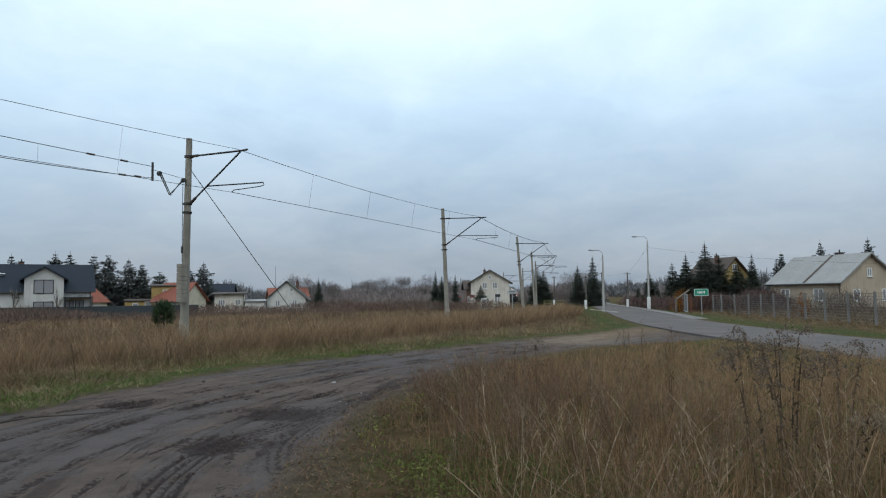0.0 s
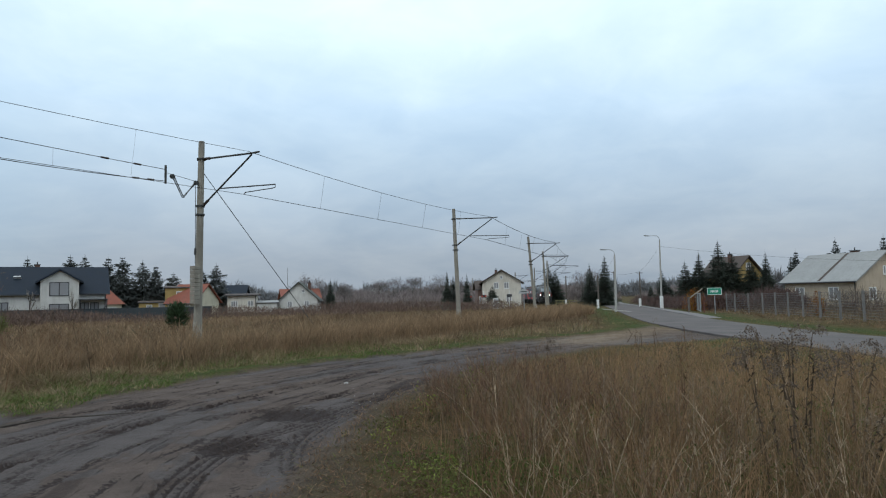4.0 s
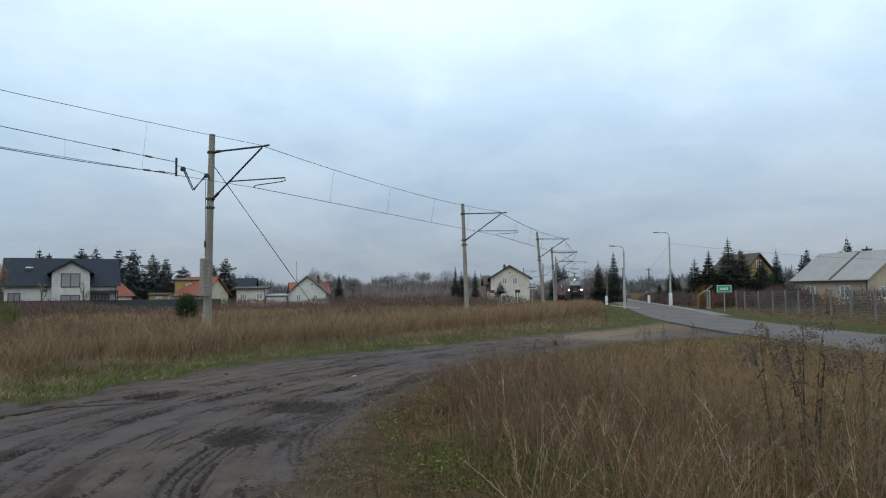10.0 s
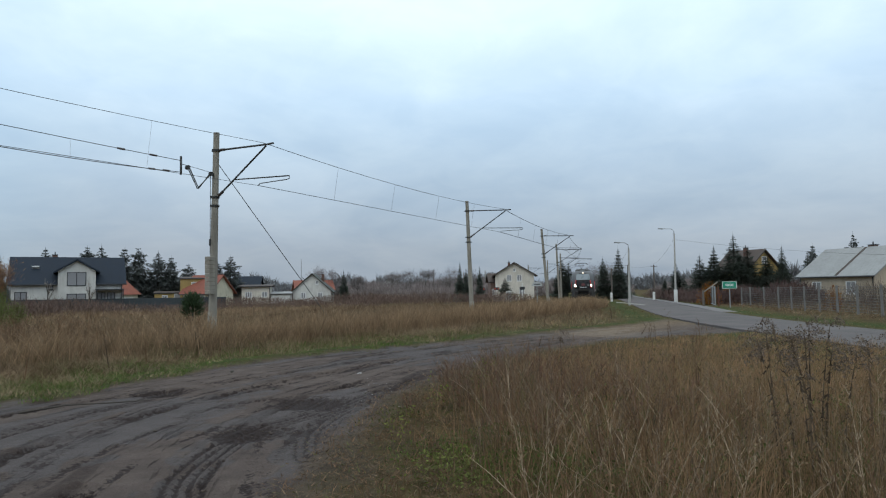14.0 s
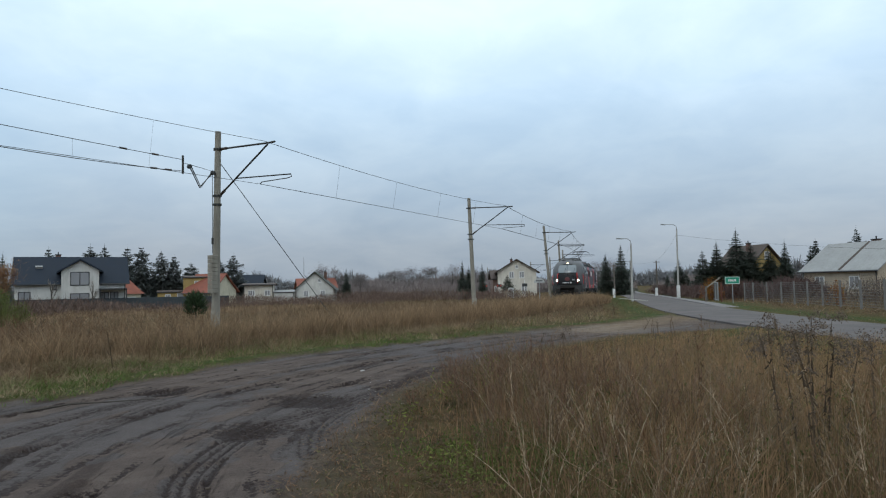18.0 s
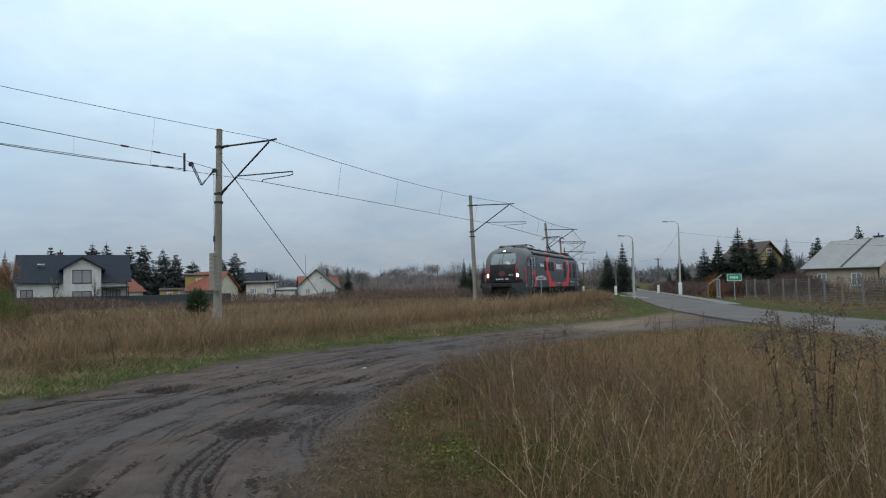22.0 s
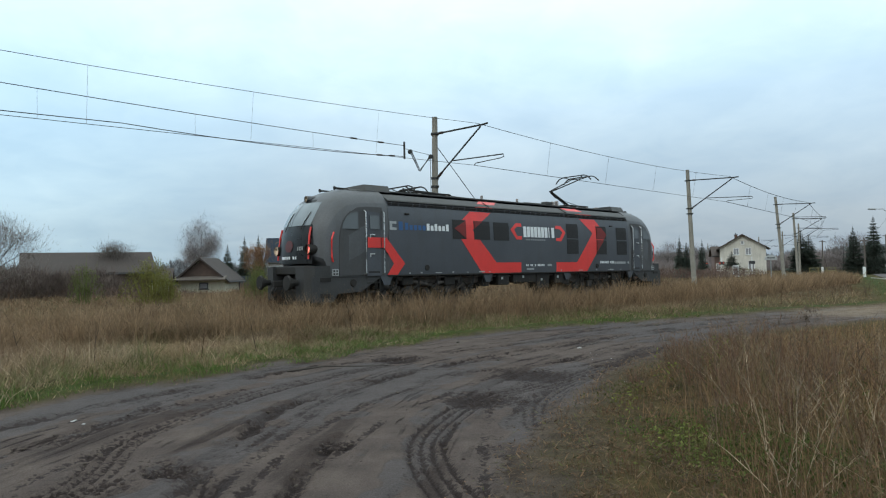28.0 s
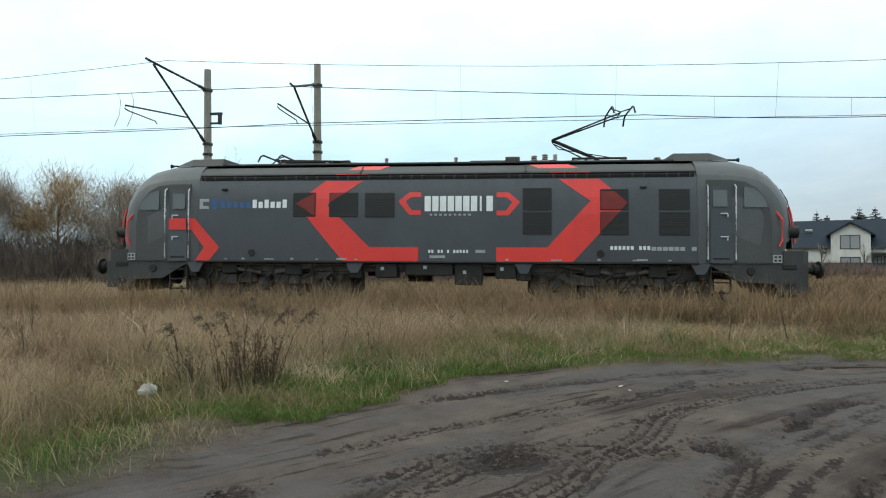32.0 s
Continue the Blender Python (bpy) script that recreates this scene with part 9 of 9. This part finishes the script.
def soft_tree(x, y, h, w, seed, name, label, twig, bark=BARK, hang=0.0, n=2600, fat=0.03, z=None):
    """A full bare crown: limbs and a cloud of fine twigs with gaps."""
    r_ = np.random.default_rng(seed)
    t = thing(name, Matrix.Translation((x, y, gz(x, y) - 0.1 if z is None else z)), label, "tree", "bare trees")
    bm = bmesh.new()
    rod(bm, (0, 0, 0), (0.02 * h, 0, h * 0.8), 0.016 * h, 0.004 * h, 7, False)
    lumps = []
    for k in range(11):
        a, q = k * 2.4 + r_.uniform(-0.4, 0.4), r_.uniform(0.22, 0.7)
        e = Vector((math.cos(a) * w * 0.34 * (1.2 - q), math.sin(a) * w * 0.34 * (1.2 - q), h * (q + r_.uniform(0.1, 0.26))))
        rod(bm, (0.01 * h * q, 0, h * q), e, 0.007 * h * (1.1 - q), 0.0025 * h, 5, False)
        lumps.append(e[:])
    lumps.append((0, 0, h * 0.82))
    part("trunk", bm, bark, t)
    lumps = np.array(lumps)
    pick = r_.integers(0, len(lumps), n)
    base = lumps[pick] + r_.normal(size=(n, 3)) * np.array([0.12 * w, 0.12 * w, 0.075 * h])
    out = base - np.array([0, 0, h * 0.3])
    out /= np.linalg.norm(out, axis=1, keepdims=True)
    L = h * r_.uniform(0.02, 0.075, n)[:, None]
    tip = base + L * (out * 0.6 + r_.normal(size=(n, 3)) * 0.7 + np.array([0, 0, 0.15 - hang * 1.3]))
    bend = np.zeros((n, 3))
    bend[:, 2] = -hang * L[:, 0] * 0.8
    v, c, l, _ = ribbons(base, tip, fat * r_.uniform(0.5, 1.5, n), bend, 2)
    raw_mesh("branchwork", v, c, l, mat("softwig_%d" % int(twig[0] * 1000 + twig[1] * 100), twig, 0.9, var=0.25, scale=2, fine=20, bump=0, island=0.35)).parent = t
    return t


def plant_bare():
    soft_tree(-52.2, 60.5, 8.6, 4.6, 3, "birch_tree", "tall leafless birch with hanging twigs", (0.25, 0.21, 0.20), BIRCH, 0.5, 15000, 0.022)
    orange, dull = (0.40, 0.27, 0.15), (0.34, 0.265, 0.205)
    for i, (x, y, h, w) in enumerate(((-50.5, -6.8, 7.4, 5.0), (-50.3, -3.2, 7.9, 5.6), (-49.2, 0.4, 7.2, 5.2), (-52.5, -10.0, 7.2, 5.5), (-53.5, 3.2, 6.8, 5.0), (-47.5, 2.8, 5.6, 4.4))):
        soft_tree(x, y, h, w, 20 + i, "autumn_tree", "bushy tree with the last orange-brown leaves and twigs", orange if i % 2 else dull, n=16000, fat=0.024, z=-0.1)
    for i, (x, y, h, w) in enumerate(((-56.5, 20.6, 7.0, 4.5), (-58.0, 16.5, 6.6, 4.5), (-59.5, 12.0, 6.4, 4.8), (-54.0, 24.0, 5.4, 4.0), (-56.0, 9.0, 5.6, 4.6))):
        soft_tree(x, y, h, w, 30 + i, "autumn_tree", "pale leafless tree with a rosy grey crown", (0.30, 0.235, 0.205), n=8000, fat=0.02, z=-0.1)
    # far trees: twig colour paled to stand for haze
    for i, (x, y, h, w) in enumerate(((-14.0, 150.0, 6.5, 6.0), (-10.0, 156.0, 7.0, 7.0), (-18.5, 160.0, 6.5, 6.0), (-4.5, 168.0, 7.8, 7.5), (1.5, 172.0, 7.2, 7.0), (-31.0, 150.0, 7.0, 6.0), (-36.0, 156.0, 7.5, 6.5), (29.0, 150.0, 7.0, 7.0), (35.0, 165.0, 8.0, 8.0), (-22.0, 131.0, 5.2, 4.5))):
        soft_tree(x, y, h, w, 60 + i, "bare_tree", "far leafless tree across the meadow, haze painted into its twigs", (0.185, 0.16, 0.155), n=3600, fat=0.05)
    soft_tree(-40.8, 28.8, 5.6, 5.4, 45, "bare_tree", "round leafless tree at the meadow's edge", (0.19, 0.155, 0.13), n=9000, fat=0.016)
    soft_tree(-46.4, 43.0, 4.6, 4.2, 46, "bare_tree", "dark leafless bushy tree before the barn", (0.15, 0.125, 0.105), n=9000, fat=0.02)
    soft_tree(-41.5, 56.3, 4.6, 3.4, 47, "autumn_tree", "small tree with rusty brown leaves behind the shed", (0.27, 0.145, 0.07), n=5000, fat=0.03)
    bare_tree(-39.7, 5.8, 8.6, 0.42, 31, "dead_tree", "tall dead tree with crooked grey limbs", BARK, (0.15, 0.13, 0.115), levels=3, kids=4, z=-0.1, slim=0.6)
    bare_tree(-39.4, 7.6, 5.6, 0.3, 33, "dead_tree", "broken dead trunk with a forked top", BARK, (0.15, 0.13, 0.115), levels=2, kids=3, z=-0.1, slim=0.65)
    for i, (x, y) in enumerate(((-50.2, 77.0), (-46.6, 79.2))):
        bare_tree(x, y, 4.2, 0.45, 120 + i, label="small leafless garden tree before a white house", twig=(0.30, 0.26, 0.22), levels=3, fat=1.2)


plant_bare()


def shrubbery(name, label, spots, col, size, n_per, height, seed, twig=None, material=None):
    """Leafy or twiggy shrubs, each from many small leaves and shoots."""
    r_ = np.random.default_rng(seed)
    P, S, B, T = [], [], [], []
    for x, y, w, h in spots:
        n = int(n_per * w * h)
        a = r_.uniform(0, 2 * math.pi, n)
        rad = np.sqrt(r_.uniform(0, 1, n)) * w * 0.5 * (0.75 + 0.35 * np.sin(a * 3 + x))
        zz = r_.uniform(0, 1, n) ** 0.8 * h * (1 - 0.55 * (rad / (w * 0.5)) ** 2) * r_.uniform(0.8, 1.1, n)
        P.append(np.stack([x + np.cos(a) * rad, y + np.sin(a) * rad, gz(x, y) + zz], 1))
        S.append(r_.uniform(0.6, 1.3, n) * size)
        k = int(16 * w)
        aa = r_.uniform(0, 2 * math.pi, k)
        B.append(np.stack([x + np.cos(aa) * w * 0.12, y + np.sin(aa) * w * 0.12, np.full(k, gz(x, y))], 1))
        T.append(np.stack([x + np.cos(aa) * w * 0.45 * r_.uniform(0.3, 1, k), y + np.sin(aa) * w * 0.45 * r_.uniform(0.3, 1, k), gz(x, y) + h * r_.uniform(0.7, 1.15, k)], 1))
    P, S, B, T = map(np.concatenate, (P, S, B, T))
    v, c, l = cards(P, S)
    v2, c2, l2, _ = ribbons(B, T, np.full(len(B), 0.05), r_.normal(size=B.shape) * 0.1, 2)
    m = material or leaf_mat("shrub_%d" % seed, col)
    ob = raw_mesh(name, np.concatenate([v, v2]), np.concatenate([c, c2]), np.concatenate([l, l2 + len(v)]), m)
    return tagged(ob, label, "shrub", kind="stuff")


def twig_thicket(name, label, spots, col, n_per, seed, width=0.03):
    """Leafless thickets: a mass of fine upright shoots."""
    r_ = np.random.default_rng(seed)
    B, T = [], []
    for x, y, w, d, h in spots:
        n = int(n_per * w * h)
        bx, by = x + r_.uniform(-0.5, 0.5, n) * w, y + r_.uniform(-0.5, 0.5, n) * d
        edge = 1 - 0.5 * np.abs(2 * (bx - x) / w) ** 2
        z0 = r_.uniform(0, 0.75, n) * h * edge
        L = r_.uniform(0.25, 0.6, n) * h * edge
        base = np.stack([bx, by, ground_z(bx, by) + z0], 1)
        T.append(base + np.stack([r_.normal(size=n) * 0.35 * L, r_.normal(size=n) * 0.35 * L, L * r_.uniform(0.4, 1, n)], 1))
        B.append(base)
    B, T = np.concatenate(B), np.concatenate(T)
    v, c, l, _ = ribbons(B, T, np.full(len(B), width) * r_.uniform(0.5, 1.5, len(B)), r_.normal(size=B.shape) * 0.08, 2)
    ob = raw_mesh(name, v, c, l, mat("shoots_%d" % seed, col, 0.9, var=0.25, scale=1, fine=10, bump=0, island=0.3))
    return tagged(ob, label, "thicket", kind="stuff")


def plant_shrubs():
    shrubbery("yellow_bush", "yellow-green leafy bush in the meadow", [(-28.1, 28.4, 3.2, 2.5), (-27.4, 28.9, 1.6, 1.6)], (0.21, 0.20, 0.05), 0.055, 420, 2, 201)
    shrubbery("yellow_bush", "fading green bush beside the dry meadow", [(-23.9, 32.4, 1.7, 2.2), (-31.8, 27.3, 2.0, 2.3), (-29.6, 40.2, 2.4, 2.0), (-27.0, 38.5, 1.6, 1.4)], (0.14, 0.155, 0.05), 0.055, 330, 2, 202)
    shrubbery("orange_bush", "orange autumn bush behind the fence", [(23.4, 64.5, 2.4, 2.2), (26.2, 66.5, 2.2, 2.3), (35.0, 46.0, 1.6, 1.8), (24.6, 45.0, 1.3, 1.7), (28.5, 66.0, 1.6, 1.4)], (0.26, 0.11, 0.025), 0.08, 180, 2, 203)
    twig_thicket("hedge", "dense brown leafless hedge along the road", [(27.6, 88.0, 2.4, 6.0, 1.7), (30.4, 100.0, 3.0, 10.0, 1.8), (33.4, 114.0, 4.0, 12.0, 1.8), (25.6, 78.0, 2.0, 8.0, 1.7), (24.9, 70.0, 2.4, 8.0, 1.7), (27.0, 66.0, 5.0, 3.0, 1.9), (31.0, 64.0, 6.0, 3.0, 2.2)], (0.115, 0.070, 0.060), 330, 204, 0.045)
    twig_thicket("garden_shrubs", "brown leafless garden shrubs before the cottage", [(24.0, 50.0, 2.0, 8.0, 1.2), (23.6, 40.0, 2.0, 10.0, 1.1), (22.4, 30.0, 2.0, 10.0, 1.1), (30.0, 50.0, 3.0, 5.0, 2.0)], (0.12, 0.085, 0.06), 260, 205, 0.03)
    # far thicket: haze painted in as a lighter twig colour
    twig_thicket("far_thicket", "leafless thicket across the meadow, haze painted into its grey-brown", [(-8.0, 146.0, 22.0, 8.0, 3.2), (-20.0, 150.0, 14.0, 8.0, 3.6), (-34.0, 156.0, 18.0, 8.0, 4.2), (2.0, 160.0, 16.0, 8.0, 3.4), (-3.0, 190.0, 40.0, 10.0, 5.5), (-28.0, 200.0, 36.0, 10.0, 5.0), (30.0, 175.0, 26.0, 10.0, 5.0), (52.0, 150.0, 20.0, 10.0, 4.0), (-14.0, 125.0, 8.0, 4.0, 1.8)], (0.27, 0.225, 0.212), 80, 206, 0.08)
    twig_thicket("thicket", "dark leafless thicket behind the track", [(-44.0, 7.0, 8.0, 16.0, 2.6), (-44.0, 18.0, 8.0, 12.0, 2.5), (-50.0, -4.0, 8.0, 14.0, 3.6), (-46.0, 27.0, 6.0, 9.0, 2.3), (-57.0, 20.0, 8.0, 22.0, 4.0), (-52.0, 33.0, 8.0, 8.0, 2.2), (-45.0, 38.5, 7.0, 4.0, 2.3), (-48.0, 35.0, 6.0, 4.0, 2.6), (-51.0, 8.0, 8.0, 22.0, 3.6)], (0.135, 0.098, 0.080), 460, 207, 0.03)
    twig_thicket("reddish_thicket", "reddish brown weeds and shrubs at the meadow's edge", [(-36.0, 60.0, 26.0, 4.0, 1.1), (-22.0, 75.0, 24.0, 5.0, 1.1), (-6.0, 90.0, 22.0, 6.0, 1.7), (5.0, 96.0, 10.0, 8.0, 1.6), (-16.0, 96.0, 18.0, 5.0, 1.8), (-30.0, 88.0, 16.0, 4.0, 1.5), (-38.0, 36.0, 10.0, 6.0, 1.0), (-44.0, 70.0, 14.0, 3.0, 1.6), (-37.0, 53.0, 6.0, 3.0, 1.6)], (0.155, 0.10, 0.076), 130, 208, 0.045)
    # distant woods close the horizon, haze put into their pale blue-grey
    spots = []
    r_ = random.Random(5)
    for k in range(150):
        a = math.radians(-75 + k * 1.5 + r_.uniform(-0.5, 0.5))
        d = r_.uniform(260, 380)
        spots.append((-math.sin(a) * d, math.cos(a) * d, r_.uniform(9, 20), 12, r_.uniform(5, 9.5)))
    twig_thicket("distant_woods", "leafless woods on the horizon, haze painted into their grey", spots, (0.21, 0.212, 0.22), 7, 209, 0.55)


plant_shrubs()


def litter():
    pale = mat("scrap_white", (0.40, 0.39, 0.37), 0.7, var=0.15, scale=8, fine=40)
    stone = mat("field_stone", (0.34, 0.32, 0.29), 0.9, var=0.3, scale=8, fine=30, bump=0.4)
    for i, (x, y, s, nm, lb, m) in enumerate(((-8.6, 0.02, 0.105, "stone", "pale grey stone in the grass", stone), (-2.14, 12.8, 0.035, "paper_scrap", "scrap of white paper on the mud", pale), (-6.39, 5.12, 0.024, "paper_scrap", "torn white paper trodden into the mud", pale), (-6.15, 5.05, 0.014, "paper_scrap", "scrap of white paper on the mud", pale), (-7.3, 4.1, 0.02, "paper_scrap", "scrap of white paper on the mud", pale), (-4.65, 12.8, 0.035, "stone", "small dark stone on the mud", BARK), (-3.1, 10.4, 0.025, "stone", "small dark stone on the mud", BARK))):
        bm = bmesh.new()
        bmesh.ops.create_icosphere(bm, subdivisions=2, radius=s)
        for v in bm.verts:
            v.co += v.co.normalized() * noise.noise(v.co * (9 if nm == "stone" else 40) + Vector((i, 0, 0))) * s * (0.6 if nm == "stone" else 2.0)
            v.co.z *= 0.65 if nm == "stone" else 0.16
        ob = tagged(part(nm, bm, m), lb, nm.replace("_", " "))
        ob.matrix_basis = Matrix.Translation((x, y, gz(x, y) + (0.05 if nm == "stone" else -0.005)))
    # dark fallen branch on the mud
    bm = bmesh.new()
    tube(bm, [(-6.0, 8.6, 0.0), (-5.6, 9.0, 0.03), (-5.1, 9.2, 0.02), (-4.7, 9.5, 0.0)], 0.018, 5, 0.006)
    tagged(part("fallen_stick", bm, BARK), "dark fallen stick on the mud", "stick")
    # white umbels by the verge
    P = []
    for cx, cy in ((-1.05, 8.2), (-1.2, 7.9), (-0.9, 7.7), (-1.25, 8.6)):
        P.append(np.stack([rng.normal(cx, 0.05, 5), rng.normal(cy, 0.05, 5), rng.uniform(0.2, 0.42, 5)], 1))
    P = np.concatenate(P)
    v, c, l = cards(P, np.full(len(P), 0.008))
    tagged(raw_mesh("white_flowers", v, c, l, mat("petal", (0.7, 0.69, 0.64), 0.7, var=0.1, bump=0)), "small white flower heads beside the mud", "flowers", kind="stuff")


litter()


# ---------------------------------------------------------------- movement
RUN = [(0.0, 174.5), (3.0, 157.2), (5.5, 142.7), (8.0, 128.17), (10.0, 116.65), (12.0, 105.14), (14.0, 93.62), (16.5, 79.27), (18.0, 70.84), (19.0, 65.41), (20.0, 60.17), (21.0, 54.96), (22.0, 49.82), (23.0, 44.74), (24.0, 39.83), (24.5, 37.45), (26.5, 27.56), (27.0, 25.04), (27.5, 22.52), (28.0, 19.95), (28.5, 17.46), (29.0, 14.95), (29.5, 12.48), (30.0, 9.97), (30.5, 7.50), (31.0, 5.01), (31.5, 2.54), (32.0, 0.0)]


def motions():
    rows = []
    for t, s in RUN:
        p, h = rail(s)
        rows.append((t, Matrix.Translation(p) @ pose(0, 0, 0, 0, -0.5, math.degrees(h))))
    walk(LOCO, rows)


motions()
